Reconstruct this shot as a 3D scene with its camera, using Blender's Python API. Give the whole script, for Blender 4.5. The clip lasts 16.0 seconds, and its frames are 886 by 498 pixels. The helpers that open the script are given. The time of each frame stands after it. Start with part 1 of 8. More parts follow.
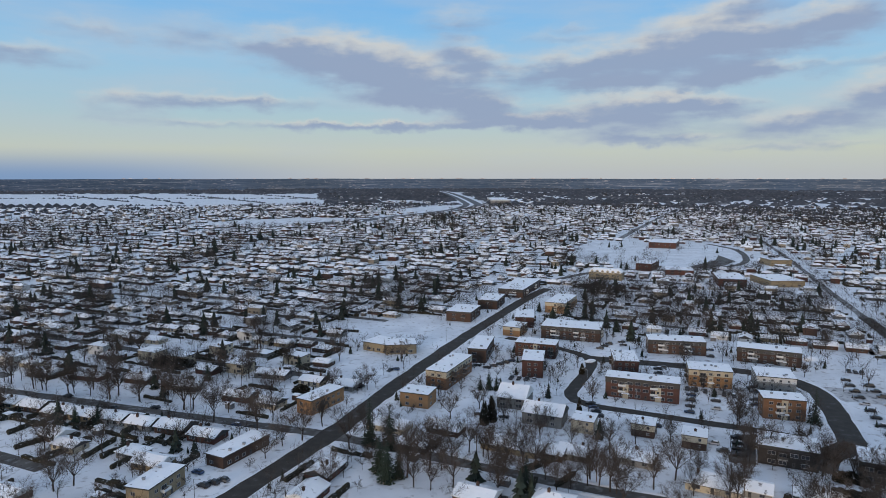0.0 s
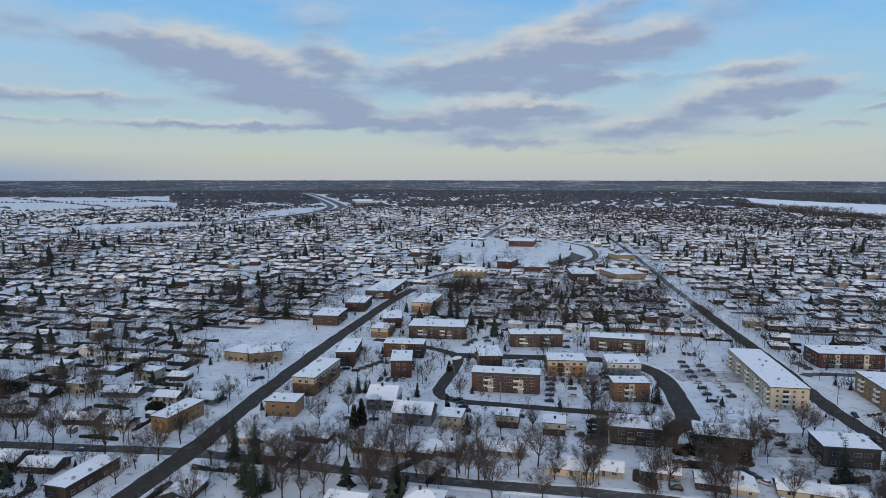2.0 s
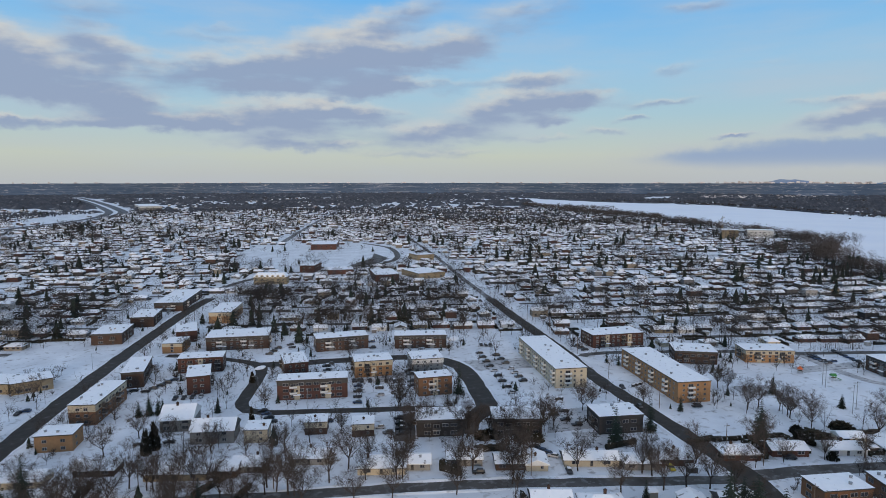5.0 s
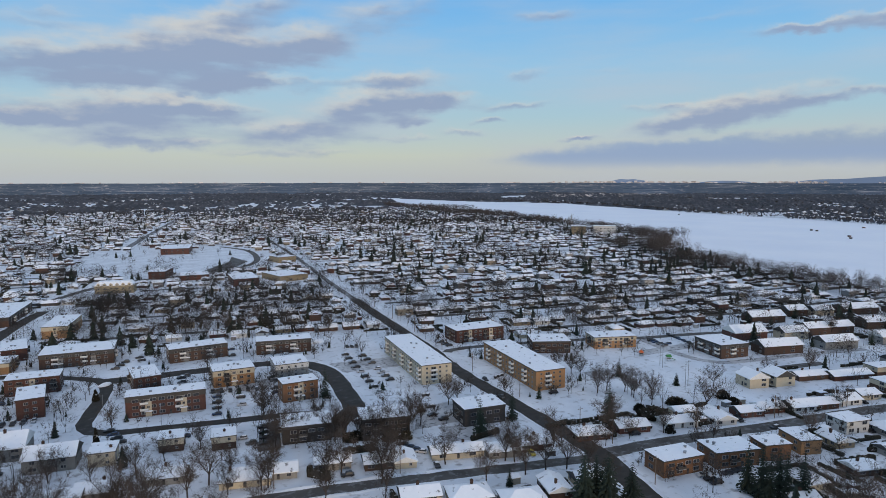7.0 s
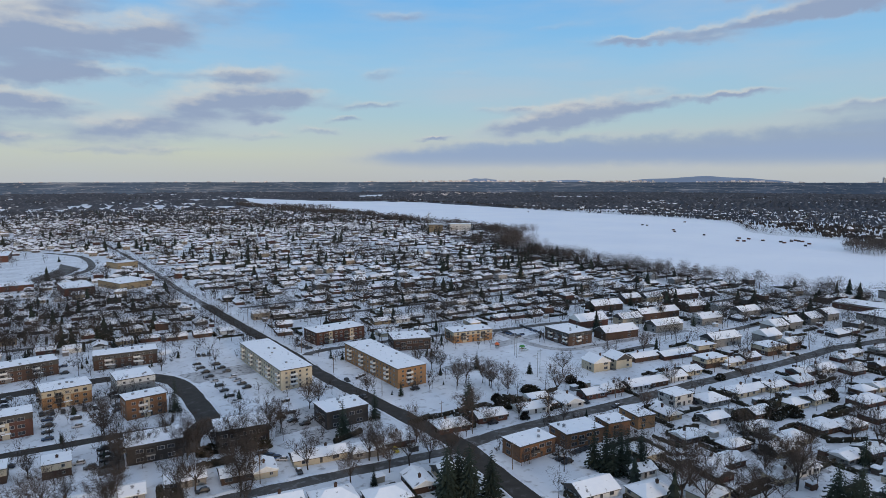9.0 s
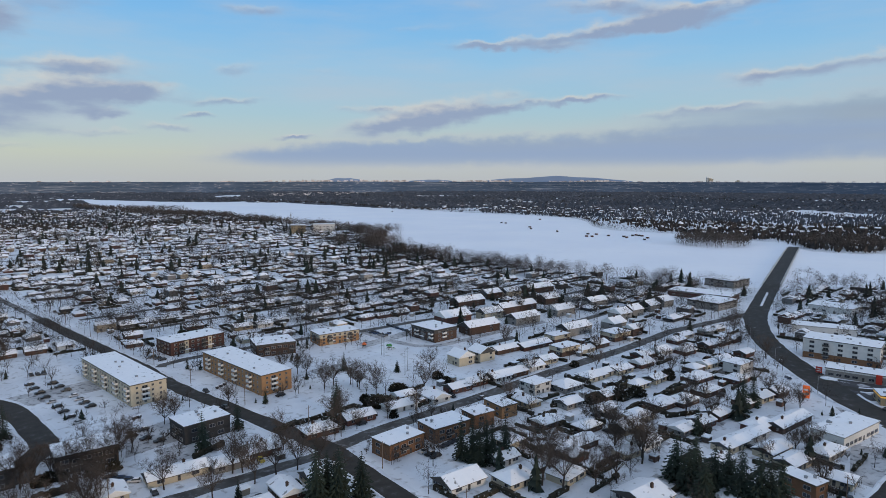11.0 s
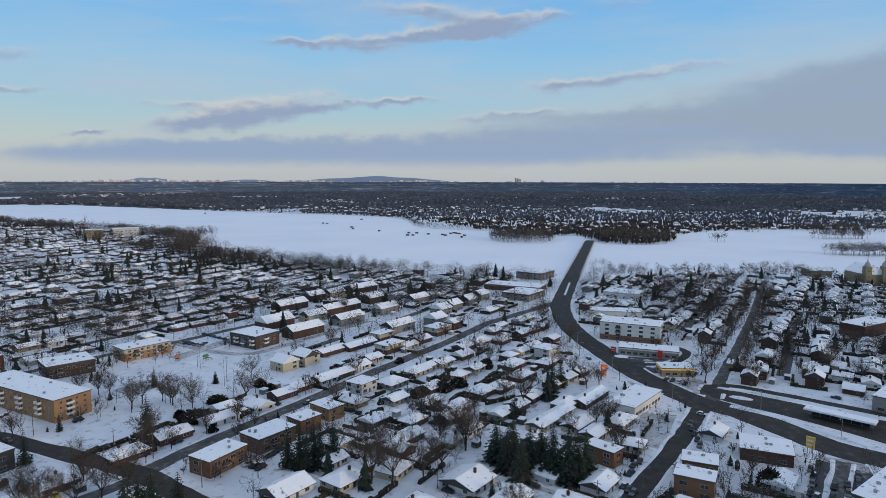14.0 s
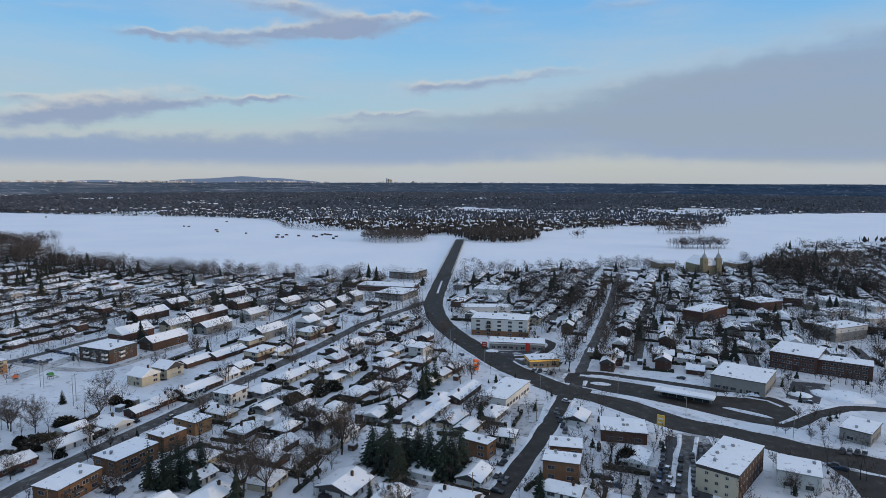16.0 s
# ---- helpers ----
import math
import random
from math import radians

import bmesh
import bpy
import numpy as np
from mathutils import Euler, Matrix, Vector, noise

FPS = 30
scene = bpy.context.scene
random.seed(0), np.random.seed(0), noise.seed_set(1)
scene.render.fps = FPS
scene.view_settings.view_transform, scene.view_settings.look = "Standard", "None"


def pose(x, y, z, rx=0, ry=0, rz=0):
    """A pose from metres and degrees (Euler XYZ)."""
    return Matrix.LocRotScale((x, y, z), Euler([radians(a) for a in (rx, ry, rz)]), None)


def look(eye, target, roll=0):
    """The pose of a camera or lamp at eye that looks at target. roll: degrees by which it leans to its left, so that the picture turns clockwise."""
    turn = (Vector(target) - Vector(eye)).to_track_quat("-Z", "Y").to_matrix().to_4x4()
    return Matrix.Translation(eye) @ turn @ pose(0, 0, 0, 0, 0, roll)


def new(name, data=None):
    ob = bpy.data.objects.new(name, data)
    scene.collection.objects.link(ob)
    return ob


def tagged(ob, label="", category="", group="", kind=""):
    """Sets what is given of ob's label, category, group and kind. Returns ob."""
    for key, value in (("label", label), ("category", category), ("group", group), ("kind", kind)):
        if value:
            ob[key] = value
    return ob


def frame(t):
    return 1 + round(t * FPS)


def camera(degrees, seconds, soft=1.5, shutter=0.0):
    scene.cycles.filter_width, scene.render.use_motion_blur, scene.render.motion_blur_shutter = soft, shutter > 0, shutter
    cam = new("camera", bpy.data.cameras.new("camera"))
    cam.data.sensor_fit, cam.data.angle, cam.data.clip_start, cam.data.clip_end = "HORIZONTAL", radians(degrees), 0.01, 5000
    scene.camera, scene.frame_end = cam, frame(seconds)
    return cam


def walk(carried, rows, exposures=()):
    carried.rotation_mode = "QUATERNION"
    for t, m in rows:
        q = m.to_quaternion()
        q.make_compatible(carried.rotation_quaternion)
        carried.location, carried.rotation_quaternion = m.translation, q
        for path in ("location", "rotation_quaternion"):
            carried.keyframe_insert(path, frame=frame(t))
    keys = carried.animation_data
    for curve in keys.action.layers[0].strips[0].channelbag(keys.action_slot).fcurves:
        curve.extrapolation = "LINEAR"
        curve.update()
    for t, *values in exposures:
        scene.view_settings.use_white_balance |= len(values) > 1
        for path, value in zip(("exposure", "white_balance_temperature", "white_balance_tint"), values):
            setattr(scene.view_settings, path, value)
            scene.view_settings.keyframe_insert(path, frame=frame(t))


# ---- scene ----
cam = camera(69.40, 16.0, 0.72)
PATH = [
    (0.0, pose(0, 0, 105, 83.435, 0.003, 1.581)),
    (0.5, pose(0, 0, 105, 83.479, -0.011, -1.486)),
    (1.0, pose(0, 0, 105, 83.526, -0.007, -4.528)),
    (1.5, pose(0, 0, 105, 83.563, -0.022, -7.481)),
    (2.0, pose(0, 0, 105, 83.583, -0.050, -10.438)),
    (2.5, pose(0, 0, 105, 83.621, -0.041, -13.398)),
    (3.0, pose(0, 0, 105, 83.677, -0.063, -16.261)),
    (5.5, pose(0, 0, 105, 83.816, 0.016, -31.200)),
    (6.0, pose(0, 0, 105, 83.811, 0.028, -34.372)),
    (6.5, pose(0, 0, 105, 83.819, 0.011, -37.350)),
    (7.0, pose(0, 0, 105, 83.804, 0.033, -40.289)),
    (7.5, pose(0, 0, 105, 83.772, 0.029, -43.475)),
    (8.0, pose(0, 0, 105, 83.763, -0.009, -46.620)),
    (8.5, pose(0, 0, 105, 83.738, -0.008, -49.782)),
    (9.0, pose(0, 0, 105, 83.731, -0.006, -52.940)),
    (9.5, pose(0, 0, 105, 83.724, 0.011, -56.065)),
    (12.0, pose(0, 0, 105, 83.707, -0.067, -70.454)),
    (12.5, pose(0, 0, 105, 83.711, -0.064, -72.933)),
    (13.0, pose(0, 0, 105, 83.711, -0.089, -75.371)),
    (13.5, pose(0, 0, 105, 83.728, -0.100, -77.836)),
    (14.0, pose(0, 0, 105, 83.732, -0.132, -80.918)),
    (14.5, pose(0, 0, 105, 83.751, -0.149, -83.841)),
    (15.0, pose(0, 0, 105, 83.787, -0.155, -86.739)),
    (15.5, pose(0, 0, 105, 83.786, -0.173, -89.565)),
    (16.0, pose(0, 0, 105, 83.800, -0.161, -92.355)),
]
walk(cam, PATH)

# ---- world ----
world = bpy.data.worlds.new("sky")
scene.world = world
world.use_nodes = True
wt = world.node_tree
wt.nodes.clear()

def wmath(op, a, b=0.0, clamp=False):
    n = wt.nodes.new("ShaderNodeMath")
    n.operation, n.use_clamp = op, clamp
    for i, v in enumerate((a, b)):
        if isinstance(v, (int, float)):
            n.inputs[i].default_value = v
        else:
            wt.links.new(v, n.inputs[i])
    return n.outputs[0]


def wmix(fac, a, b):
    n = wt.nodes.new("ShaderNodeMix")
    n.data_type = "RGBA"
    for i, v in ((0, fac), (6, a), (7, b)):
        if isinstance(v, (int, float, tuple)):
            n.inputs[i].default_value = v
        else:
            wt.links.new(v, n.inputs[i])
    return n.outputs[2]


SUN_AZ, SUN_EL = -112.0, 9.0       # degrees: direction towards the sun, counted from +X, and its height
tc = wt.nodes.new("ShaderNodeTexCoord")
sep = wt.nodes.new("ShaderNodeSeparateXYZ")
wt.links.new(tc.outputs["Generated"], sep.inputs[0])
azim = wmath("MULTIPLY", wmath("ARCTAN2", sep.outputs[0], sep.outputs[1]), 57.29578)   # 0 at +Y, growing to the right
elev = wmath("MULTIPLY", wmath("ARCSINE", sep.outputs[2]), 57.29578)
nish = wt.nodes.new("ShaderNodeTexSky")
nish.sky_type, nish.sun_disc = "NISHITA", False
nish.sun_elevation, nish.sun_rotation = radians(SUN_EL), radians(90 - SUN_AZ)
nish.air_density, nish.dust_density, nish.ozone_density = 1.0, 1.0, 1.5
scaled = wt.nodes.new("ShaderNodeVectorMath")
scaled.operation = "SCALE"
wt.links.new(nish.outputs[0], scaled.inputs[0])
scaled.inputs["Scale"].default_value = 0.10
ramp = wt.nodes.new("ShaderNodeValToRGB")
wt.links.new(wmath("DIVIDE", elev, 60.0, True), ramp.inputs[0])
stops = ((0.0, (0.51, 0.54, 0.56)), (0.035, (0.56, 0.615, 0.55)), (0.09, (0.41, 0.60, 0.70)), (0.16, (0.31, 0.58, 0.83)),
         (0.26, (0.145, 0.47, 0.90)), (0.55, (0.41, 0.54, 0.79)), (1.0, (0.55, 0.63, 0.78)))
while len(ramp.color_ramp.elements) < len(stops):
    ramp.color_ramp.elements.new(0.5)
for el, (p, c) in zip(ramp.color_ramp.elements, stops):
    el.position, el.color = p, (*c, 1)
clear = wmix(0.92, scaled.outputs[0], ramp.outputs[0])

# cloud density: soft patches, broken up by stretched noise
flat = wt.nodes.new("ShaderNodeCombineXYZ")
wt.links.new(azim, flat.inputs[0]), wt.links.new(elev, flat.inputs[1])


def wnoise(scale, stretch, detail=6.0, rough=0.55, shift=(0, 0, 0)):
    m = wt.nodes.new("ShaderNodeMapping")
    m.inputs["Scale"].default_value = (scale, scale * stretch, 1)
    m.inputs["Location"].default_value = shift
    wt.links.new(flat.outputs[0], m.inputs[0])
    n = wt.nodes.new("ShaderNodeTexNoise")
    n.inputs["Scale"].default_value, n.inputs["Detail"].default_value, n.inputs["Roughness"].default_value = 1.0, detail, rough
    wt.links.new(m.outputs[0], n.inputs[0])
    return n.outputs["Fac"]


warp = wt.nodes.new("ShaderNodeCombineXYZ")
wt.links.new(wmath("MULTIPLY", wmath("SUBTRACT", wnoise(0.42, 1.8, 3), 0.5), 2.6), warp.inputs[0])
wt.links.new(wmath("MULTIPLY", wmath("SUBTRACT", wnoise(0.45, 1.6, 4, 0.55, (7, 3, 0)), 0.5), 1.5), warp.inputs[1])
bent = wt.nodes.new("ShaderNodeVectorMath")
wt.links.new(flat.outputs[0], bent.inputs[0]), wt.links.new(warp.outputs[0], bent.inputs[1])
both_sum = None      # amount of cloud, and amount times height within it
bank_sum = None


def cloud(az, el, half_w, half_h, lean, amount, smooth=False):
    """A soft patch of cloud round an azimuth and height in degrees; its upper half counts as lit."""
    global both_sum, bank_sum
    m = wt.nodes.new("ShaderNodeMapping")
    m.vector_type = "TEXTURE"
    m.inputs["Location"].default_value = (az, el, 0)
    m.inputs["Rotation"].default_value = (0, 0, radians(lean))
    m.inputs["Scale"].default_value = (half_w, half_h, 1)
    if both_sum is None:
        wt.links.new(bent.outputs[0], m.inputs[0])
    else:       # chained, so that few values wait at a time
        last = wt.nodes.new("ShaderNodeVectorMath")
        last.operation = "MULTIPLY_ADD"
        last.inputs[1].default_value = (1e-7, 1e-7, 0)
        wt.links.new(both_sum, last.inputs[0]), wt.links.new(bent.outputs[0], last.inputs[2])
        wt.links.new(last.outputs[0], m.inputs[0])
    ln = wt.nodes.new("ShaderNodeVectorMath")
    ln.operation = "LENGTH"
    wt.links.new(m.outputs[0], ln.inputs[0])
    r = wt.nodes.new("ShaderNodeMapRange")
    r.interpolation_type = "SMOOTHSTEP"
    r.inputs[1].default_value, r.inputs[2].default_value, r.inputs[3].default_value, r.inputs[4].default_value = 0.0, 2.3 if smooth else 1.72, amount, 0.0
    wt.links.new(ln.outputs["Value"], r.inputs[0])
    if smooth:
        bank_sum = r.outputs[0] if bank_sum is None else wmath("ADD", bank_sum, r.outputs[0])
        return
    up = wt.nodes.new("ShaderNodeSeparateXYZ")
    wt.links.new(m.outputs[0], up.inputs[0])
    pair = wt.nodes.new("ShaderNodeCombineXYZ")
    wt.links.new(r.outputs[0], pair.inputs[0])
    wt.links.new(wmath("MULTIPLY", r.outputs[0], up.outputs[1]), pair.inputs[1])
    if both_sum is None:
        both_sum = pair.outputs[0]
    else:
        add = wt.nodes.new("ShaderNodeVectorMath")
        wt.links.new(both_sum, add.inputs[0]), wt.links.new(pair.outputs[0], add.inputs[1])
        both_sum = add.outputs[0]


cloud(-33.5, 8.89, 3.91, 1.06, 0, 0.76)
cloud(-22.8, 11.89, 2.96, 0.91, 0, 0.43)
cloud(-30, 11.23, 3.07, 0.67, 0, 0.43)
cloud(-11.5, 10.25, 7.10, 1.93, -4, 1.19)
cloud(-4, 8.09, 7.82, 2.14, -6, 1.24)
cloud(-0.1, 6.2, 6.84, 0.80, -4, 0.97)
cloud(0.6, 10.27, 3.12, 1.33, -15, 0.86)
cloud(-19.5, 6.04, 7.91, 0.68, 0, 0.86)
cloud(-13.9, 4.24, 12.39, 0.44, 0, 0.65)
cloud(-27.6, 5.52, 3.72, 1.38, 0, 0.49)
cloud(-24, 10.61, 7.03, 0.78, 0, 0.43)
cloud(-0.1, 13.08, 3.49, 1.34, 0, 0.59)
cloud(4.3, 4.81, 5.77, 0.59, 0, 0.76)
cloud(8.7, 11.55, 3.40, 0.44, 0, 0.43)
cloud(-5.5, 4.26, 6.70, 0.41, 0, 0.54)
cloud(19.6, 10.47, 5.21, 2.51, 3, 1.35)
cloud(23.2, 10.48, 3.36, 1.00, -6, 0.97)
cloud(10.7, 9.14, 6.28, 1.69, 3, 1.19)
cloud(13.3, 7.76, 3.64, 0.60, 0, 0.86)
cloud(24.6, 8.14, 4.81, 0.79, 0, 0.97)
cloud(28.8, 11.13, 3.31, 1.66, 0, 1.24)
cloud(34.9, 13.83, 4.62, 1.67, 12, 0.65)
cloud(24.7, 13.91, 4.20, 1.18, 15, 0.76)
cloud(34, 6.22, 6.18, 1.91, 14, 1.10)
cloud(39.4, 6.64, 4.61, 0.74, 2, 0.87)
cloud(35, 8.59, 4.43, 0.57, 3, 0.69)
cloud(46.8, 6.36, 2.86, 0.36, 5, 0.64)
cloud(44.2, 5.12, 1.80, 0.31, 0, 0.69)
cloud(37.2, 5.08, 2.07, 0.48, 4, 0.74)
cloud(42.1, 4.15, 2.02, 0.32, 0, 0.64)
cloud(37, 3.57, 3.46, 0.37, 0, 0.55)
cloud(49.4, 13.87, 2.73, 0.46, 0, 0.36)
cloud(47.8, 9.02, 2.04, 0.50, 8, 0.22)
cloud(52.2, 3.39, 1.52, 0.20, 5, 0.55)
cloud(20.2, 7.48, 2.33, 0.62, 0, 0.65)
cloud(14.6, 5.27, 6.61, 1.90, 3, 1.24)
cloud(20.2, 5.73, 5.00, 0.68, -3, 0.76)
cloud(26, 3.87, 4.30, 1.06, 0, 0.86)
cloud(16.3, 2.91, 6.76, 0.40, 0, 0.70)
cloud(26.5, 2.3, 6.33, 0.36, 0, 0.54)
cloud(9.5, 12.21, 1.96, 0.30, 0, 0.43)
cloud(4.9, 4.59, 6.50, 0.64, 0, 0.76)
cloud(66, 5.91, 6.05, 1.06, 9, 1.01)
cloud(62.6, 4.99, 5.42, 0.75, 4, 0.74)
cloud(73.5, 6.48, 4.57, 0.41, 5, 0.74)
cloud(77.8, 6.69, 3.26, 0.35, 4, 0.74)
cloud(59.6, 4.03, 4.23, 0.65, 2, 0.55)
cloud(59.1, 5.83, 2.98, 0.37, 0, 0.64)
cloud(72.5, 11.64, 6.84, 0.39, 5, 0.61)
cloud(79.2, 12.29, 5.47, 0.79, 11, 0.68)
cloud(85, 12.87, 5.36, 0.57, 8, 0.58)
cloud(48.8, 13.45, 2.63, 0.48, 0, 0.36)
cloud(63.9, 12.87, 2.51, 0.30, 5, 0.32)
cloud(67.7, 14.51, 1.42, 0.48, 0, 0.29)
cloud(47.3, 8.95, 2.30, 0.46, 6, 0.32)
cloud(55.1, 9.08, 2.71, 0.36, 0, 0.22)
cloud(86.6, 5.55, 5.67, 0.52, 5, 0.69)
cloud(90.4, 7.94, 1.73, 0.62, 0, 0.55)
cloud(52.1, 3.43, 1.73, 0.26, 0, 0.46)
cloud(76.9, 14.27, 3.40, 0.52, -4, 0.58)
cloud(81.7, 13.85, 5.19, 0.77, -8, 0.61)
cloud(71, 11.27, 6.60, 0.37, -2, 0.65)
cloud(84.3, 12.8, 5.28, 0.74, 5, 0.58)
cloud(89.7, 13.69, 2.69, 0.44, 0, 0.43)
cloud(85.3, 12.29, 4.83, 0.30, 0, 0.43)
cloud(94.1, 8.17, 5.67, 0.63, 5, 0.74)
cloud(101.5, 9.07, 6.01, 0.46, 4, 0.50)
cloud(96.5, 14.35, 3.16, 0.58, 0, 0.43)
cloud(107, 14.27, 4.34, 0.47, 3, 0.43)
cloud(58.7, 2.04, 9.44, 1.06, 3, 0.90, True)
cloud(54.1, 1.66, 14.20, 0.99, 3, 0.70, True)
cloud(72.7, 2.13, 15.08, 1.34, 3, 0.90, True)
cloud(86.3, 2.66, 10.31, 1.73, 4, 1.00, True)
cloud(88.2, 5.41, 8.36, 0.48, 1, 0.60, True)
cloud(69.4, 1.91, 16.75, 1.00, 0, 0.60, True)
cloud(103, 4.55, 15.10, 2.64, 7, 1.00, True)
cloud(114.4, 5.01, 11.05, 3.38, 6, 1.30, True)
cloud(123.5, 5.07, 9.48, 3.95, 4, 1.50, True)
cloud(132.3, 4.94, 8.83, 4.10, 2, 1.50, True)


def wrange(v, lo, hi, top):
    n = wt.nodes.new("ShaderNodeMapRange")
    n.interpolation_type = "SMOOTHSTEP"
    n.inputs[1].default_value, n.inputs[2].default_value, n.inputs[4].default_value = lo, hi, top
    wt.links.new(v, n.inputs[0])
    return n.outputs[0]


def centred(fac, size):
    return wmath("MULTIPLY", wmath("SUBTRACT", fac, 0.5), size)


split = wt.nodes.new("ShaderNodeSeparateXYZ")
wt.links.new(both_sum, split.inputs[0])
cloud_sum, lift_sum = split.outputs[0], split.outputs[1]
grain = wmath("MULTIPLY", centred(wnoise(0.24, 4.2, 4, 0.5, (2, 9, 0)), 1.7), wmath("ADD", wmath("MINIMUM", cloud_sum, 1.0), 0.22))
veil = wrange(wmath("ADD", wmath("MULTIPLY", cloud_sum, 0.5), centred(wnoise(0.06, 5.0, 5, 0.55, (5, 1, 0)), 2.0)), -0.35, 0.9, 0.62)
dens = wmath("ADD", cloud_sum, grain)
cover = wrange(dens, 0.06, 1.15, 0.86)
lift = wmath("DIVIDE", lift_sum, wmath("ADD", cloud_sum, 0.05))
lit = wrange(wmath("ADD", wmath("SUBTRACT", lift, wmath("SUBTRACT", wmath("MULTIPLY", dens, 0.42), 0.26)), centred(wnoise(0.5, 2.4, 3, 0.5, (4, 2, 0)), 0.9)), -0.25, 0.75, 1.0)
cloud_col = wmix(lit, (0.285, 0.362, 0.525, 1), (0.66, 0.65, 0.615, 1))
hazy = wmix(veil, clear, (0.50, 0.565, 0.65, 1))
streaks = centred(wnoise(0.05, 9.0, 5, 0.5, (3, 6, 0)), 1.5)
low_fade = wmath("MAXIMUM", wrange(elev, 0.1, 2.2, 1.0), wrange(azim, 40.0, 10.0, 1.0))
bank = wmath("MULTIPLY", wrange(wmath("ADD", bank_sum, streaks), -0.15, 2.1, 0.90), wmath("ADD", wmath("MULTIPLY", low_fade, 0.75), 0.25))
deep = wrange(wmath("ADD", wnoise(0.035, 8.0, 4, 0.5, (8, 2, 0)), wmath("MULTIPLY", wmath("SUBTRACT", azim, 92.0), 0.004)), 0.36, 0.66, 1.0)
bank_col = wmix(wrange(bank, 0.25, 0.80, 1.0), (0.50, 0.53, 0.585, 1), wmix(deep, (0.285, 0.385, 0.575, 1), (0.31, 0.385, 0.50, 1)))
sky_col = wmix(cover, wmix(bank, hazy, bank_col), cloud_col)
dusk = wmath("MULTIPLY", wrange(elev, 2.4, -0.2, 0.85), wrange(azim, -6.0, -36.0, 1.0))
sky_col = wmix(dusk, sky_col, (0.17, 0.30, 0.53, 1))
bg = wt.nodes.new("ShaderNodeBackground")
wt.links.new(sky_col, bg.inputs[0])
bg.inputs[1].default_value = 1.0
wout = wt.nodes.new("ShaderNodeOutputWorld")
wt.links.new(bg.outputs[0], wout.inputs[0])

sun_data = bpy.data.lights.new("sun", "SUN")
sun_data.energy, sun_data.angle, sun_data.color = 1.5, radians(11), (1.0, 0.74, 0.48)
sun = new("sun", sun_data)
sa, se = radians(SUN_AZ), radians(SUN_EL)
sun.matrix_world = look((0, 0, 300), (-math.cos(sa) * math.cos(se), -math.sin(sa) * math.cos(se), 300 - math.sin(se)))
scene.view_settings.exposure = -0.05


# ---- materials ----
def material(name, colour, rough=0.8, other=None, scale=1.0, spread=0.5, vary=0.0, island=0.0, bump=0.0, metal=0.0, spec=0.3, fine=None):
    """Colour with a second colour in noise patches of 1/scale metres, and a shift of lightness from piece to piece."""
    m = bpy.data.materials.new(name)
    m.use_nodes = True
    nt = m.node_tree
    b = nt.nodes["Principled BSDF"]
    b.inputs["Roughness"].default_value, b.inputs["Metallic"].default_value = rough, metal
    b.inputs["Specular IOR Level"].default_value = spec
    co = nt.nodes.new("ShaderNodeTexCoord").outputs["Object"]
    geo = nt.nodes.new("ShaderNodeNewGeometry")
    nz = nt.nodes.new("ShaderNodeTexNoise")
    nz.inputs["Scale"].default_value, nz.inputs["Detail"].default_value = scale, 8.0
    nt.links.new(geo.outputs["Position"], nz.inputs["Vector"])
    mr = nt.nodes.new("ShaderNodeMapRange")
    mr.inputs[1].default_value, mr.inputs[2].default_value = 0.5 - spread / 2, 0.5 + spread / 2
    nt.links.new(nz.outputs["Fac"], mr.inputs[0])
    mx = nt.nodes.new("ShaderNodeMix")
    mx.data_type = "RGBA"
    mx.inputs[6].default_value = (*colour, 1)
    mx.inputs[7].default_value = (*(other or tuple(c * 0.8 for c in colour)), 1)
    nt.links.new(mr.outputs[0], mx.inputs[0])
    out = mx.outputs[2]
    if fine:
        n2 = nt.nodes.new("ShaderNodeTexNoise")
        n2.inputs["Scale"].default_value, n2.inputs["Detail"].default_value = fine[0], 4.0
        nt.links.new(geo.outputs["Position"], n2.inputs["Vector"])
        mr2 = nt.nodes.new("ShaderNodeMapRange")
        mr2.inputs[1].default_value, mr2.inputs[2].default_value = fine[1], fine[2]
        nt.links.new(n2.outputs["Fac"], mr2.inputs[0])
        m2 = nt.nodes.new("ShaderNodeMix")
        m2.data_type = "RGBA"
        nt.links.new(mr2.outputs[0], m2.inputs[0])
        nt.links.new(out, m2.inputs[6])
        m2.inputs[7].default_value = (*fine[3], 1)
        out = m2.outputs[2]
    if vary or island:
        hs = nt.nodes.new("ShaderNodeHueSaturation")
        rnd = nt.nodes.new("ShaderNodeObjectInfo").outputs["Random"] if vary else geo.outputs["Random Per Island"]
        amount = vary or island
        r = nt.nodes.new("ShaderNodeMapRange")
        r.inputs[3].default_value, r.inputs[4].default_value = 1 - amount, 1 + amount
        nt.links.new(rnd, r.inputs[0])
        nt.links.new(r.outputs[0], hs.inputs["Value"])
        nt.links.new(out, hs.inputs["Color"])
        out = hs.outputs[0]
    nt.links.new(out, b.inputs["Base Color"])
    if bump:
        bp = nt.nodes.new("ShaderNodeBump")
        bp.inputs["Strength"].default_value, bp.inputs["Distance"].default_value = bump, 0.3
        nt.links.new(nz.outputs["Fac"], bp.inputs["Height"])
        nt.links.new(bp.outputs[0], b.inputs["Normal"])
    return m


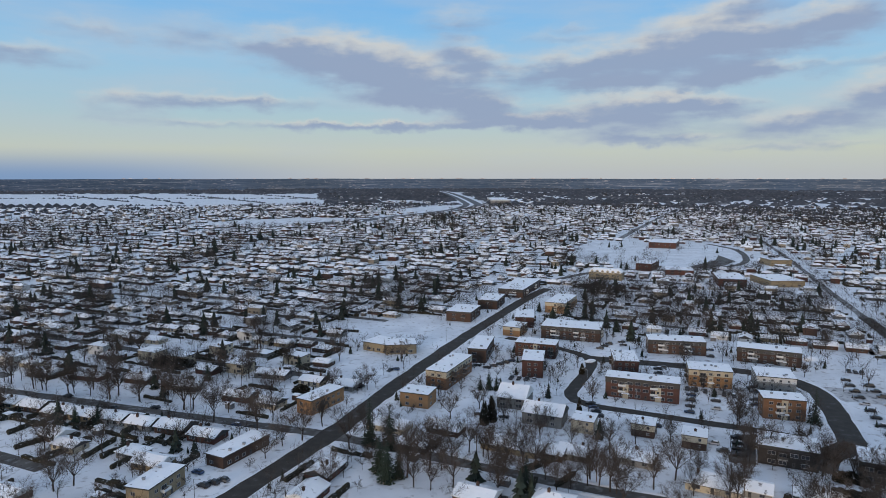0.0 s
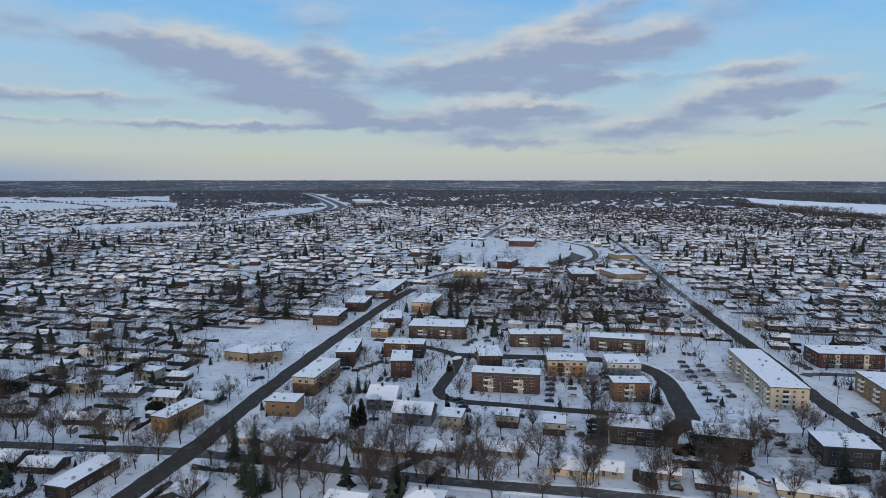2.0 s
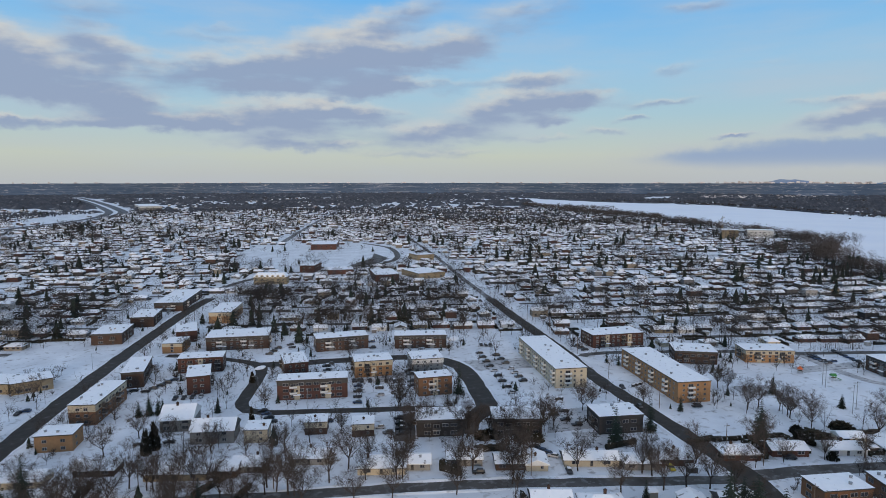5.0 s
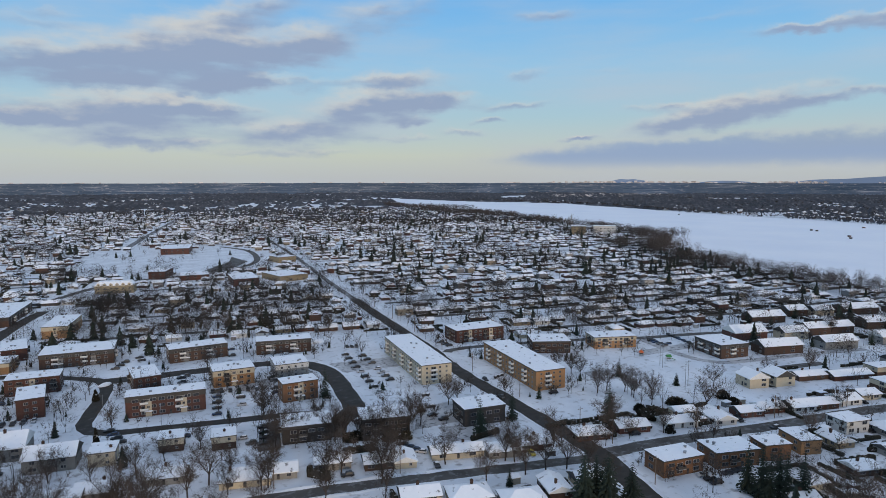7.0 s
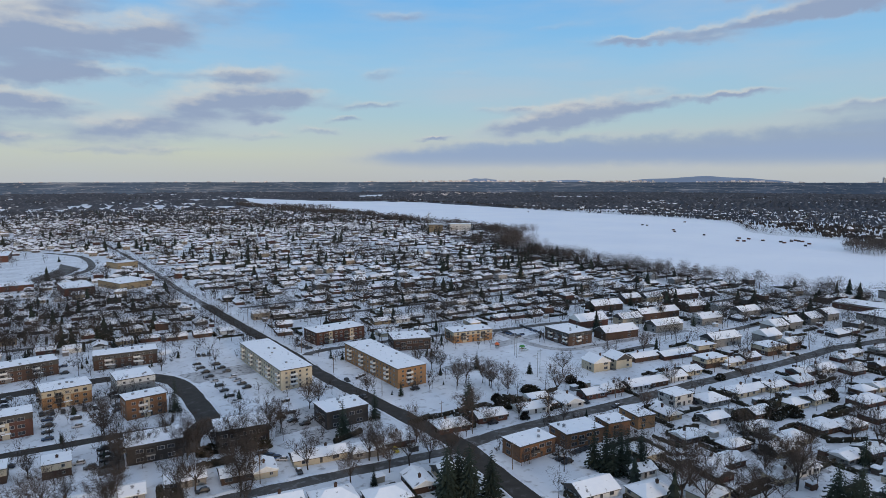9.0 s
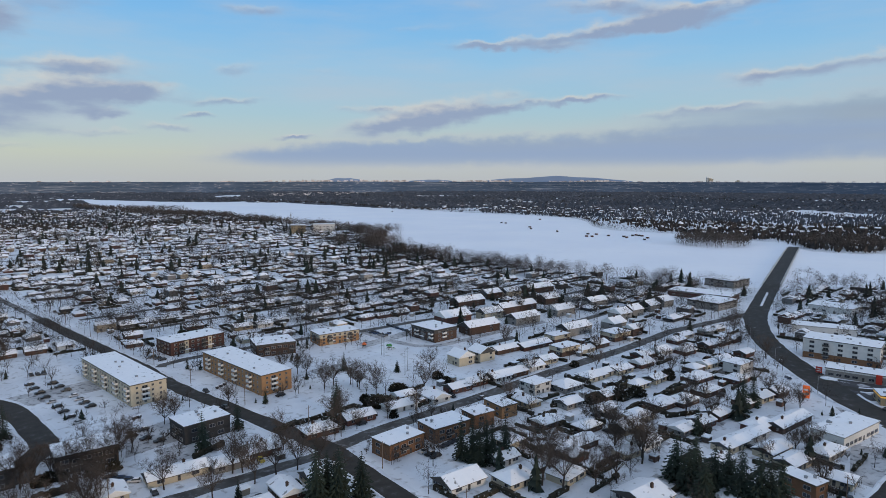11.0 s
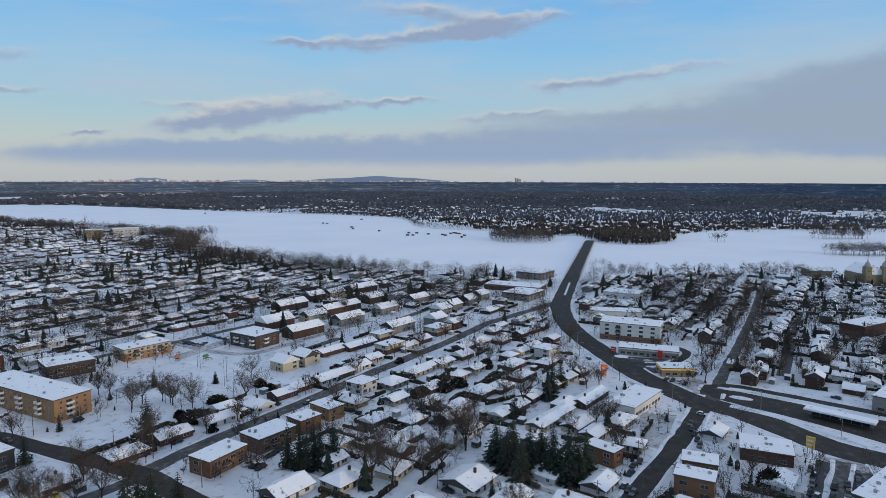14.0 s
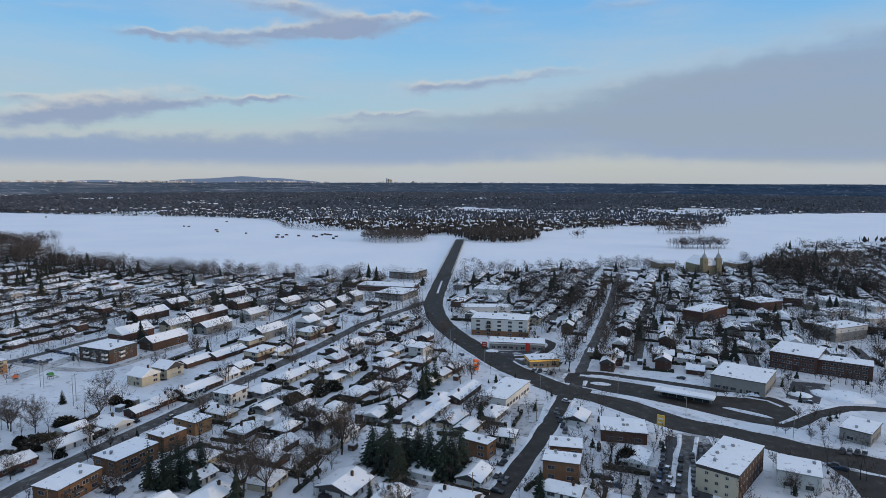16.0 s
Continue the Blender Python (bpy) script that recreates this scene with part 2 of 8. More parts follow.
SNOW = material("snow", (0.80, 0.835, 0.885), 0.65, (0.55, 0.58, 0.63), 0.05, 0.5, bump=0.7, fine=(0.28, 0.57, 0.75, (0.28, 0.28, 0.285)))
ROOF_SNOW = material("roof_snow", (0.88, 0.90, 0.93), 0.6, (0.80, 0.83, 0.88), 0.5, 0.6, bump=0.3, fine=(0.45, 0.64, 0.72, (0.22, 0.22, 0.23)))
ICE_SNOW = material("ice_snow", (0.88, 0.90, 0.94), 0.6, (0.78, 0.82, 0.90), 0.008, 0.6, bump=0.1, fine=(0.05, 0.55, 0.85, (0.80, 0.83, 0.89)))
ASPHALT = material("asphalt", (0.036, 0.033, 0.030), 0.7, (0.062, 0.057, 0.052), 0.25, 0.5, fine=(0.25, 0.60, 0.85, (0.13, 0.135, 0.145)), spec=0.1)
STREET = material("packed_snow_street", (0.060, 0.055, 0.051), 0.7, (0.13, 0.125, 0.12), 0.12, 0.5, fine=(0.35, 0.52, 0.85, (0.30, 0.31, 0.33)), spec=0.1)
LANE = material("snowy_lane", (0.20, 0.20, 0.205), 0.75, (0.10, 0.10, 0.10), 0.06, 0.5, fine=(0.2, 0.5, 0.7, (0.42, 0.43, 0.46)), spec=0.1)
LOT = material("ploughed_lot", (0.56, 0.57, 0.59), 0.6, (0.30, 0.305, 0.32), 0.09, 0.4, fine=(0.4, 0.52, 0.66, (0.13, 0.13, 0.14)))
BRICK_RED = material("red_brick", (0.108, 0.050, 0.038), 0.85, (0.072, 0.038, 0.031), 0.8, 0.6, vary=0.2, bump=0.1)
BRICK_ORANGE = material("orange_brick", (0.225, 0.118, 0.064), 0.85, (0.16, 0.085, 0.048), 0.8, 0.6, vary=0.12)
BRICK_GOLD = material("golden_brick", (0.36, 0.205, 0.102), 0.85, (0.27, 0.155, 0.078), 0.8, 0.6, vary=0.1)
BRICK_BROWN = material("brown_brick", (0.086, 0.052, 0.038), 0.85, (0.060, 0.038, 0.029), 0.8, 0.6, vary=0.2)
BRICK_TAN = material("buff_brick", (0.31, 0.245, 0.155), 0.85, (0.24, 0.19, 0.12), 0.8, 0.6, vary=0.12)
CREAM = material("cream_siding", (0.52, 0.45, 0.33), 0.7, (0.44, 0.38, 0.285), 0.6, 0.6, vary=0.08)
WHITE = material("white_siding", (0.62, 0.61, 0.58), 0.65, (0.52, 0.51, 0.49), 0.6, 0.6, vary=0.1)
GREY = material("grey_siding", (0.26, 0.25, 0.23), 0.75, (0.20, 0.195, 0.185), 0.6, 0.6, vary=0.2)
DARKWALL = material("dark_shingle_wall", (0.055, 0.048, 0.045), 0.8, (0.035, 0.032, 0.03), 1.0, 0.6, vary=0.2)
SHINGLE = material("roof_shingle", (0.085, 0.08, 0.08), 0.85, (0.05, 0.05, 0.052), 1.0, 0.6, vary=0.3)
TRIM = material("white_trim", (0.72, 0.72, 0.70), 0.5, (0.62, 0.62, 0.6), 1.0)
FRAME = material("window_frame", (0.34, 0.33, 0.32), 0.6, (0.24, 0.235, 0.23), 0.3, vary=0.4)
DARKTRIM = material("dark_trim", (0.07, 0.065, 0.06), 0.6)
CONCRETE = material("concrete", (0.36, 0.35, 0.33), 0.85, (0.27, 0.27, 0.26), 0.7, 0.6)
METAL = material("galvanised_steel", (0.34, 0.35, 0.36), 0.45, (0.26, 0.27, 0.28), 2.0, metal=0.7)
GLASS = material("window_glass", (0.025, 0.03, 0.038), 0.08, (0.05, 0.05, 0.055), 0.4, spec=0.6)
WOOD_POLE = material("weathered_pole", (0.17, 0.13, 0.10), 0.9, (0.12, 0.09, 0.07), 1.0)
BARK = material("bark", (0.058, 0.046, 0.039), 0.95, (0.042, 0.034, 0.03), 1.5, 0.6, vary=0.3)
TWIG = material("twigs", (0.098, 0.078, 0.065), 0.95, (0.062, 0.050, 0.043), 1.0, 0.6, vary=0.3)
NEEDLE = material("spruce_needles", (0.030, 0.044, 0.030), 0.9, (0.018, 0.026, 0.02), 0.9, 0.6, vary=0.3, fine=(1.2, 0.70, 0.80, (0.5, 0.52, 0.55)))
HEDGE = material("cedar_hedge", (0.034, 0.032, 0.020), 0.95, (0.021, 0.019, 0.013), 1.5, 0.6, vary=0.3, fine=(0.9, 0.62, 0.72, (0.6, 0.62, 0.66)))
FAR_ROOF = material("far_roof_snow", (0.89, 0.91, 0.94), 0.6, (0.74, 0.77, 0.82), 0.30, 0.5, island=0.10, fine=(0.22, 0.58, 0.64, (0.15, 0.15, 0.16)))
FAR_WALL = material("house_walls", (0.3, 0.3, 0.3), 0.85)
nt = FAR_WALL.node_tree
gp = nt.nodes.new("ShaderNodeNewGeometry")
cr = nt.nodes.new("ShaderNodeValToRGB")
cr.color_ramp.interpolation = "CONSTANT"
tones = ((0.42, 0.40, 0.37), (0.11, 0.107, 0.104), (0.105, 0.062, 0.046), (0.082, 0.044, 0.036), (0.27, 0.23, 0.175), (0.046, 0.043, 0.042), (0.17, 0.167, 0.165), (0.082, 0.067, 0.058))
for k, c in enumerate(tones):
    e = cr.color_ramp.elements[k] if k < 2 else cr.color_ramp.elements.new(k / len(tones))
    e.position, e.color = k / len(tones), (*c, 1)
nt.links.new(gp.outputs["Random Per Island"], cr.inputs[0])
nt.links.new(cr.outputs[0], nt.nodes["Principled BSDF"].inputs["Base Color"])
FAR_TWIG = material("tree_tops", (0.066, 0.055, 0.048), 0.95, (0.034, 0.029, 0.027), 0.02, 0.5, island=0.4)
ISLAND_TWIG = material("reddish_tree_tops", (0.105, 0.083, 0.070), 0.95, (0.064, 0.053, 0.047), 0.02, 0.5, island=0.35)
FAR_NEEDLE = material("conifer_tops", (0.03, 0.042, 0.032), 0.95, (0.02, 0.027, 0.022), 0.05, 0.5, island=0.3)
# bluish haze of distance is put into the base colour of these woods
WOODS = material("haze_tinted_woods", (0.044, 0.053, 0.068), 0.98, (0.080, 0.086, 0.102), 0.006, 0.4, fine=(0.03, 0.56, 0.70, (0.17, 0.18, 0.20)))
# wooded plain with blue haze painted into its tones, plus pale flecks
DISTANCE = material("haze_coloured_plain", (0.12, 0.155, 0.21), 1.0, spec=0.0)
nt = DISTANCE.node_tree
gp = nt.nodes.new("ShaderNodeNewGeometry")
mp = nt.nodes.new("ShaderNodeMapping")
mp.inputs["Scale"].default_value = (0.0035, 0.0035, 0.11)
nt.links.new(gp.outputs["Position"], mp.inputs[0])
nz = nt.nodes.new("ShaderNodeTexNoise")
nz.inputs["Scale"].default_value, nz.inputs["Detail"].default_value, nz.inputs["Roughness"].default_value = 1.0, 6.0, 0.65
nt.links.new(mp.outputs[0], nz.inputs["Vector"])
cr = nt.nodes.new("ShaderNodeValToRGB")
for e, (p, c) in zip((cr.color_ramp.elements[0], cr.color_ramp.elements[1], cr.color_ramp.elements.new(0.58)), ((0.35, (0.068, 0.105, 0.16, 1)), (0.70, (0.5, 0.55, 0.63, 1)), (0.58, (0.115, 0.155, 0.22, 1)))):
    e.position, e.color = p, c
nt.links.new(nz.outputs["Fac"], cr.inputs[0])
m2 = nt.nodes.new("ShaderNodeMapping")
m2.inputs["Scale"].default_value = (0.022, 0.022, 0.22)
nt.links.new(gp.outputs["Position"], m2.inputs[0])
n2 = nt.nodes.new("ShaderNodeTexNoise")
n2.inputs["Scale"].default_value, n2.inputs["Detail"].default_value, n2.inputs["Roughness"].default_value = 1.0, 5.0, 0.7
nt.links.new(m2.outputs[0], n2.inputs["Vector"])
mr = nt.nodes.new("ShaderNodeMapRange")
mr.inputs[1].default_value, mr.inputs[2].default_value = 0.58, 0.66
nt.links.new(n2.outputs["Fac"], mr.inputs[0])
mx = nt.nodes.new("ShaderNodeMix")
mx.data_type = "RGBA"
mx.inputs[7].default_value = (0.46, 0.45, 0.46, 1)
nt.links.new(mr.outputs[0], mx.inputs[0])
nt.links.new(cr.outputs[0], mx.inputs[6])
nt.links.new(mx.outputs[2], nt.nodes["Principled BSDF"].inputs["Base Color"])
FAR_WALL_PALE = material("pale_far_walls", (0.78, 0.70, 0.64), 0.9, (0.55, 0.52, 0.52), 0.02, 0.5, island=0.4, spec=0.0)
# the hills' blue is distance haze, given as surface colour
HILL = material("haze_blue_hills", (0.28, 0.38, 0.55), 1.0, (0.25, 0.34, 0.50), 0.003, 0.5, spec=0.0)
RED = material("red_sign", (0.55, 0.05, 0.03), 0.5)
ORANGE = material("orange_sign", (0.75, 0.16, 0.04), 0.5)
YELLOW = material("yellow_sign", (0.75, 0.48, 0.10), 0.5)
LIT_YELLOW = material("lit_yellow_fascia", (0.75, 0.45, 0.10), 0.5)
LIT_ORANGE = material("lit_orange_sign", (0.80, 0.16, 0.04), 0.5)
for m, c, k in ((LIT_YELLOW, (1.0, 0.55, 0.12, 1), 0.35), (LIT_ORANGE, (1.0, 0.18, 0.03, 1), 0.25)):
    p = m.node_tree.nodes["Principled BSDF"]
    p.inputs["Emission Color"].default_value, p.inputs["Emission Strength"].default_value = c, k
RUBBER = material("tyre_rubber", (0.02, 0.02, 0.02), 0.8)
CAR_GLASS = material("frosted_car_glass", (0.02, 0.024, 0.03), 0.45, (0.05, 0.055, 0.06), 0.6, spec=0.35)
CAR_DARK = material("dark_car_paint", (0.022, 0.024, 0.03), 0.3, spec=0.5, vary=0.5)
CAR_GREY = material("grey_car_paint", (0.12, 0.125, 0.135), 0.35, spec=0.5, vary=0.5)
CAR_BLUE = material("blue_car_paint", (0.02, 0.05, 0.12), 0.3, spec=0.5, vary=0.4)
CAR_WHITE = material("white_car_paint", (0.55, 0.56, 0.58), 0.35, spec=0.5)
CAR_YELLOW = material("yellow_car_paint", (0.65, 0.52, 0.03), 0.35, spec=0.5)


# ---- builders ----
class Shape:
    """Collects corners and faces of one mesh."""

    def __init__(self):
        self.v, self.f, self.m = [], [], []

    def face(self, pts, mat=0):
        n = len(self.v)
        self.v.extend(pts)
        self.f.append(tuple(range(n, n + len(pts))))
        self.m.append(mat)

    def box(self, x0, x1, y0, y1, z0, z1, mat=0, bottom=False):
        n = len(self.v)
        self.v.extend(((x0, y0, z0), (x1, y0, z0), (x1, y1, z0), (x0, y1, z0), (x0, y0, z1), (x1, y0, z1), (x1, y1, z1), (x0, y1, z1)))
        fs = [(0, 1, 5, 4), (1, 2, 6, 5), (2, 3, 7, 6), (3, 0, 4, 7), (4, 5, 6, 7)] + ([(3, 2, 1, 0)] if bottom else [])
        self.f.extend(tuple(n + i for i in f) for f in fs)
        self.m.extend([mat] * len(fs))
        return self

    def rod(self, a, b, ra, rb, sides=5, mat=0):
        a, b = Vector(a), Vector(b)
        d = (b - a).normalized()
        p = d.orthogonal().normalized()
        q = d.cross(p)
        n = len(self.v)
        for c, r in ((a, ra), (b, rb)):
            for i in range(sides):
                t = 2 * math.pi * i / sides
                self.v.append(tuple(c + (p * math.cos(t) + q * math.sin(t)) * r))
        for i in range(sides):
            j = (i + 1) % sides
            self.f.append((n + i, n + j, n + sides + j, n + sides + i))
            self.m.append(mat)
        self.f.append(tuple(n + sides + i for i in range(sides)))
        self.m.append(mat)
        return self

    def mesh(self, name, mats, smooth=False):
        me = bpy.data.meshes.new(name)
        me.from_pydata(self.v, [], self.f)
        for mt in mats:
            me.materials.append(mt)
        if len(mats) > 1:
            me.polygons.foreach_set("material_index", self.m)
        if smooth:
            me.polygons.foreach_set("use_smooth", [True] * len(self.f))
        me.update()
        return me


def part(name, data, parent, loc=(0, 0, 0), rz=0.0, label=""):
    ob = new(name, data)
    ob.parent = parent
    ob.location = loc
    ob.rotation_euler[2] = rz
    return tagged(ob, label)


def spot(name, x, y, ang=0.0, z=0.0):
    ob = new(name)
    ob.matrix_basis = pose(x, y, z, 0, 0, ang)
    return ob


def inside(x, y, poly):
    hit = False
    j = len(poly) - 1
    for i in range(len(poly)):
        (xi, yi), (xj, yj) = poly[i], poly[j]
        if (yi > y) != (yj > y) and x < (xj - xi) * (y - yi) / (yj - yi) + xi:
            hit = not hit
        j = i
    return hit


def off_line(x, y, pts):
    best = 1e9
    for (ax, ay), (bx, by) in zip(pts, pts[1:]):
        dx, dy = bx - ax, by - ay
        t = max(0.0, min(1.0, ((x - ax) * dx + (y - ay) * dy) / (dx * dx + dy * dy)))
        best = min(best, math.hypot(x - ax - t * dx, y - ay - t * dy))
    return best


def curve_points(pts, step=8.0):
    """Catmull-Rom through the points."""
    out = []
    for i in range(len(pts) - 1):
        p0, p1, p2, p3 = (Vector(pts[max(0, min(len(pts) - 1, k))]) for k in (i - 1, i, i + 1, i + 2))
        n = max(1, int((p2 - p1).length / step))
        for k in range(n):
            t = k / n
            q = 0.5 * ((2 * p1) + (p2 - p0) * t + (2 * p0 - 5 * p1 + 4 * p2 - p3) * t * t + (3 * p1 - p0 - 3 * p2 + p3) * t ** 3)
            out.append((q.x, q.y))
    out.append(tuple(pts[-1]))
    return out


# ---- ground, river, roads ----
s = Shape()
s.face([(-4950, -4950, 0), (4950, -4950, 0), (4950, 4950, 0), (-4950, 4950, 0)])
tagged(new("ground", s.mesh("ground", [SNOW])), "snow covered ground of the town", kind="structure")

NEAR_BANK = [(2100, 3300), (1860, 2600), (1530, 2100), (1400, 1660), (1345, 1340), (1250, 1080), (1150, 800), (1010, 590), (850, 490),
             (765, 340), (715, 210), (688, 90), (680, -20), (718, -80), (765, -222), (770, -324), (712, -368), (760, -430), (900, -516), (1053, -712), (1090, -1000), (1050, -1700)]
FAR_BANK = [(1900, -1700), (2045, -1544), (1850, -920), (1620, -800), (1418, -641), (1440, -480), (1310, -270), (1130, -205), (1068, -190), (1062, -95), (1200, -66),
            (1180, 10), (1230, 60), (1290, 110), (1356, 264), (1703, 427), (1850, 850), (1960, 1150), (2200, 1800), (2100, 2340), (2140, 3100), (2150, 3300)]
RIVER = NEAR_BANK + FAR_BANK
nb, fb = curve_points(NEAR_BANK, 30), curve_points(FAR_BANK, 30)
s = Shape()
s.face([(x, y, 0.06) for x, y in nb + fb])
tagged(new("frozen_river", s.mesh("frozen_river", [ICE_SNOW])), "wide frozen river under smooth snow", kind="structure")
RIVER = nb[::3] + fb[::3]

ROADS = []
BANKS = []


def road(name, pts, width, mat, z, label, bank=0.0):
    line = curve_points(pts, 6.0)
    s = Shape()
    rng = random.Random(len(ROADS) + 5)
    rows = []
    for i, (x, y) in enumerate(line):
        ax, ay = line[max(0, i - 1)]
        bx, by = line[min(len(line) - 1, i + 1)]
        d = math.hypot(bx - ax, by - ay) or 1
        nx, ny = -(by - ay) / d, (bx - ax) / d
        w1, w2 = width / 2 + rng.uniform(-0.4, 0.4), width / 2 + rng.uniform(-0.4, 0.4)
        rows.append(((x + nx * w1, y + ny * w1, z), (x - nx * w2, y - ny * w2, z), nx, ny))
    for a, b in zip(rows, rows[1:]):
        s.face([a[1], b[1], b[0], a[0]])
    ob = tagged(new(name, s.mesh(name, [mat])), label, kind="structure")
    ROADS.append((pts, width))
    if bank:
        BANKS.append((rows, bank, z, len(ROADS) - 1))
    return ob


HIGHWAY = material("wet_highway_asphalt", (0.075, 0.078, 0.085), 0.7, (0.15, 0.155, 0.165), 0.05, 0.5, spec=0.15)
road("road_1", [(-150, 20), (-100, 135), (-74, 199), (-52, 252), (-33, 310), (-5, 388), (28, 472), (56, 540), (82, 592)], 10, ASPHALT, 0.06, "dark cleared asphalt main road with snowy verges", 0.6)
road("road_2", [(160, 62), (178, 100), (190, 124), (199, 142), (207, 172), (218, 215), (229, 258), (250, 317), (279, 410), (300, 475)], 9.5, ASPHALT, 0.07, "dark wet asphalt street between apartment blocks", 0.5)
road("road_3", [(-520, 385), (-300, 320), (-227, 299), (-159, 279), (-100, 262), (-52, 248), (7, 222), (45, 206), (101, 185), (164, 155), (197, 139)], 7, STREET, 0.03, "narrow worn street with packed snow", 0.4)
road("road_4", [(199, 141), (231, 130), (263, 117), (290, 106), (322, 94), (341, 86), (366, 75.5), (400, 61), (437, 47.5), (460, 39), (490, 22), (545, -10)], 8.5, STREET, 0.034, "residential street of wet asphalt and packed snow", 0.4)
road("road_5", [(305, -75), (345, -53), (390, -37), (430, -25), (470, -17), (520, -14), (560, -16), (640, -24), (730, -34), (900, -52), (1075, -72)], 16.5, ASPHALT, 0.09, "wide asphalt boulevard that leads to the bridge", 0.4)
road("road_6", [(306, -78), (333, -88), (380, -106), (427, -125), (540, -168), (645, -205), (700, -226)], 6.5, STREET, 0.038, "snowy side street lined with bare trees", 0.4)
road("road_7", [(310, -76), (301, -73), (275, -62), (253, -52), (206, -29), (150, 0), (100, 25)], 8, ASPHALT, 0.11, "asphalt street between small shops", 0.4)
road("road_8", [(306, -78), (298.5, -88), (285, -98), (264, -113), (256, -124), (243, -141), (235, -150), (224, -165), (205, -190), (170, -232)], 17, ASPHALT, 0.12, "wide dark asphalt boulevard", 0.4)
road("road_9", [(320, -80), (334, -84), (337, -94), (335, -101), (328, -114), (321, -127), (313, -140), (306, -152), (299, -163), (292, -171), (283, -174)], 6.5, ASPHALT, 0.055, "asphalt bus lane round the terminal", 0.3)
road("road_10", [(30, 408), (47, 397), (63, 380), (74, 364), (72, 345), (60, 318), (53, 298), (60, 286), (90, 272), (123, 258), (140, 248)], 7, ASPHALT, 0.05, "curved asphalt lane between apartment buildings", 0.4)
road("road_11", [(74, 362), (110, 352), (150, 340), (168, 328), (174, 305), (164, 272), (153, 244), (140, 236), (128, 222)], 11, ASPHALT, 0.045, "curved asphalt lane beside the car park", 0.4)
road("road_12", [(95, 640), (140, 690), (186, 713), (262, 715), (330, 760), (368, 830), (390, 916), (379, 992)], 9, STREET, 0.05, "curved street round a snowy field", 0.4)
road("road_13", [(370, 237), (353, 196), (354, 172), (377, 160), (417, 143), (452, 127)], 6, LOT, 0.05, "ploughed snowy lane beside the park")
road("road_14", [(249, 290), (266, 290), (335, 257), (369, 234), (420, 209), (455, 182)], 7, STREET, 0.055, "snowy street behind the apartment blocks", 0.3)
road("road_15", [(262, 1045), (299, 1151), (615, 1878), (900, 2500)], 10, LANE, 0.04, "long straight snowy road between houses")
road("road_16", [(299, 472), (343, 605), (420, 830), (520, 1150)], 5.5, LANE, 0.04, "straight street between rows of houses")
road("road_17", [(379, -38), (372, -48), (369, -58), (371, -69), (384, -81), (401, -87), (413, -81)], 6, ASPHALT, 0.052, "curved asphalt drive round a low store", 0.3)
road("road_18", [(258, -160), (264, -169), (270, -178), (276, -192), (279, -205), (272, -224), (255, -245)], 7, ASPHALT, 0.056, "asphalt exit lane of the bus terminal", 0.3)
road("road_19", [(250, -112), (240, -107), (230, -102), (211, -93), (185, -82)], 5, STREET, 0.058, "narrow worn lane between shops", 0.3)
road("highway", [(-700, 880), (-542, 1076), (-431, 1262), (-339, 1334), (-245, 1453), (-139, 1640), (-53, 1790), (10, 2000), (59, 2260), (53, 2526), (16, 3043), (-45, 3706), (-116, 4300)], 30, HIGHWAY, 0.05, "divided highway with dark wet lanes")
road("highway", [(-330, 1385), (-235, 1510), (-150, 1690), (-70, 1850), (-8, 2060), (20, 2300), (10, 2560), (-25, 3043), (-85, 3706), (-160, 4300)], 24, HIGHWAY, 0.055, "divided highway with dark wet lanes")


for pts, wide in (([(364, -33), (343, -44), (317, -59)], 1.0), ([(584, -19), (656, -26)], 1.0), ([(306, -87), (297, -101), (284, -114.5), (271, -125.5), (262, -136.5), (252, -149)], 2.3), ([(333, -88), (330, -98), (325, -110), (318, -121)], 1.3)):
    line = curve_points(pts, 5.0)
    s = Shape()
    for (ax, ay), (bx, by) in zip(line, line[1:]):
        d = math.hypot(bx - ax, by - ay)
        nx, ny = -(by - ay) / d, (bx - ax) / d
        nx, ny = nx * wide, ny * wide
        s.face([(ax - nx, ay - ny, 0.13), (bx - nx, by - ny, 0.13), (bx, by, 0.5), (ax, ay, 0.5)])
        s.face([(ax, ay, 0.5), (bx, by, 0.5), (bx + nx, by + ny, 0.13), (ax + nx, ay + ny, 0.13)])
    tagged(new("median", s.mesh("median", [SNOW])), "snow covered median strip in the boulevard", kind="structure")

# ploughed banks, left open where roads meet
for rows, bank, z, own in BANKS:
    rng = random.Random(own + 40)
    banks = Shape()
    for side, sg in ((0, 1), (1, -1)):
        pr = []
        for r in rows:
            x, y, _ = r[side]
            nx, ny = r[2] * sg, r[3] * sg
            clear_of = all(k == own or off_line(x, y, pts) > w / 2 + 2 for k, (pts, w) in enumerate(ROADS))
            hh = bank * rng.uniform(0.3, 1.3)
            wd = rng.uniform(1.2, 2.4)
            pr.append(((x - nx * rng.uniform(0.1, 0.6), y - ny * 0.3, z + 0.01), (x + nx * wd * 0.5, y + ny * wd * 0.5, hh), (x + nx * wd, y + ny * wd, 0.0)) if clear_of else None)
        for a, c in zip(pr, pr[1:]):
            if a and c:
                banks.face([a[0], a[1], c[1], c[0]])
                banks.face([a[1], a[2], c[2], c[1]])
    tagged(new("snow_bank", banks.mesh("snow_bank", [SNOW])), "low ploughed snow bank along the road", kind="structure")

# ploughed parking lots


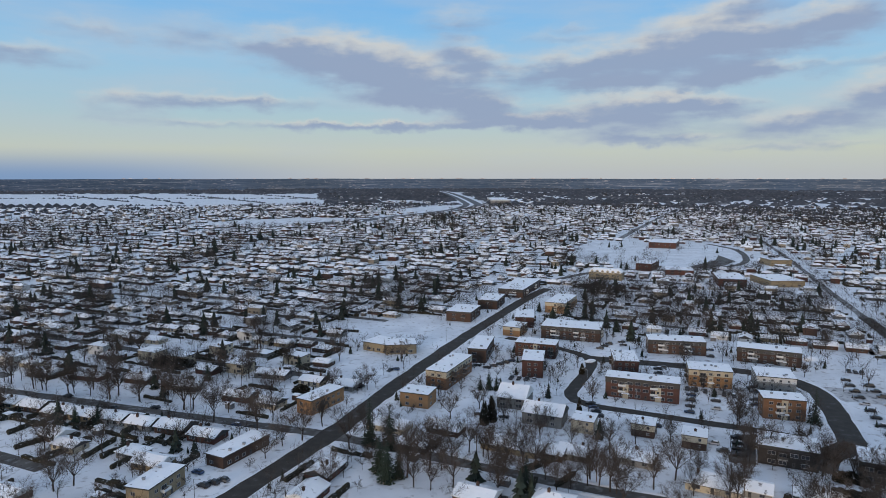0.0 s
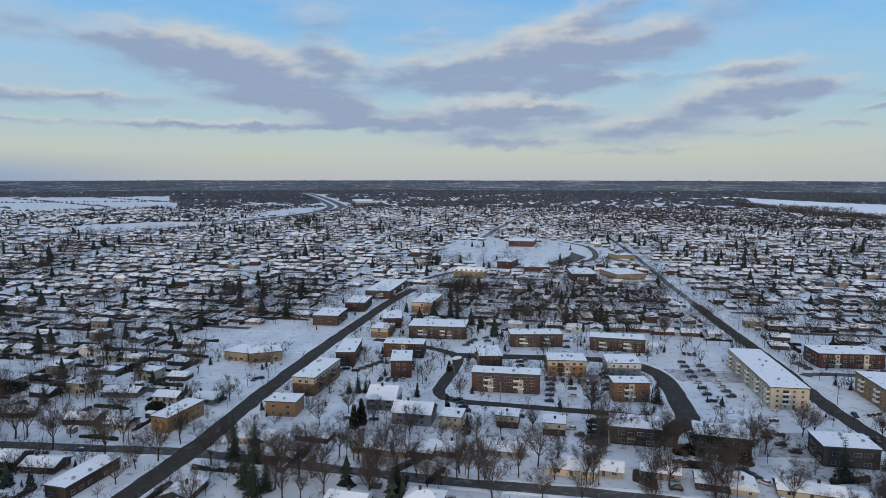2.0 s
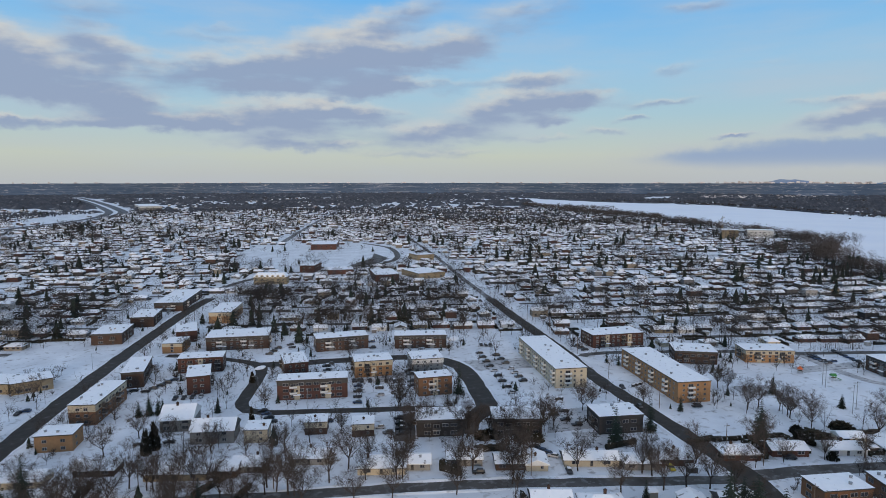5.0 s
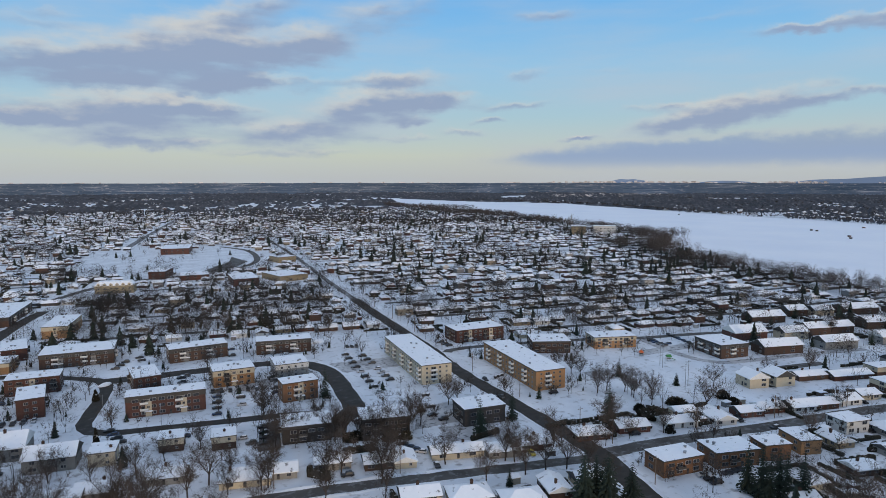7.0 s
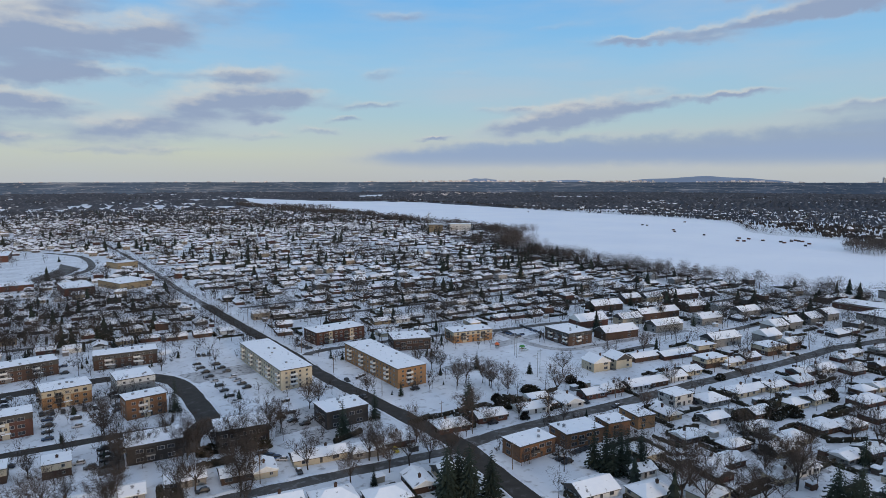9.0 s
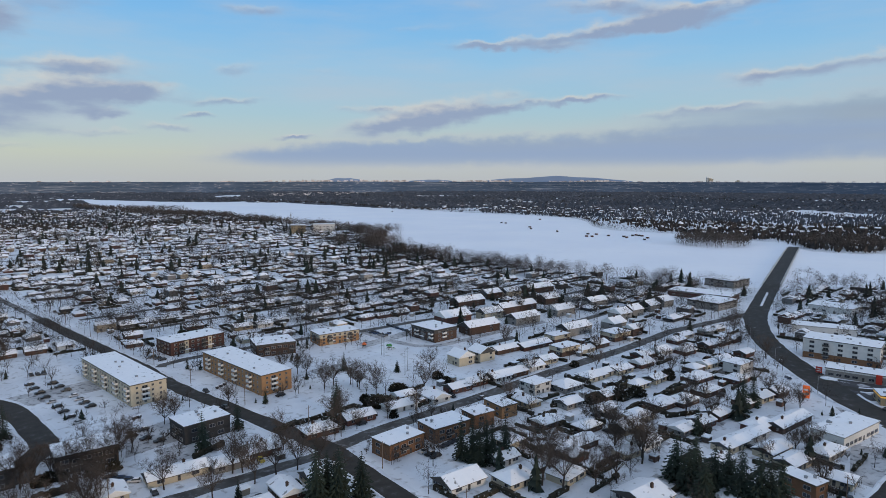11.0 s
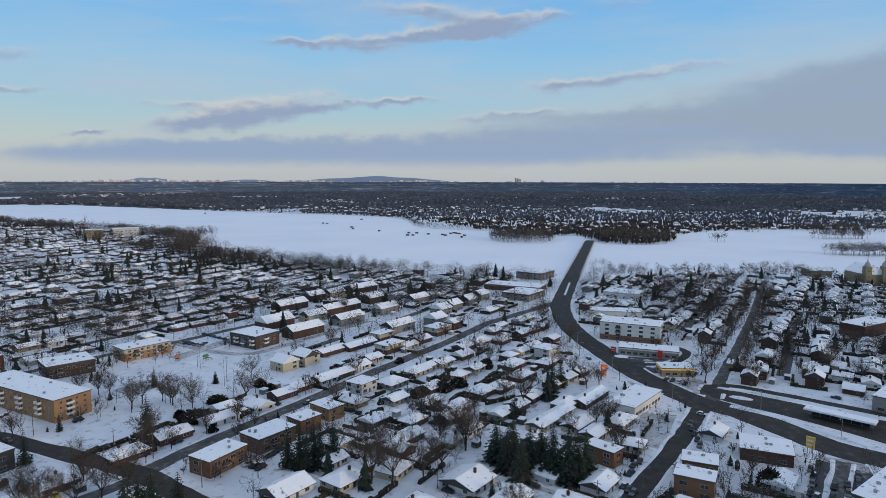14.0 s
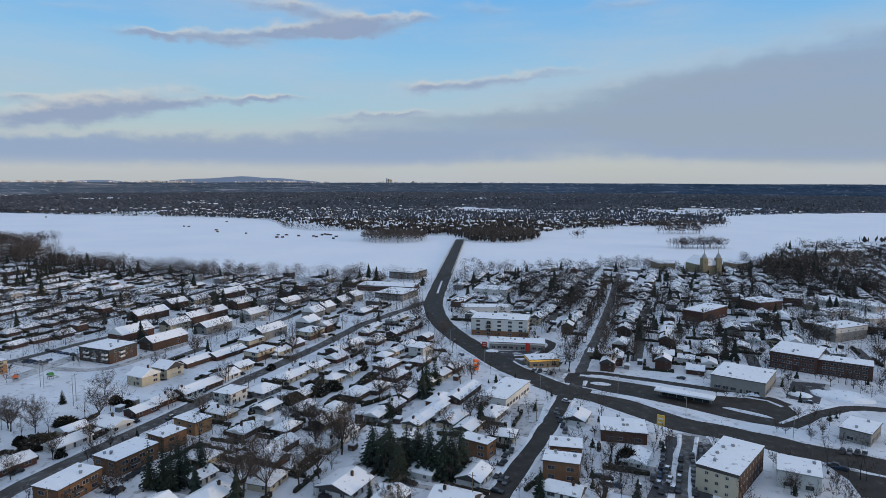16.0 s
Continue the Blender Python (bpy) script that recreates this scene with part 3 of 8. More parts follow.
def lot(x, y, w, d, ang, z=0.03):
    s = Shape()
    n = 6
    for i in range(n):
        for k in range(n):
            q = [((i + a) / n - 0.5, (k + b) / n - 0.5) for a, b in ((0, 0), (1, 0), (1, 1), (0, 1))]
            s.face([(p[0] * w, p[1] * d, 0) for p in q])
    ob = new("parking_lot", s.mesh("parking_lot", [LOT]))
    ob.matrix_basis = pose(x, y, z, 0, 0, ang)
    return tagged(ob, "ploughed parking lot with packed snow", kind="structure")


lot(196, 300, 20, 85, 72)
lot(138, 305, 30, 16, -20)
lot(285, 200, 20, 16, -20)
lot(175, 190, 22, 16, -25)
lot(330, -66, 40, 22, -75, 0.035)
lot(372, -60, 50, 24, -70, 0.036)
lot(312, -197, 26, 20, -125)
lot(236, -108, 34, 16, -15, 0.034)
lot(212, -78, 26, 14, -25, 0.034)
lot(365, 205, 60, 10, -14)



def apron(pts, mat, z, label):
    s = Shape()
    s.face([(x, y, z) for x, y in pts])
    return tagged(new("apron", s.mesh("apron", [mat])), label, kind="structure")


APRON = material("worn_asphalt_lot", (0.05, 0.05, 0.053), 0.75, (0.10, 0.10, 0.108), 0.15, 0.5, fine=(0.16, 0.56, 0.66, (0.5, 0.51, 0.54)), spec=0.1)
apron([(332, -83), (328, -97), (322, -107), (314, -120), (306, -131), (300, -142), (295, -157), (293, -170), (285, -174), (272, -172), (259, -164), (257, -157), (263, -146), (270, -137), (279, -128), (289, -117), (299, -105), (308, -91), (318, -81)], ASPHALT, 0.04, "dark asphalt yard of the bus terminal")
apron([(251, -103), (241, -118), (198, -98), (199, -76), (221, -89)], APRON, 0.037, "asphalt car park with patches of snow")
apron([(290, -44), (290, -60), (250, -47), (254, -39)], LOT, 0.038, "asphalt car park with patches of snow")
apron([(386, -32), (382, -77), (360, -81), (349, -52), (371, -38)], APRON, 0.039, "asphalt forecourt with patches of snow")
apron([(241, -151), (233, -161), (221, -175), (196, -156), (197, -148), (209, -152), (224, -152)], ASPHALT, 0.043, "wide dark asphalt junction")
apron([(266, 722), (300, 738), (338, 790), (341, 850), (318, 800), (250, 724)], STREET, 0.042, "dark car park beside the school field")
apron([(112.0, 254.0), (120.0, 253.0), (108.0, 226.0), (99.0, 228.0)], STREET, 0.043, "worn dark drive between apartment houses")
apron([(176.0, 226.0), (198.0, 222.0), (181.0, 201.0), (159.0, 206.0)], LOT, 0.044, "ploughed car park of an apartment house")
apron([(319, -197), (314, -212), (285, -190), (294, -179)], APRON, 0.041, "asphalt car park with patches of snow")


def snow_island(x, y, long, wide, ang):
    s = Shape()
    n = 14
    ring = [(math.cos(6.2832 * i / n) * long / 2, math.sin(6.2832 * i / n) * wide / 2) for i in range(n)]
    for i in range(n):
        p, q = ring[i], ring[(i + 1) % n]
        s.face([(*p, 0), (*q, 0), (q[0] * 0.8, q[1] * 0.7, 0.4), (p[0] * 0.8, p[1] * 0.7, 0.4)])
    s.face([(p[0] * 0.8, p[1] * 0.7, 0.4) for p in ring])
    ob = new("snow_island", s.mesh("snow_island", [SNOW]))
    ob.matrix_basis = pose(x, y, 0.1, 0, 0, ang)
    return tagged(ob, "snow covered traffic island in the bus yard", kind="structure")


snow_island(318, -95, 11, 5, -110)
snow_island(275, -150, 22, 3.6, -132)
snow_island(300, -158, 12, 2.6, -118)

# ---- windows and balconies shared by the buildings ----


def window_mesh(w, h):
    s = Shape()
    f = 0.10
    for x0, x1, z0, z1 in ((-w / 2, w / 2, 0, f), (-w / 2, w / 2, h - f, h), (-w / 2, -w / 2 + f, f, h - f), (w / 2 - f, w / 2, f, h - f), (-0.05, 0.05, f, h - f)):
        s.box(x0, x1, -0.10, 0.02, z0, z1, 0)
    s.face([(-w / 2 + f, -0.03, f), (w / 2 - f, -0.03, f), (w / 2 - f, -0.03, h - f), (-w / 2 + f, -0.03, h - f)], 1)
    return s.mesh("window", [FRAME, GLASS])


WIN_S, WIN_M, WIN_L = window_mesh(1.1, 1.1), window_mesh(1.7, 1.3), window_mesh(2.6, 1.5)
s = Shape()
s.box(-0.5, 0.5, -0.07, 0.02, 0, 2.05, 0)
s.face([(-0.28, -0.075, 1.2), (0.28, -0.075, 1.2), (0.28, -0.075, 1.85), (-0.28, -0.075, 1.85)], 1)
DOOR = s.mesh("door", [DARKTRIM, GLASS])
s = Shape()
s.box(-1.7, 1.7, -1.5, 0, -0.18, 0, 0, True)
BALCONY = s.mesh("balcony", [CONCRETE])
s = Shape()
for q in (((-1.7, 0), (-1.7, -1.5), (1.7, -1.5), (1.7, 0)),):
    inner = [(x * 0.97, min(0, y + 0.06)) for x, y in q]
    n = len(q)
    s.v = [(x, y, z) for z in (0.1, 1.0) for x, y in q] + [(x, y, z) for z in (0.1, 1.0) for x, y in inner]
    for i in range(n - 1):
        s.f += [(i, i + 1, n + i + 1, n + i), (2 * n + i + 1, 2 * n + i, 3 * n + i, 3 * n + i + 1), (n + i, n + i + 1, 3 * n + i + 1, 3 * n + i)]
    s.m = [0] * len(s.f)
RAILING = s.mesh("railing", [TRIM])
RAILING_DARK = s.mesh("railing", [DARKTRIM])
s = Shape()
s.box(-0.45, 0.45, -0.45, 0.45, 0, 0.75).box(-0.55, 0.55, -0.55, 0.55, 0.75, 0.85, 0, True)
VENT = s.mesh("roof_vent", [METAL])
s = Shape()
s.box(-0.45, 0.45, -0.35, 0.35, 0, 1.6).box(-0.55, 0.55, -0.45, 0.45, 1.6, 1.75, 0, True).box(-0.2, 0.2, -0.15, 0.15, 1.75, 2.1)
CHIMNEY = s.mesh("chimney", [BRICK_BROWN])

YARDS = []
TAKEN = []      # centres and radii of what stands

STYLES = {
    # style: wall, upper band, floors, window mesh, balconies, words
    "plex_tan": (BRICK_TAN, None, 2, WIN_M, 1, "two storey flat roofed apartment house of buff brick"),
    "plex_orange": (BRICK_GOLD, None, 2, WIN_M, 1, "two storey flat roofed apartment house of orange brick"),
    "plex_brick": (BRICK_ORANGE, None, 2, WIN_L, 1, "two storey duplex of orange brick with snowy flat roof"),
    "apt_cream": (BRICK_ORANGE, CREAM, 3, WIN_M, 1, "three storey apartment building with cream top storey"),
    "apt_brown": (BRICK_BROWN, DARKTRIM, 2, WIN_L, 1, "brown brick apartment building with dark roof edge"),
    "apt_brick": (BRICK_RED, None, 3, WIN_M, 1, "red brick apartment building with snowy flat roof"),
    "apt_dark": (BRICK_BROWN, DARKTRIM, 3, WIN_M, 1, "long dark brick apartment building with balconies"),
    "apt_tan": (BRICK_GOLD, CREAM, 3, WIN_M, 1, "brick apartment building with cream mansard top"),
    "apt_white": (GREY, WHITE, 3, WIN_S, 0, "white over grey apartment building"),
    "apt_orange": (BRICK_ORANGE, None, 3, WIN_M, 1, "three storey orange brick apartment building"),
    "apt_mans": (DARKWALL, SHINGLE, 2, WIN_L, 1, "dark shingled low apartment building with snowy roof"),
    "apt_big": (CREAM, None, 4, WIN_S, 1, "long four storey cream apartment block"),
    "apt_orange_big": (BRICK_GOLD, None, 4, WIN_S, 1, "long four storey orange brick apartment block"),
    "longbung": (BRICK_BROWN, None, 1, WIN_M, 0, "long low brick row house"),
    "shop": (WHITE, None, 1, WIN_L, 0, "low commercial building with snowy flat roof"),
    "shop_brick": (BRICK_RED, None, 1, WIN_L, 0, "low red brick commercial building"),
    "shop_tan": (CREAM, None, 2, WIN_L, 0, "cream commercial building with roof equipment"),
    "shop_two": (CREAM, DARKTRIM, 3, WIN_S, 0, "cream and dark brown office building with roof equipment"),
    "shop_hall": (GREY, None, 1, WIN_L, 0, "large plain hall with snowy roof"),
    "school": (BRICK_RED, None, 3, WIN_L, 0, "long red brick institutional building"),
    "resto": (BRICK_TAN, LIT_YELLOW, 1, WIN_L, 0, "small restaurant with yellow front"),
    "store": (GREY, TRIM, 1, WIN_L, 0, "low store with glass front and red sign"),
    "store_long": (BRICK_RED, GREY, 1, WIN_L, 0, "long low store with pale roof edge"),
    "condo_brick": (BRICK_ORANGE, WHITE, 4, WIN_L, 1, "white condominium with dark balconies over a brick ground floor"),
    "apt_band": (BRICK_RED, DARKTRIM, 3, WIN_L, 1, "red brick apartment building with dark top storey and pale balconies"),
    "apt_site": (BRICK_TAN, CONCRETE, 5, WIN_L, 1, "unfinished tan apartment block on a building site"),
    "condo": (WHITE, None, 3, WIN_L, 1, "white condominium building with balconies"),
    "office": (GREY, DARKTRIM, 2, WIN_L, 0, "modern office building with dark glass"),
    "low_tan": (BRICK_TAN, None, 1, WIN_L, 0, "low buff brick public building"),
    "low_brick": (BRICK_RED, None, 2, WIN_L, 0, "low red brick school building"),
}


def block(x, y, w, d, ang, h, style):
    """A flat roofed building: w along ang, d across."""
    wall, band, floors, win, balc, words = STYLES[style]
    rng = random.Random(int(x * 7 + y * 13))
    TAKEN.append((x, y, math.hypot(w, d) / 2 + 4))
    root = tagged(spot("apartment_building" if style.startswith(("apt", "plex", "condo")) else "building", x, y, ang), words, "building")
    s = Shape()
    top = h - (h / floors if band in (CREAM, WHITE) else 0.9) if band else h
    if style in ("condo_brick", "apt_band", "apt_dark"):
        top = 3.6 if style == "condo_brick" else h - 2.3
    s.box(-w / 2, w / 2, -d / 2, d / 2, -0.3, top)
    part("wall", s.mesh("wall", [wall]), root)
    if band:
        s = Shape()
        o = 0.12
        s.box(-w / 2 - o, w / 2 + o, -d / 2 - o, d / 2 + o, top, h, 0, True)
        part("upper_wall", s.mesh("upper_wall", [band]), root)
    s = Shape()
    e = 0.45
    s.box(-w / 2 - e, w / 2 + e, -d / 2 - e, d / 2 + e, h, h + 0.28, 0, True)
    part("roof_edge", s.mesh("roof_edge", [DARKTRIM if wall is not WHITE else CONCRETE]), root)
    s = Shape()
    e2 = e - 0.12
    nx, ny = max(2, int(w / 3)), max(2, int(d / 3))
    grid = {}
    for i in range(nx + 1):
        for k in range(ny + 1):
            edge = i in (0, nx) or k in (0, ny)
            grid[i, k] = len(s.v)
            s.v.append(((i / nx - 0.5) * (w + 2 * e2), (k / ny - 0.5) * (d + 2 * e2), h + 0.30 + (0.06 if edge else rng.uniform(0.1, 0.3))))
    for i in range(nx):
        for k in range(ny):
            s.f.append((grid[i, k], grid[i + 1, k], grid[i + 1, k + 1], grid[i, k + 1]))
            s.m.append(0)
    part("roof", s.mesh("roof", [ROOF_SNOW], True), root, label="flat roof under snow")
    for _ in range(max(2, min(4, int(w * d / 80)))):
        part("roof_vent", VENT, root, (rng.uniform(-0.38, 0.38) * w, rng.uniform(-0.38, 0.38) * d, h + 0.3), rng.uniform(0, 1))
    if style == "store":
        part("entrance_portal", Shape().box(w * 0.16, w * 0.24, -d / 2 - 0.5, -d / 2 + 0.02, 0, h + 0.35, 0, True).mesh("entrance_portal", [RED]), root, label="red entrance portal")
    if style == "shop_two":
        part("side_cladding", Shape().box(-w / 2 + 0.5, w / 2 + 0.06, -d / 2 - 0.06, -d / 2 + 0.01, 0, top).mesh("side_cladding", [BRICK_BROWN]), root, label="dark brown cladding")
    if style in ("apt_band", "apt_dark", "apt_brick", "apt_orange", "apt_tan") and w > 14:
        for p in ((-0.22, 0.22) if w > 26 else (0.0,)):
            bay = part("entrance_bay", Shape().box(p * w - 1.3, p * w + 1.3, -d / 2 - 0.22, -d / 2 + 0.01, 0, top - 0.3, 0, True).mesh("entrance_bay", [GREY if style == "apt_dark" else CREAM]), root, label="pale stairwell bay")
            part("canopy", Shape().box(p * w - 1.7, p * w + 1.7, -d / 2 - 1.5, -d / 2 - 0.2, 2.5, 2.8, 0, True).mesh("canopy", [ROOF_SNOW]), bay, label="entrance canopy under snow")
            for f in range(1, floors):
                part("window", WIN_S, bay, (p * w, -d / 2 - 0.24, f * (h - 0.6) / floors + 0.9))
    # windows and balconies on the sides
    cosA, sinA = math.cos(radians(ang)), math.sin(radians(ang))
    fl = (h - 0.6) / floors
    for sx, sy, length, off, rz in ((0, -1, w, d / 2, 0), (1, 0, d, w / 2, math.pi / 2), (0, 1, w, d / 2, math.pi), (-1, 0, d, w / 2, -math.pi / 2)):
        nx_, ny_ = sx * cosA - sy * sinA, sx * sinA + sy * cosA
        if nx_ * -x + ny_ * -y < 0:
            continue
        long_side = length > 14
        step = (3.6 if long_side else 3.3) * (2.0 if math.hypot(x, y) > 420 else 1)
        n = max(1, int((length - 1.5) / step))
        for f in range(floors):
            for i in range(n):
                p = (i - (n - 1) / 2) * step
                z = f * fl + 0.9
                lx, ly = (p, -off) if sx == 0 and sy == -1 else (off, p) if sx == 1 else (-p, off) if sy == 1 else (-off, -p)
                b = 0.13 if band and z > top - 0.4 else 0.0
                lx, ly = lx + sx * (b + 0.01), ly + sy * (b + 0.01)
                if balc and long_side and i % 4 == 1 and f > 0:
                    bal = part("balcony", BALCONY, root, (lx, ly, f * fl + 0.1), rz)
                    part("railing", RAILING if style in ("apt_big", "apt_orange_big", "apt_orange", "plex_tan", "apt_band", "apt_dark") else RAILING_DARK, bal)
                    part("window", WIN_L, root, (lx, ly, f * fl + 0.5), rz)
                elif f == 0 and i == n // 2 and long_side:
                    part("door", DOOR, root, (lx, ly, 0.1), rz)
                elif long_side or (i % 2 == 0) or floors > 2:
                    part("window", win, root, (lx, ly, z), rz)
    return root


HOUSE_STYLES = {
    # style: wall, roof kind, words
    "bung": ((CREAM, GREY, BRICK_TAN, WHITE, BRICK_BROWN), "gable", "bungalow with snow on its low gable roof"),
    "brick": ((BRICK_RED, BRICK_BROWN, BRICK_RED), "gable", "brick bungalow with snow covered roof"),
    "hip": ((BRICK_BROWN, BRICK_RED, CREAM, GREY), "hip", "bungalow with snow covered hip roof"),
    "white": ((WHITE, CREAM), "gable", "white bungalow with snow covered roof"),
    "two": ((WHITE, CREAM, GREY), "flat", "two storey pale house with flat snowy roof"),
    "twob": ((BRICK_BROWN,), "two_tone", "two storey house with pale upper floor over brick"),
    "twog": ((GREY, CREAM, BRICK_BROWN), "gable2", "two storey house with snow covered gable roof"),
    "twogb": ((BRICK_RED, BRICK_BROWN), "gable2", "two storey brick house with snow covered gable roof"),
    "greygable": ((GREY,), "gable2", "grey two storey apartment house with snowy gable roof"),
}


def roof_shape(kind, w, d, zw, rise, over, thick):
    """Snow slab: gable along x, or hip."""
    s = Shape()
    a, b = w / 2 + over, d / 2 + over
    drop = over * rise / (d / 2)
    z0 = zw - drop
    r = a if kind == "gable" else a - b * 0.9
    for z, t in ((z0, 0), (z0 + thick, 1)):
        s.v.extend(((-a, -b, z), (a, -b, z), (a, b, z), (-a, b, z), (-r, 0, zw + rise + (thick if t else 0)), (r, 0, zw + rise + (thick if t else 0))))
    s.f += [(6, 7, 11, 10), (8, 9, 10, 11), (7, 8, 11), (9, 6, 10), (0, 1, 7, 6), (1, 2, 8, 7), (2, 3, 9, 8), (3, 0, 6, 9), (4, 5, 1, 0), (5, 4, 3, 2), (1, 5, 2), (0, 3, 4)]
    if kind == "gable":
        s.f[2], s.f[3], s.f[5], s.f[7], s.f[10], s.f[11] = (2, 5, 11, 8), (3, 9, 10, 4), (1, 7, 11, 5), (0, 4, 10, 6), (1, 5, 2), (0, 3, 4)
    s.m = [0] * len(s.f)
    return s


def house(x, y, w, d, ang, z, style):
    walls, kind, words = HOUSE_STYLES[style]
    rng = random.Random(int(x * 11 + y * 17))
    TAKEN.append((x, y, math.hypot(w, d) / 2 + 2))
    YARDS.append((x, y))
    root = tagged(spot("house", x, y, ang), words, "house", "houses of the town")
    wall = rng.choice(walls)
    two = kind in ("flat", "two_tone", "gable2")
    zw = 5.2 if two else 2.6
    if kind in ("flat", "two_tone"):
        s = Shape()
        mid = 2.8
        s.box(-w / 2, w / 2, -d / 2, d / 2, -0.2, mid if kind == "two_tone" else zw)
        part("wall", s.mesh("wall", [wall]), root)
        if kind == "two_tone":
            s = Shape()
            s.box(-w / 2 - 0.08, w / 2 + 0.08, -d / 2 - 0.08, d / 2 + 0.08, mid, zw, 0, True)
            part("upper_wall", s.mesh("upper_wall", [CREAM]), root)
        s = Shape()
        s.box(-w / 2 - 0.4, w / 2 + 0.4, -d / 2 - 0.4, d / 2 + 0.4, zw, zw + 0.22, 0, True)
        part("roof_edge", s.mesh("roof_edge", [DARKTRIM]), root)
        s = Shape()
        s.box(-w / 2 - 0.3, w / 2 + 0.3, -d / 2 - 0.3, d / 2 + 0.3, zw + 0.22, zw + 0.45)
        part("roof", s.mesh("roof", [ROOF_SNOW]), root, label="roof under snow")
        ridge = zw
    else:
        rise = d * (0.26 if kind == "gable2" else rng.uniform(0.15, 0.21))
        form = "hip" if kind == "hip" else "gable"
        s = Shape()
        s.box(-w / 2, w / 2, -d / 2, d / 2, -0.2, zw)
        if form == "gable":
            for sx in (-1, 1):
                s.face([(sx * w / 2, -d / 2 * sx, zw), (sx * w / 2, d / 2 * sx, zw), (sx * w / 2, 0, zw + rise)])
        part("wall", s.mesh("wall", [wall]), root)
        part("roof_edge", roof_shape(form, w, d, zw + 0.02, rise, 0.55, 0.14).mesh("roof_edge", [rng.choice((SHINGLE, DARKTRIM, TRIM))]), root)
        part("roof", roof_shape(form, w, d, zw + 0.16, rise, 0.47, 0.20).mesh("roof", [ROOF_SNOW]), root, label="roof under snow")
        ridge = zw + rise
    if rng.random() < 0.7:
        part("chimney", CHIMNEY, root, (rng.uniform(-0.3, 0.3) * w, rng.uniform(-0.15, 0.15) * d, ridge - 0.5))
    cosA, sinA = math.cos(radians(ang)), math.sin(radians(ang))
    for sx, sy, length, off, rz in ((0, -1, w, d / 2, 0), (1, 0, d, w / 2, math.pi / 2), (0, 1, w, d / 2, math.pi), (-1, 0, d, w / 2, -math.pi / 2)):
        if (sx * cosA - sy * sinA) * -x + (sx * sinA + sy * cosA) * -y < 0:
            continue
        spots = (-0.3, 0.28) if length > 9.5 and math.hypot(x, y) < 340 else (0.22,)
        for f in range(2 if two else 1):
            for q in spots:
                p = q * length
                lx, ly = (p, -off) if sy == -1 else (off, p) if sx == 1 else (-p, off) if sy == 1 else (-off, -p)
                lx, ly = lx + sx * 0.09, ly + sy * 0.09
                part("window", rng.choice((WIN_M, WIN_L)) if length > 9.5 else WIN_S, root, (lx, ly, 1.0 + f * 2.6), rz)
        if length > 9.5 and sx == 0:
            part("door", DOOR, root, (0.0, sy * (off + 0.09), 0.3), rz)
    return root


block(-100.2, 198.4, 8.7, 17.6, -13.2, 6.5, "plex_tan")
block(-83.7, 229.8, 8.4, 23.8, -25.1, 4.2, "longbung")
block(-63.6, 281.1, 8.6, 22.3, -28.5, 6.5, "plex_orange")
block(-5.4, 321.7, 11.1, 33.4, -22.9, 9.0, "apt_cream")
block(-19.3, 286.0, 13.6, 11.0, -18.0, 6.5, "plex_orange")
block(12.4, 365.9, 10.3, 29.8, -11.6, 8.0, "apt_brown")
block(45.2, 369.2, 23.4, 12.4, -17.1, 8.0, "apt_brick")
block(39.3, 335.6, 10.8, 20.3, -9.3, 9.0, "apt_brick")
block(86.9, 298.1, 33.2, 10.6, -18.9, 9.5, "apt_band")
block(88.9, 339.9, 12.3, 21.3, -8.0, 8.0, "apt_brick")
block(128.8, 378.1, 32.2, 13.9, -10.0, 8.0, "apt_dark")
block(126.2, 319.0, 20.1, 14.2, -14.4, 8.5, "apt_tan")
block(155.7, 313.3, 17.3, 16.7, -16.0, 7.5, "apt_white")
block(141.0, 275.0, 16.8, 10.1, -12.9, 9.0, "apt_orange")
block(174.7, 358.5, 32.3, 13.1, -23.9, 8.0, "apt_dark")
block(121.2, 230.4, 19.4, 14.3, -23.5, 7.0, "apt_mans")
block(150.0, 216.1, 20.2, 14.1, -27.3, 7.0, "apt_mans")
block(188.5, 198.1, 19.1, 14.1, -19.7, 7.5, "apt_mans")
block(216.6, 279.5, 16.5, 67.0, -18.8, 10.0, "apt_big")
block(253.3, 232.5, 16.7, 61.5, -19.0, 10.0, "apt_orange_big")
block(286.6, 305.9, 34.7, 18.0, -15.5, 8.0, "apt_brick")
block(302.1, 254.9, 23.1, 19.0, -37.7, 7.0, "apt_brown")
block(339.7, 235.6, 27.4, 15.1, -30.6, 7.0, "apt_tan")
block(208.9, 116.3, 10.7, 17.3, -110.4, 6.0, "plex_brick")
block(230.6, 106.8, 11.8, 17.9, -117.6, 6.0, "plex_brick")
block(247.2, 98.3, 9.1, 10.6, -120.6, 6.0, "plex_brick")
block(263.3, 94.0, 12.9, 8.6, -120.8, 5.5, "plex_orange")
block(375.3, 181.1, 23.3, 19.4, -113.5, 8.0, "apt_dark")
block(298.2, -42.9, 12.8, 30.9, -120.7, 5.0, "shop")
block(236.1, -23.2, 12.5, 6.7, -125.4, 6.0, "plex_brick")
block(251.0, -84.9, 17.9, 15.1, -105.0, 4.5, "shop_brick")
block(231.0, -56.4, 11.8, 9.2, -104.4, 6.0, "plex_brick")
block(215.9, -51.5, 12.5, 8.6, -108.7, 7.0, "plex_brick")
block(211.3, -110.3, 30.5, 13.7, -42.7, 9.0, "shop_two")
block(208.4, -133.2, 13.2, 14.0, -120.3, 6.0, "shop")
block(312.7, -167.5, 25.3, 27.1, -129.2, 7.0, "shop_hall")
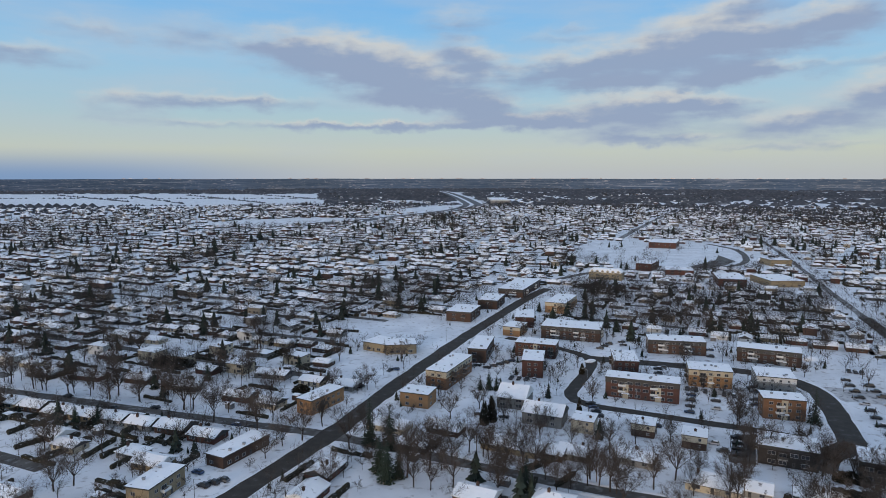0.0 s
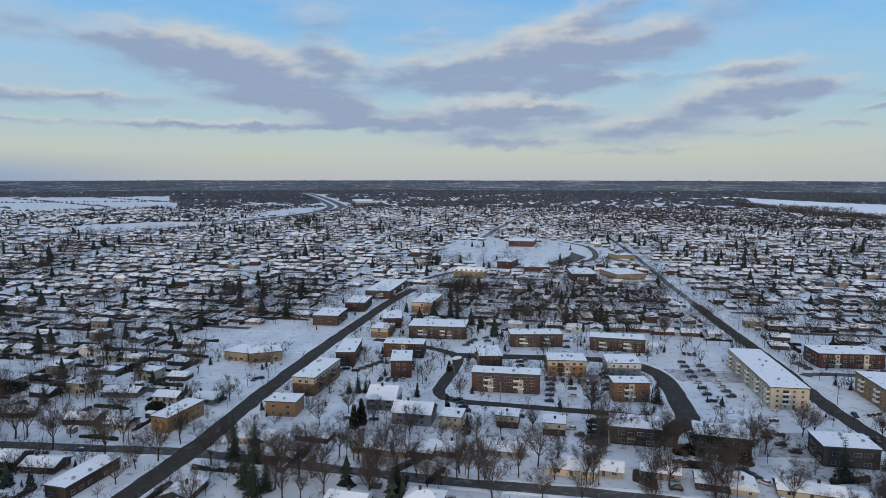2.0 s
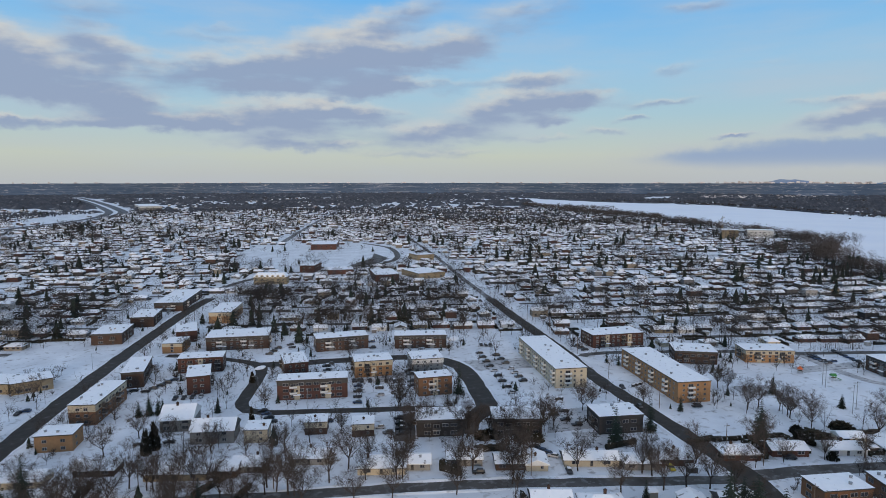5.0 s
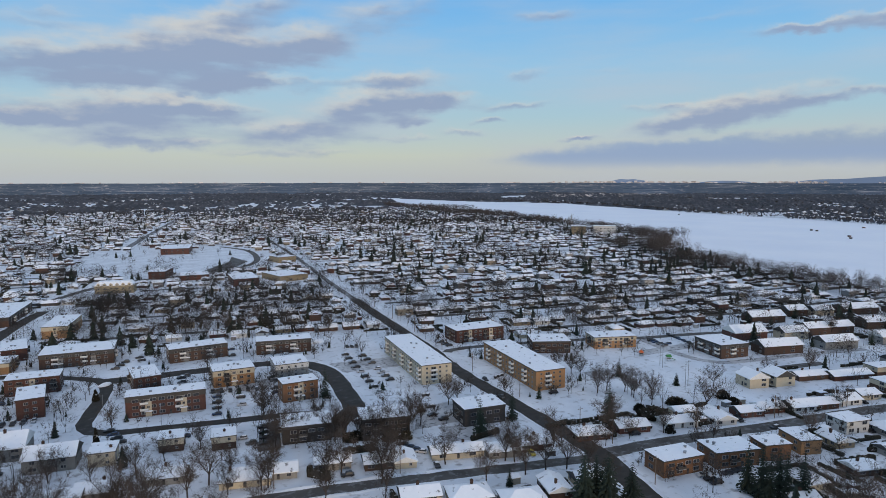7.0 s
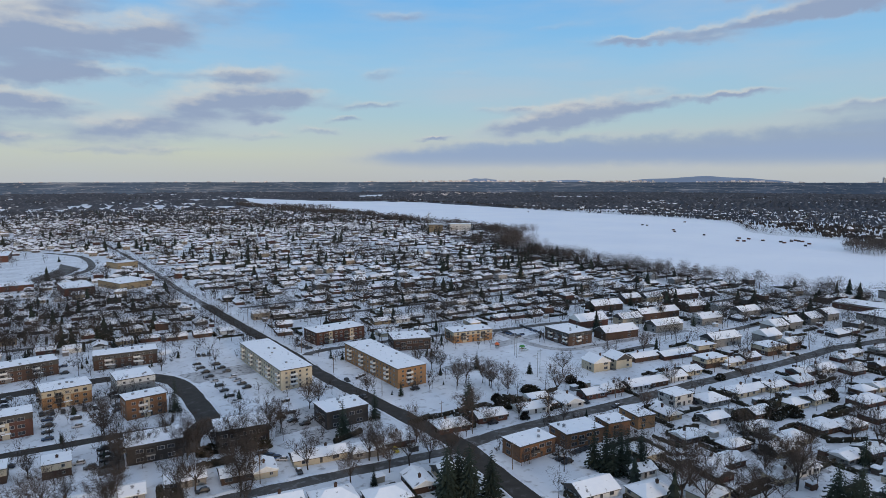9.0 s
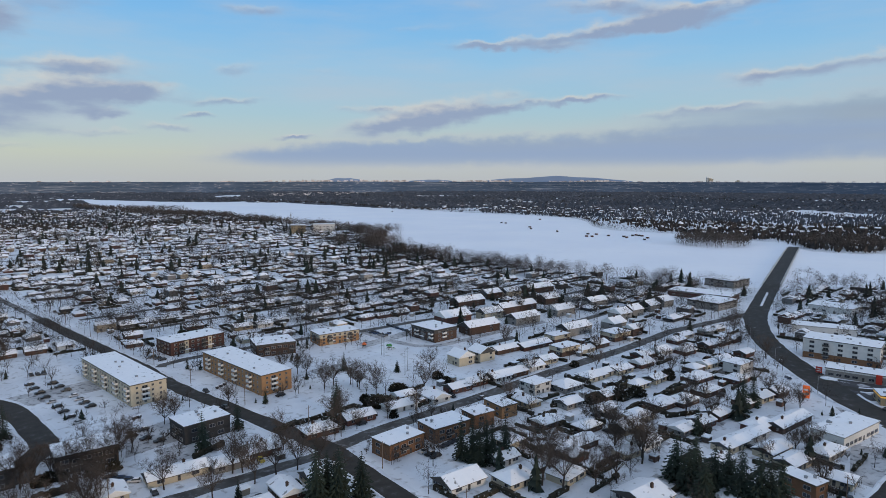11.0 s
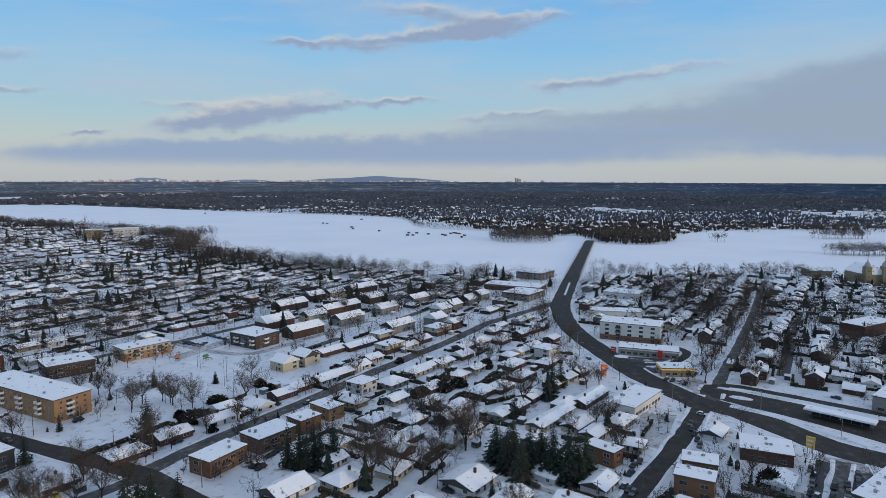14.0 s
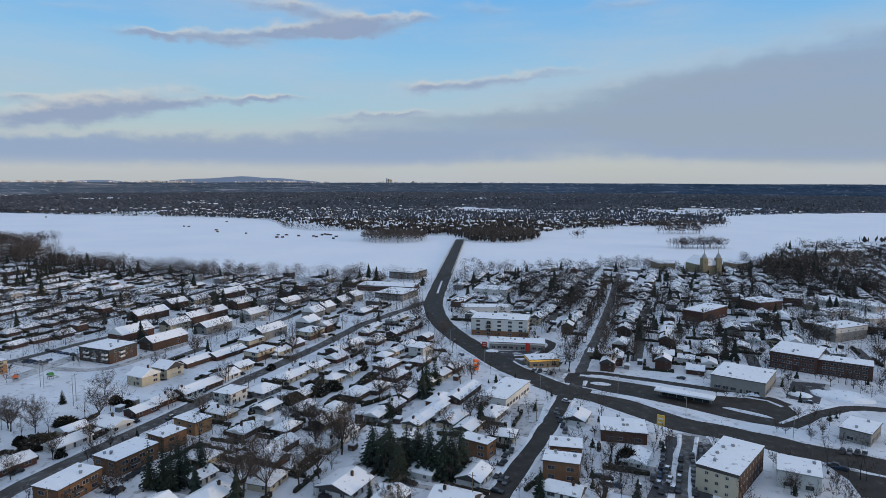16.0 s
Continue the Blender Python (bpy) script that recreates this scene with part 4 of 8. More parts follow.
block(348.7, -218.1, 23.5, 29.5, -131.3, 9.0, "school")
block(329.1, -232.3, 25.1, 12.7, -125.0, 8.0, "school")
block(537.2, -328.6, 14.4, 29.3, -124.3, 5.0, "low_brick")
block(524.6, -351.1, 25.3, 21.5, -145.0, 4.5, "shop")
block(501.6, -369.3, 31.8, 19.2, -168.3, 5.0, "shop")
block(451.7, -338.3, 15.7, 31.0, -173.1, 5.0, "shop")
block(409.7, -284.0, 15.9, 31.0, -159.2, 9.0, "apt_white")
block(481.7, -328.9, 13.4, 23.0, -167.8, 4.0, "shop")
block(849.2, -577.6, 82.6, 17.3, -76.4, 10.0, "condo")
block(738.6, -381.3, 18.0, 31.1, -149.1, 8.0, "low_tan")
block(742.5, -292.0, 19.9, 26.1, -91.1, 8.0, "low_tan")
block(246.3, -182.3, 17, 11, -48, 5.0, "shop_hall")
block(353.6, -71.2, 17.1, 11.4, -84.2, 4.5, "resto")
block(391, -63, 34, 13, -101, 4.6, "store")
block(430, -58, 38, 19, -105.5, 11.5, "condo_brick")
block(586.0, -71.4, 30.9, 23.8, -114.4, 5.0, "shop")
block(500, -55, 38, 15, -93, 5.0, "shop")
block(686.1, 9.2, 29.6, 30.7, -116.1, 7.0, "office")
block(608.3, 27.0, 54.5, 25.0, -105.0, 5.0, "store_long")
block(565.4, 17.7, 26.8, 31.0, -116.0, 6.0, "office")
block(473.3, -220.7, 16.3, 39.0, -140.7, 8.0, "shop_brick")
block(509.2, -283.3, 25.4, 21.2, -69.3, 7.0, "shop_brick")
block(2.5, 466.8, 18.3, 27.0, -16.8, 7.0, "apt_brown")
block(25.4, 511.7, 15.5, 29.4, -15.6, 7.0, "apt_brown")
block(54.5, 576.9, 21.8, 63.3, -20.8, 7.0, "apt_dark")
block(80.1, 501.5, 15.5, 38.5, -23.5, 8.0, "apt_tan")
block(46.0, 449.9, 12.8, 26.7, -6.4, 7.0, "apt_brick")
block(36.6, 419.8, 11.6, 16.3, -22.4, 6.0, "apt_tan")
block(73.5, 412.9, 37.2, 21.4, -17.5, 8.0, "apt_dark")
block(-47.9, 380.4, 15.5, 16.5, -28.7, 5.0, "low_tan")
block(-36.0, 375.0, 18.0, 14.5, 9.6, 5.5, "low_tan")
block(303.7, 957.7, 37.4, 60.5, -23.2, 8.0, "low_brick")
block(262.9, 626.3, 24.7, 41.7, -14.0, 7.0, "low_brick")
block(210.7, 720.8, 16.7, 33.4, -31.4, 8.0, "low_brick")
block(235.4, 689.6, 28.1, 26.6, -15.2, 5.0, "low_brick")
block(307.9, 624.4, 31.9, 41.5, 1.6, 6.0, "low_tan")
block(372.5, 760.0, 24.3, 25.7, 1.6, 7.0, "low_tan")
block(985, 762, 27, 25, -50, 17.0, "apt_site")
block(1037, 740, 42, 25, -52, 16.0, "condo")
block(144.0, 2471.9, 68.2, 239.9, 1.5, 16.0, "apt_white")



def manor(x, y, w, d, ang, h):
    """Buff apartment house whose steep snowy roof carries a row of gabled dormers."""
    TAKEN.append((x, y, math.hypot(w, d) / 2 + 4))
    root = tagged(spot("apartment_building", x, y, ang), "buff brick apartment house with gabled dormers in a snowy mansard roof", "building")
    part("wall", Shape().box(-w / 2, w / 2, -d / 2, d / 2, -0.3, h * 0.68).mesh("wall", [BRICK_TAN]), root)
    s = Shape()
    z0, z1, i = h * 0.68, h, 2.6
    low = [(-w / 2 - 0.3, -d / 2 - 0.3, z0), (w / 2 + 0.3, -d / 2 - 0.3, z0), (w / 2 + 0.3, d / 2 + 0.3, z0), (-w / 2 - 0.3, d / 2 + 0.3, z0)]
    high = [(-w / 2 + i, -d / 2 + i, z1), (w / 2 - i, -d / 2 + i, z1), (w / 2 - i, d / 2 - i, z1), (-w / 2 + i, d / 2 - i, z1)]
    for k in range(4):
        s.face([low[k], low[(k + 1) % 4], high[(k + 1) % 4], high[k]])
    s.face(high)
    part("roof", s.mesh("roof", [ROOF_SNOW]), root, label="mansard roof under snow")
    dormer = Shape()
    dormer.box(-1.5, 1.5, 0, 2.4, 0, 1.9)
    dormer.face([(-1.5, 0, 1.9), (1.5, 0, 1.9), (0, 0, 3.2)])
    dormer = dormer.mesh("dormer", [CREAM])
    cap = Shape()
    for sx in (-1, 1):
        cap.face([(sx * 1.9, -0.3, 1.65), (0, -0.3, 3.45), (0, 2.8, 3.45), (sx * 1.9, 2.8, 1.65)])
    cap = cap.mesh("dormer_roof", [ROOF_SNOW])
    for k in range(6):
        px = (k - 2.5) * w / 6.3
        dm = part("dormer", dormer, root, (px, -d / 2 - 0.25, z0 - 0.6))
        part("dormer_roof", cap, dm)
        part("window", WIN_S, dm, (0, -0.03, 0.6))
        for f in range(2):
            part("window", WIN_M, root, (px, -d / 2 - 0.01, 0.9 + f * 3.2))
    for f in range(2):
        for p in (-0.25, 0.25):
            part("window", WIN_M, root, (-w / 2 - 0.01, p * d, 0.9 + f * 3.2), -math.pi / 2)


manor(149, 650, 33, 14, -25, 11)

house(-205.8, 279.1, 13.0, 9.0, -16.0, 4.5, "bung")
house(-191.2, 274.2, 13.0, 9.0, -16.0, 4.5, "bung")
house(-175.3, 267.5, 13.0, 10.0, -17.0, 4.5, "bung")
house(-162.1, 264.4, 13.0, 9.0, -17.0, 4.5, "bung")
house(-147.6, 260.8, 13.0, 9.0, -17.0, 4.5, "bung")
house(-132.6, 255.4, 13.0, 9.0, -17.0, 4.5, "bung")
house(-117.5, 252.0, 14.0, 10.0, -17.0, 4.5, "bung")
house(-101.3, 244.1, 13.0, 9.0, -17.0, 4.5, "brick")
house(-47.6, 214.5, 13.0, 9.0, 70.0, 4.5, "brick")
house(-49.7, 197.8, 12.0, 9.0, 70.0, 4.5, "brick")
house(-57.5, 307.9, 14.0, 10.0, -20.0, 4.5, "bung")
house(-118.4, 332.1, 12.0, 9.0, -20.0, 5.5, "two")
house(-97.6, 323.7, 18.0, 9.0, -15.0, 4.2, "bung")
house(-29.3, 256.4, 17.0, 9.0, -22.0, 4.2, "bung")
house(-5.6, 254.0, 14.0, 9.0, -24.0, 4.2, "bung")
house(-17.3, 237.1, 12.0, 8.0, -24.0, 4.2, "bung")
house(19.8, 237.0, 22.0, 9.0, -25.0, 4.0, "bung")
house(34.3, 232.0, 11.0, 9.0, -25.0, 4.5, "brick")
house(43.7, 231.4, 12.0, 9.0, -25.0, 4.0, "bung")
house(5.7, 197.8, 13.0, 10.0, -25.0, 4.5, "brick")
house(30.0, 194.7, 12.0, 9.0, -25.0, 4.5, "hip")
house(25.5, 287.3, 13.0, 15.0, -20.0, 6.0, "greygable")
house(36.5, 265.9, 17.0, 12.0, -22.0, 6.0, "greygable")
house(51.8, 257.8, 9.0, 10.0, -22.0, 6.0, "two")
house(75.3, 254.1, 9.0, 9.0, -22.0, 6.0, "twob")
house(91.8, 242.9, 9.0, 9.0, -22.0, 6.0, "twob")
house(-103.8, 289.7, 14.0, 9.0, -15.0, 4.5, "brick")
house(-135.6, 304.0, 14.0, 9.0, -15.0, 4.5, "bung")
house(-163.4, 314.2, 14.0, 9.0, -15.0, 4.5, "bung")
house(-190.7, 318.2, 14.0, 9.0, -15.0, 4.5, "brick")
house(-218.9, 322.4, 14.0, 9.0, -15.0, 4.5, "bung")
house(-156.8, 345.9, 13.0, 9.0, -20.0, 5.0, "two")
house(-177.1, 354.7, 13.0, 9.0, -20.0, 5.0, "two")
house(-213.3, 366.1, 12.0, 9.0, -20.0, 5.0, "two")
house(-74.2, 312.9, 12.0, 9.0, -20.0, 4.2, "bung")
house(85.9, 208.4, 17.0, 11.0, -26.0, 4.5, "hip")
house(115.4, 199.5, 13.0, 9.0, -27.0, 4.5, "bung")
house(128.9, 188.4, 12.0, 9.0, -27.0, 4.5, "bung")
house(96.8, 205.4, 13.0, 9.0, -27.0, 4.5, "bung")
house(156.2, 176.7, 20.0, 8.0, -28.0, 4.5, "bung")
house(170.7, 166.1, 13.0, 9.0, -28.0, 4.5, "hip")
house(184.7, 163.3, 13.0, 10.0, -28.0, 4.5, "hip")
house(124.6, 159.1, 13.0, 9.0, -28.0, 4.5, "bung")
house(136.8, 148.2, 14.0, 10.0, -28.0, 4.5, "hip")
house(148.2, 134.8, 14.0, 10.0, -28.0, 4.5, "hip")
house(176.2, 129.0, 12.0, 10.0, -28.0, 4.5, "bung")
house(162.8, 133.6, 12.0, 8.0, 62.0, 4.2, "bung")
house(136.7, 183.9, 10.0, 8.0, 62.0, 4.2, "bung")
house(64.8, 227.4, 14.0, 9.0, -26.0, 4.5, "bung")
house(193.4, 83.8, 15.0, 11.0, -28.0, 4.5, "bung")
house(203.5, 67.0, 13.0, 10.0, -28.0, 4.5, "hip")
house(240.1, 54.8, 19.0, 8.0, -28.0, 4.5, "brick")
house(258.0, 71.4, 10.0, 8.0, -28.0, 4.5, "bung")
house(279.1, 86.6, 11.0, 8.0, 62.0, 4.5, "bung")
house(284.2, 52.0, 10.0, 7.0, -28.0, 4.5, "bung")
house(282.2, 36.9, 12.0, 9.0, -28.0, 4.5, "hip")
house(303.5, 29.2, 14.0, 10.0, -28.0, 4.5, "hip")
house(340.5, 62.2, 16.0, 7.0, -28.0, 4.2, "bung")
house(309.2, 75.6, 13.0, 11.0, -28.0, 4.5, "hip")
house(330.6, 67.4, 14.0, 10.0, -28.0, 4.5, "hip")
house(285.3, 68.3, 11.0, 8.0, -28.0, 4.2, "bung")
house(209.8, 154.3, 14.0, 9.0, -28.0, 4.5, "hip")
house(229.0, 148.0, 14.0, 9.0, -28.0, 4.5, "brick")
house(248.7, 137.6, 15.0, 8.0, -28.0, 4.3, "bung")
house(261.8, 142.6, 10.0, 7.0, -28.0, 4.2, "bung")
house(266.9, 129.0, 13.0, 10.0, 62.0, 4.8, "white")
house(283.8, 123.9, 12.0, 8.0, -28.0, 4.5, "brick")
house(296.1, 119.8, 12.0, 8.0, -28.0, 4.5, "brick")
house(308.4, 112.0, 12.0, 10.0, -28.0, 4.8, "white")
house(320.2, 106.4, 12.0, 9.0, -28.0, 4.5, "bung")
house(334.4, 101.2, 12.0, 9.0, -28.0, 4.5, "white")
house(350.4, 97.6, 11.0, 9.0, -28.0, 4.5, "white")
house(327.5, 141.0, 11.0, 11.0, 62.0, 7.0, "twog")
house(340.9, 133.7, 11.0, 11.0, 62.0, 7.0, "twog")
house(373.1, 92.4, 16.0, 10.0, -28.0, 6.0, "twob")
house(422.3, 71.1, 16.0, 12.0, -28.0, 6.0, "twob")
house(398.2, 77.9, 12.0, 9.0, -28.0, 4.5, "bung")
house(382.1, 83.0, 12.0, 8.0, -28.0, 4.5, "bung")
house(384.1, 48.6, 12.0, 9.0, -28.0, 6.0, "brick")
house(397.6, 40.2, 13.0, 9.0, -28.0, 4.5, "bung")
house(209.2, 24.6, 14.0, 14.0, -28.0, 4.8, "white")
house(231.5, 54.3, 11.0, 8.0, 62.0, 4.5, "brick")
house(311.5, 20.5, 13.0, 9.0, -28.0, 4.5, "hip")
house(267.5, 39.5, 12.0, 9.0, -28.0, 4.2, "bung")
house(331.3, 11.3, 14.0, 9.0, -28.0, 4.5, "hip")
house(292.7, -11.3, 14.0, 9.0, -28.0, 4.5, "hip")
house(277.7, -6.9, 20.0, 7.0, -30.0, 4.2, "bung")
house(266.1, -0.5, 14.0, 8.0, -30.0, 4.2, "bung")
house(267.0, -15.2, 14.0, 8.0, -30.0, 4.2, "bung")
house(258.9, -21.9, 13.0, 8.0, -30.0, 4.2, "bung")
house(274.5, -34.0, 14.0, 8.0, -30.0, 4.5, "hip")
house(198.9, 8.8, 12.0, 9.0, -28.0, 4.5, "bung")
house(198.1, -12.3, 14.0, 10.0, 62.0, 4.5, "bung")
house(214.3, -20.2, 12.0, 9.0, -28.0, 4.5, "bung")
house(267.8, -70.1, 12.0, 9.0, -28.0, 6.0, "white")
house(225.9, -81.5, 12.0, 9.0, -28.0, 4.2, "bung")
house(201.9, -49.3, 12.0, 8.0, 62.0, 4.5, "bung")
house(351.7, 16.7, 15.0, 10.0, -28.0, 4.2, "hip")
house(378.9, -2.5, 13.0, 10.0, -28.0, 5.0, "two")
house(366.4, 46.9, 12.0, 9.0, -28.0, 6.0, "brick")
house(348.6, 55.6, 13.0, 8.0, -28.0, 4.5, "white")
house(335.6, -152.7, 9.0, 9.0, 62.0, 7.0, "brick")
house(357.7, -156.9, 9.0, 8.0, 62.0, 6.0, "white")
house(378.3, -162.1, 9.0, 8.0, 62.0, 6.0, "white")
house(371.7, -109.4, 11.0, 9.0, 62.0, 5.0, "bung")
house(302.7, -22.7, 26.0, 8.0, -28.0, 3.5, "bung")
house(299.0, 88.5, 12.0, 10.0, -24.0, 6.0, "two")
house(424.2, 189.2, 24.0, 14.0, -28.0, 8.0, "twogb")
house(404.0, 160.1, 27.0, 12.0, -28.0, 7.0, "twog")
house(447.0, 168.9, 18.0, 11.0, -28.0, 7.0, "twog")
house(471.8, 163.7, 18.0, 11.0, -28.0, 7.0, "twogb")
house(488.3, 155.2, 18.0, 11.0, -28.0, 7.0, "twog")
house(483.2, 202.3, 28.0, 12.0, -28.0, 7.0, "twogb")
house(524.3, 197.4, 17.0, 11.0, -28.0, 7.0, "twog")
house(539.3, 184.2, 17.0, 11.0, -28.0, 7.0, "twog")
house(569.4, 168.5, 32.0, 12.0, -28.0, 7.0, "twogb")
house(522.9, 144.5, 17.0, 11.0, -28.0, 7.0, "twog")
house(442.6, 141.0, 24.0, 11.0, -28.0, 7.0, "greygable")
house(425.9, 99.5, 24.0, 11.0, -28.0, 7.0, "greygable")
house(483.1, 123.2, 20.0, 11.0, -28.0, 7.0, "greygable")
house(526.9, 106.3, 20.0, 11.0, -28.0, 7.0, "greygable")
house(451.8, 77.5, 13.0, 12.0, -28.0, 7.0, "greygable")
house(504.1, 72.9, 13.0, 12.0, -28.0, 7.0, "greygable")
house(528.3, 63.2, 13.0, 12.0, -28.0, 7.0, "greygable")
house(552.2, 55.3, 13.0, 12.0, -28.0, 7.0, "greygable")
house(486.2, 79.0, 13.0, 12.0, -28.0, 7.0, "greygable")
house(378.7, 113.9, 24.0, 9.0, -28.0, 6.0, "brick")
house(399.0, 104.0, 14.0, 9.0, -28.0, 6.0, "twob")
house(362.8, 126.8, 20.0, 9.0, -28.0, 6.0, "brick")
house(400.0, -233.0, 12.0, 9.0, -24.0, 7.0, "white")
house(383.4, -236.2, 13.0, 9.0, -24.0, 7.0, "twog")
house(381.9, -201.8, 13.0, 10.0, -24.0, 8.0, "white")
house(420.3, -215.0, 13.0, 9.0, -24.0, 5.0, "twog")
house(451.8, -249.7, 12.0, 9.0, -24.0, 5.0, "white")

# ---- areas that stay free of ordinary houses ----
KEEP_OUT = []
KEEP_OUT.append([(-60, 258), (-5, 400), (15, 440), (230, 385), (255, 330), (200, 145), (120, 185), (10, 230)])
KEEP_OUT.append([(-75, 330), (-70, 442), (-23, 470), (20, 470), (-5, 395), (-40, 300)])
KEEP_OUT.append([(265, 225), (330, 262), (405, 245), (425, 190), (372, 150), (300, 138), (255, 170), (215, 200)])
KEEP_OUT.append([(150, 850), (208, 1048), (257, 1030), (400, 960), (400, 800), (295, 740), (180, 740)])
KEEP_OUT.append([(300, -30), (390, -10), (440, -40), (440, -90), (400, -112), (330, -90), (300, -85)])
KEEP_OUT.append([(330, -95), (340, -140), (300, -190), (240, -230), (150, -230), (190, -140), (290, -80)])
KEEP_OUT.append([(300, -175), (345, -205), (330, -270), (240, -230)])
KEEP_OUT.append([(-190, 1800), (-190, 1985), (-103, 2190), (-8, 2260), (-42, 2000), (-120, 1780)])
KEEP_OUT.append([(-2600, 3500), (-800, 3600), (-480, 2300), (-900, 2050), (-1700, 2150)])
KEEP_OUT.append([(-590, 1360), (-500, 1520), (-346, 1590), (-225, 1540), (-300, 1440), (-430, 1290)])


def free(x, y, gap):
    for px, py, r in TAKEN:
        if abs(px - x) < r + gap and abs(py - y) < r + gap and math.hypot(px - x, py - y) < r + gap:
            return False
    return True


def open_land(x, y, road_gap=10.0):
    if inside(x, y, RIVER):
        return False
    for poly in KEEP_OUT:
        if inside(x, y, poly):
            return False
    for pts, width in ROADS:
        if off_line(x, y, pts) < width / 2 + road_gap:
            return False
    return True


def in_view(x, y, margin=0.0):
    az = math.degrees(math.atan2(x, y))
    return -36 - margin < az < 131 + margin


# ---- rows of houses on the street grid ----
U = Vector((math.cos(radians(-22)), math.sin(radians(-22))))
V = Vector((-U.y, U.x))
rng = random.Random(4)
far_walls, far_roofs, far_glass = Shape(), Shape(), Shape()
near_count = 0
FAR_YARDS = []


def plain_house(x, y, w, d, ang, zw, rise):
    c, n = math.cos(radians(ang)), math.sin(radians(ang))

    def put(q):
        return (x + q[0] * c - q[1] * n, y + q[0] * n + q[1] * c, q[2])
    b = Shape().box(-w / 2, w / 2, -d / 2, d / 2, 0, zw)
    b.v += [(w / 2, 0, zw + rise), (-w / 2, 0, zw + rise)]
    b.f += [(5, 6, 8), (7, 4, 9)]
    k = len(far_walls.v)
    far_walls.v.extend(put(q) for q in b.v)
    far_walls.f.extend(tuple(i + k for i in f) for f in b.f)
    r = roof_shape("gable" if rng.random() < 0.6 else "hip", w, d, zw + 0.05, rise, 0.5, 0.25)
    k = len(far_roofs.v)
    far_roofs.v.extend(put(q) for q in r.v)
    far_roofs.f.extend(tuple(i + k for i in f) for f in r.f)
    for side in (-1, 1):
        for q in (-0.3, 0.05, 0.3):
            k = len(far_glass.v)
            x0, x1, yy = q * w - 0.8, q * w + 0.8, side * (d / 2 + 0.05)
            far_glass.v.extend(put(p) for p in ((x0, yy, 0.9), (x1, yy, 0.9), (x1, yy, 2.0), (x0, yy, 2.0)))
            far_glass.f.append((k, k + 1, k + 2, k + 3) if side < 0 else (k + 3, k + 2, k + 1, k))


def quarter(poly, ang, gap_rows, gap_u, styles, max_things):
    """Closely built streets inside a polygon."""
    global near_count
    u_, v_ = Vector((math.cos(radians(ang)), math.sin(radians(ang)))), Vector((-math.sin(radians(ang)), math.cos(radians(ang))))
    for k in range(-40, 40):
        u = -700.0
        while u < 700:
            u += rng.uniform(*gap_u)
            c = Vector((sum(p[0] for p in poly), sum(p[1] for p in poly))) / len(poly)
            x, y = c + u_ * u + v_ * (k * gap_rows + rng.uniform(-1.5, 1.5))
            if not inside(x, y, poly) or not in_view(x, y, 3) or not open_land(x, y, 7.0) or not free(x, y, 4.6):
                continue
            w, d = rng.uniform(8.6, 11.8), rng.uniform(7.0, 8.6)
            if max_things > 0 and math.hypot(x, y) < 470:
                max_things -= 1
                near_count += 1
                house(x, y, w, d, ang + rng.uniform(-3, 3) + (90 if rng.random() < 0.15 else 0), 4.5, rng.choice(styles))
            else:
                plain_house(x, y, w, d, ang + rng.uniform(-3, 3), 5.0 if rng.random() < 0.35 else 2.5, d * rng.uniform(0.16, 0.26))
                TAKEN.append((x, y, 7.5))
                FAR_YARDS.append((x, y))


quarter([(205, 128), (300, 96), (400, 54), (480, 18), (500, -6), (420, -15), (350, -42), (300, -62), (230, -34), (170, 0), (150, 90)], -29, 23, (11.2, 13.6), ("bung", "hip", "hip", "brick", "white", "bung"), 80)
quarter([(330, -80), (430, -115), (640, -195), (690, -160), (680, -40), (560, -32), (470, -34), (430, -60)], -22, 25, (12, 15.5), ("white", "twog", "brick", "twog"), 24)
quarter([(330, -100), (430, -135), (690, -230), (760, -330), (700, -380), (620, -470), (430, -380), (400, -240), (340, -190)], -24, 26, (12, 15.5), ("white", "twog", "twogb", "hip"), 40)

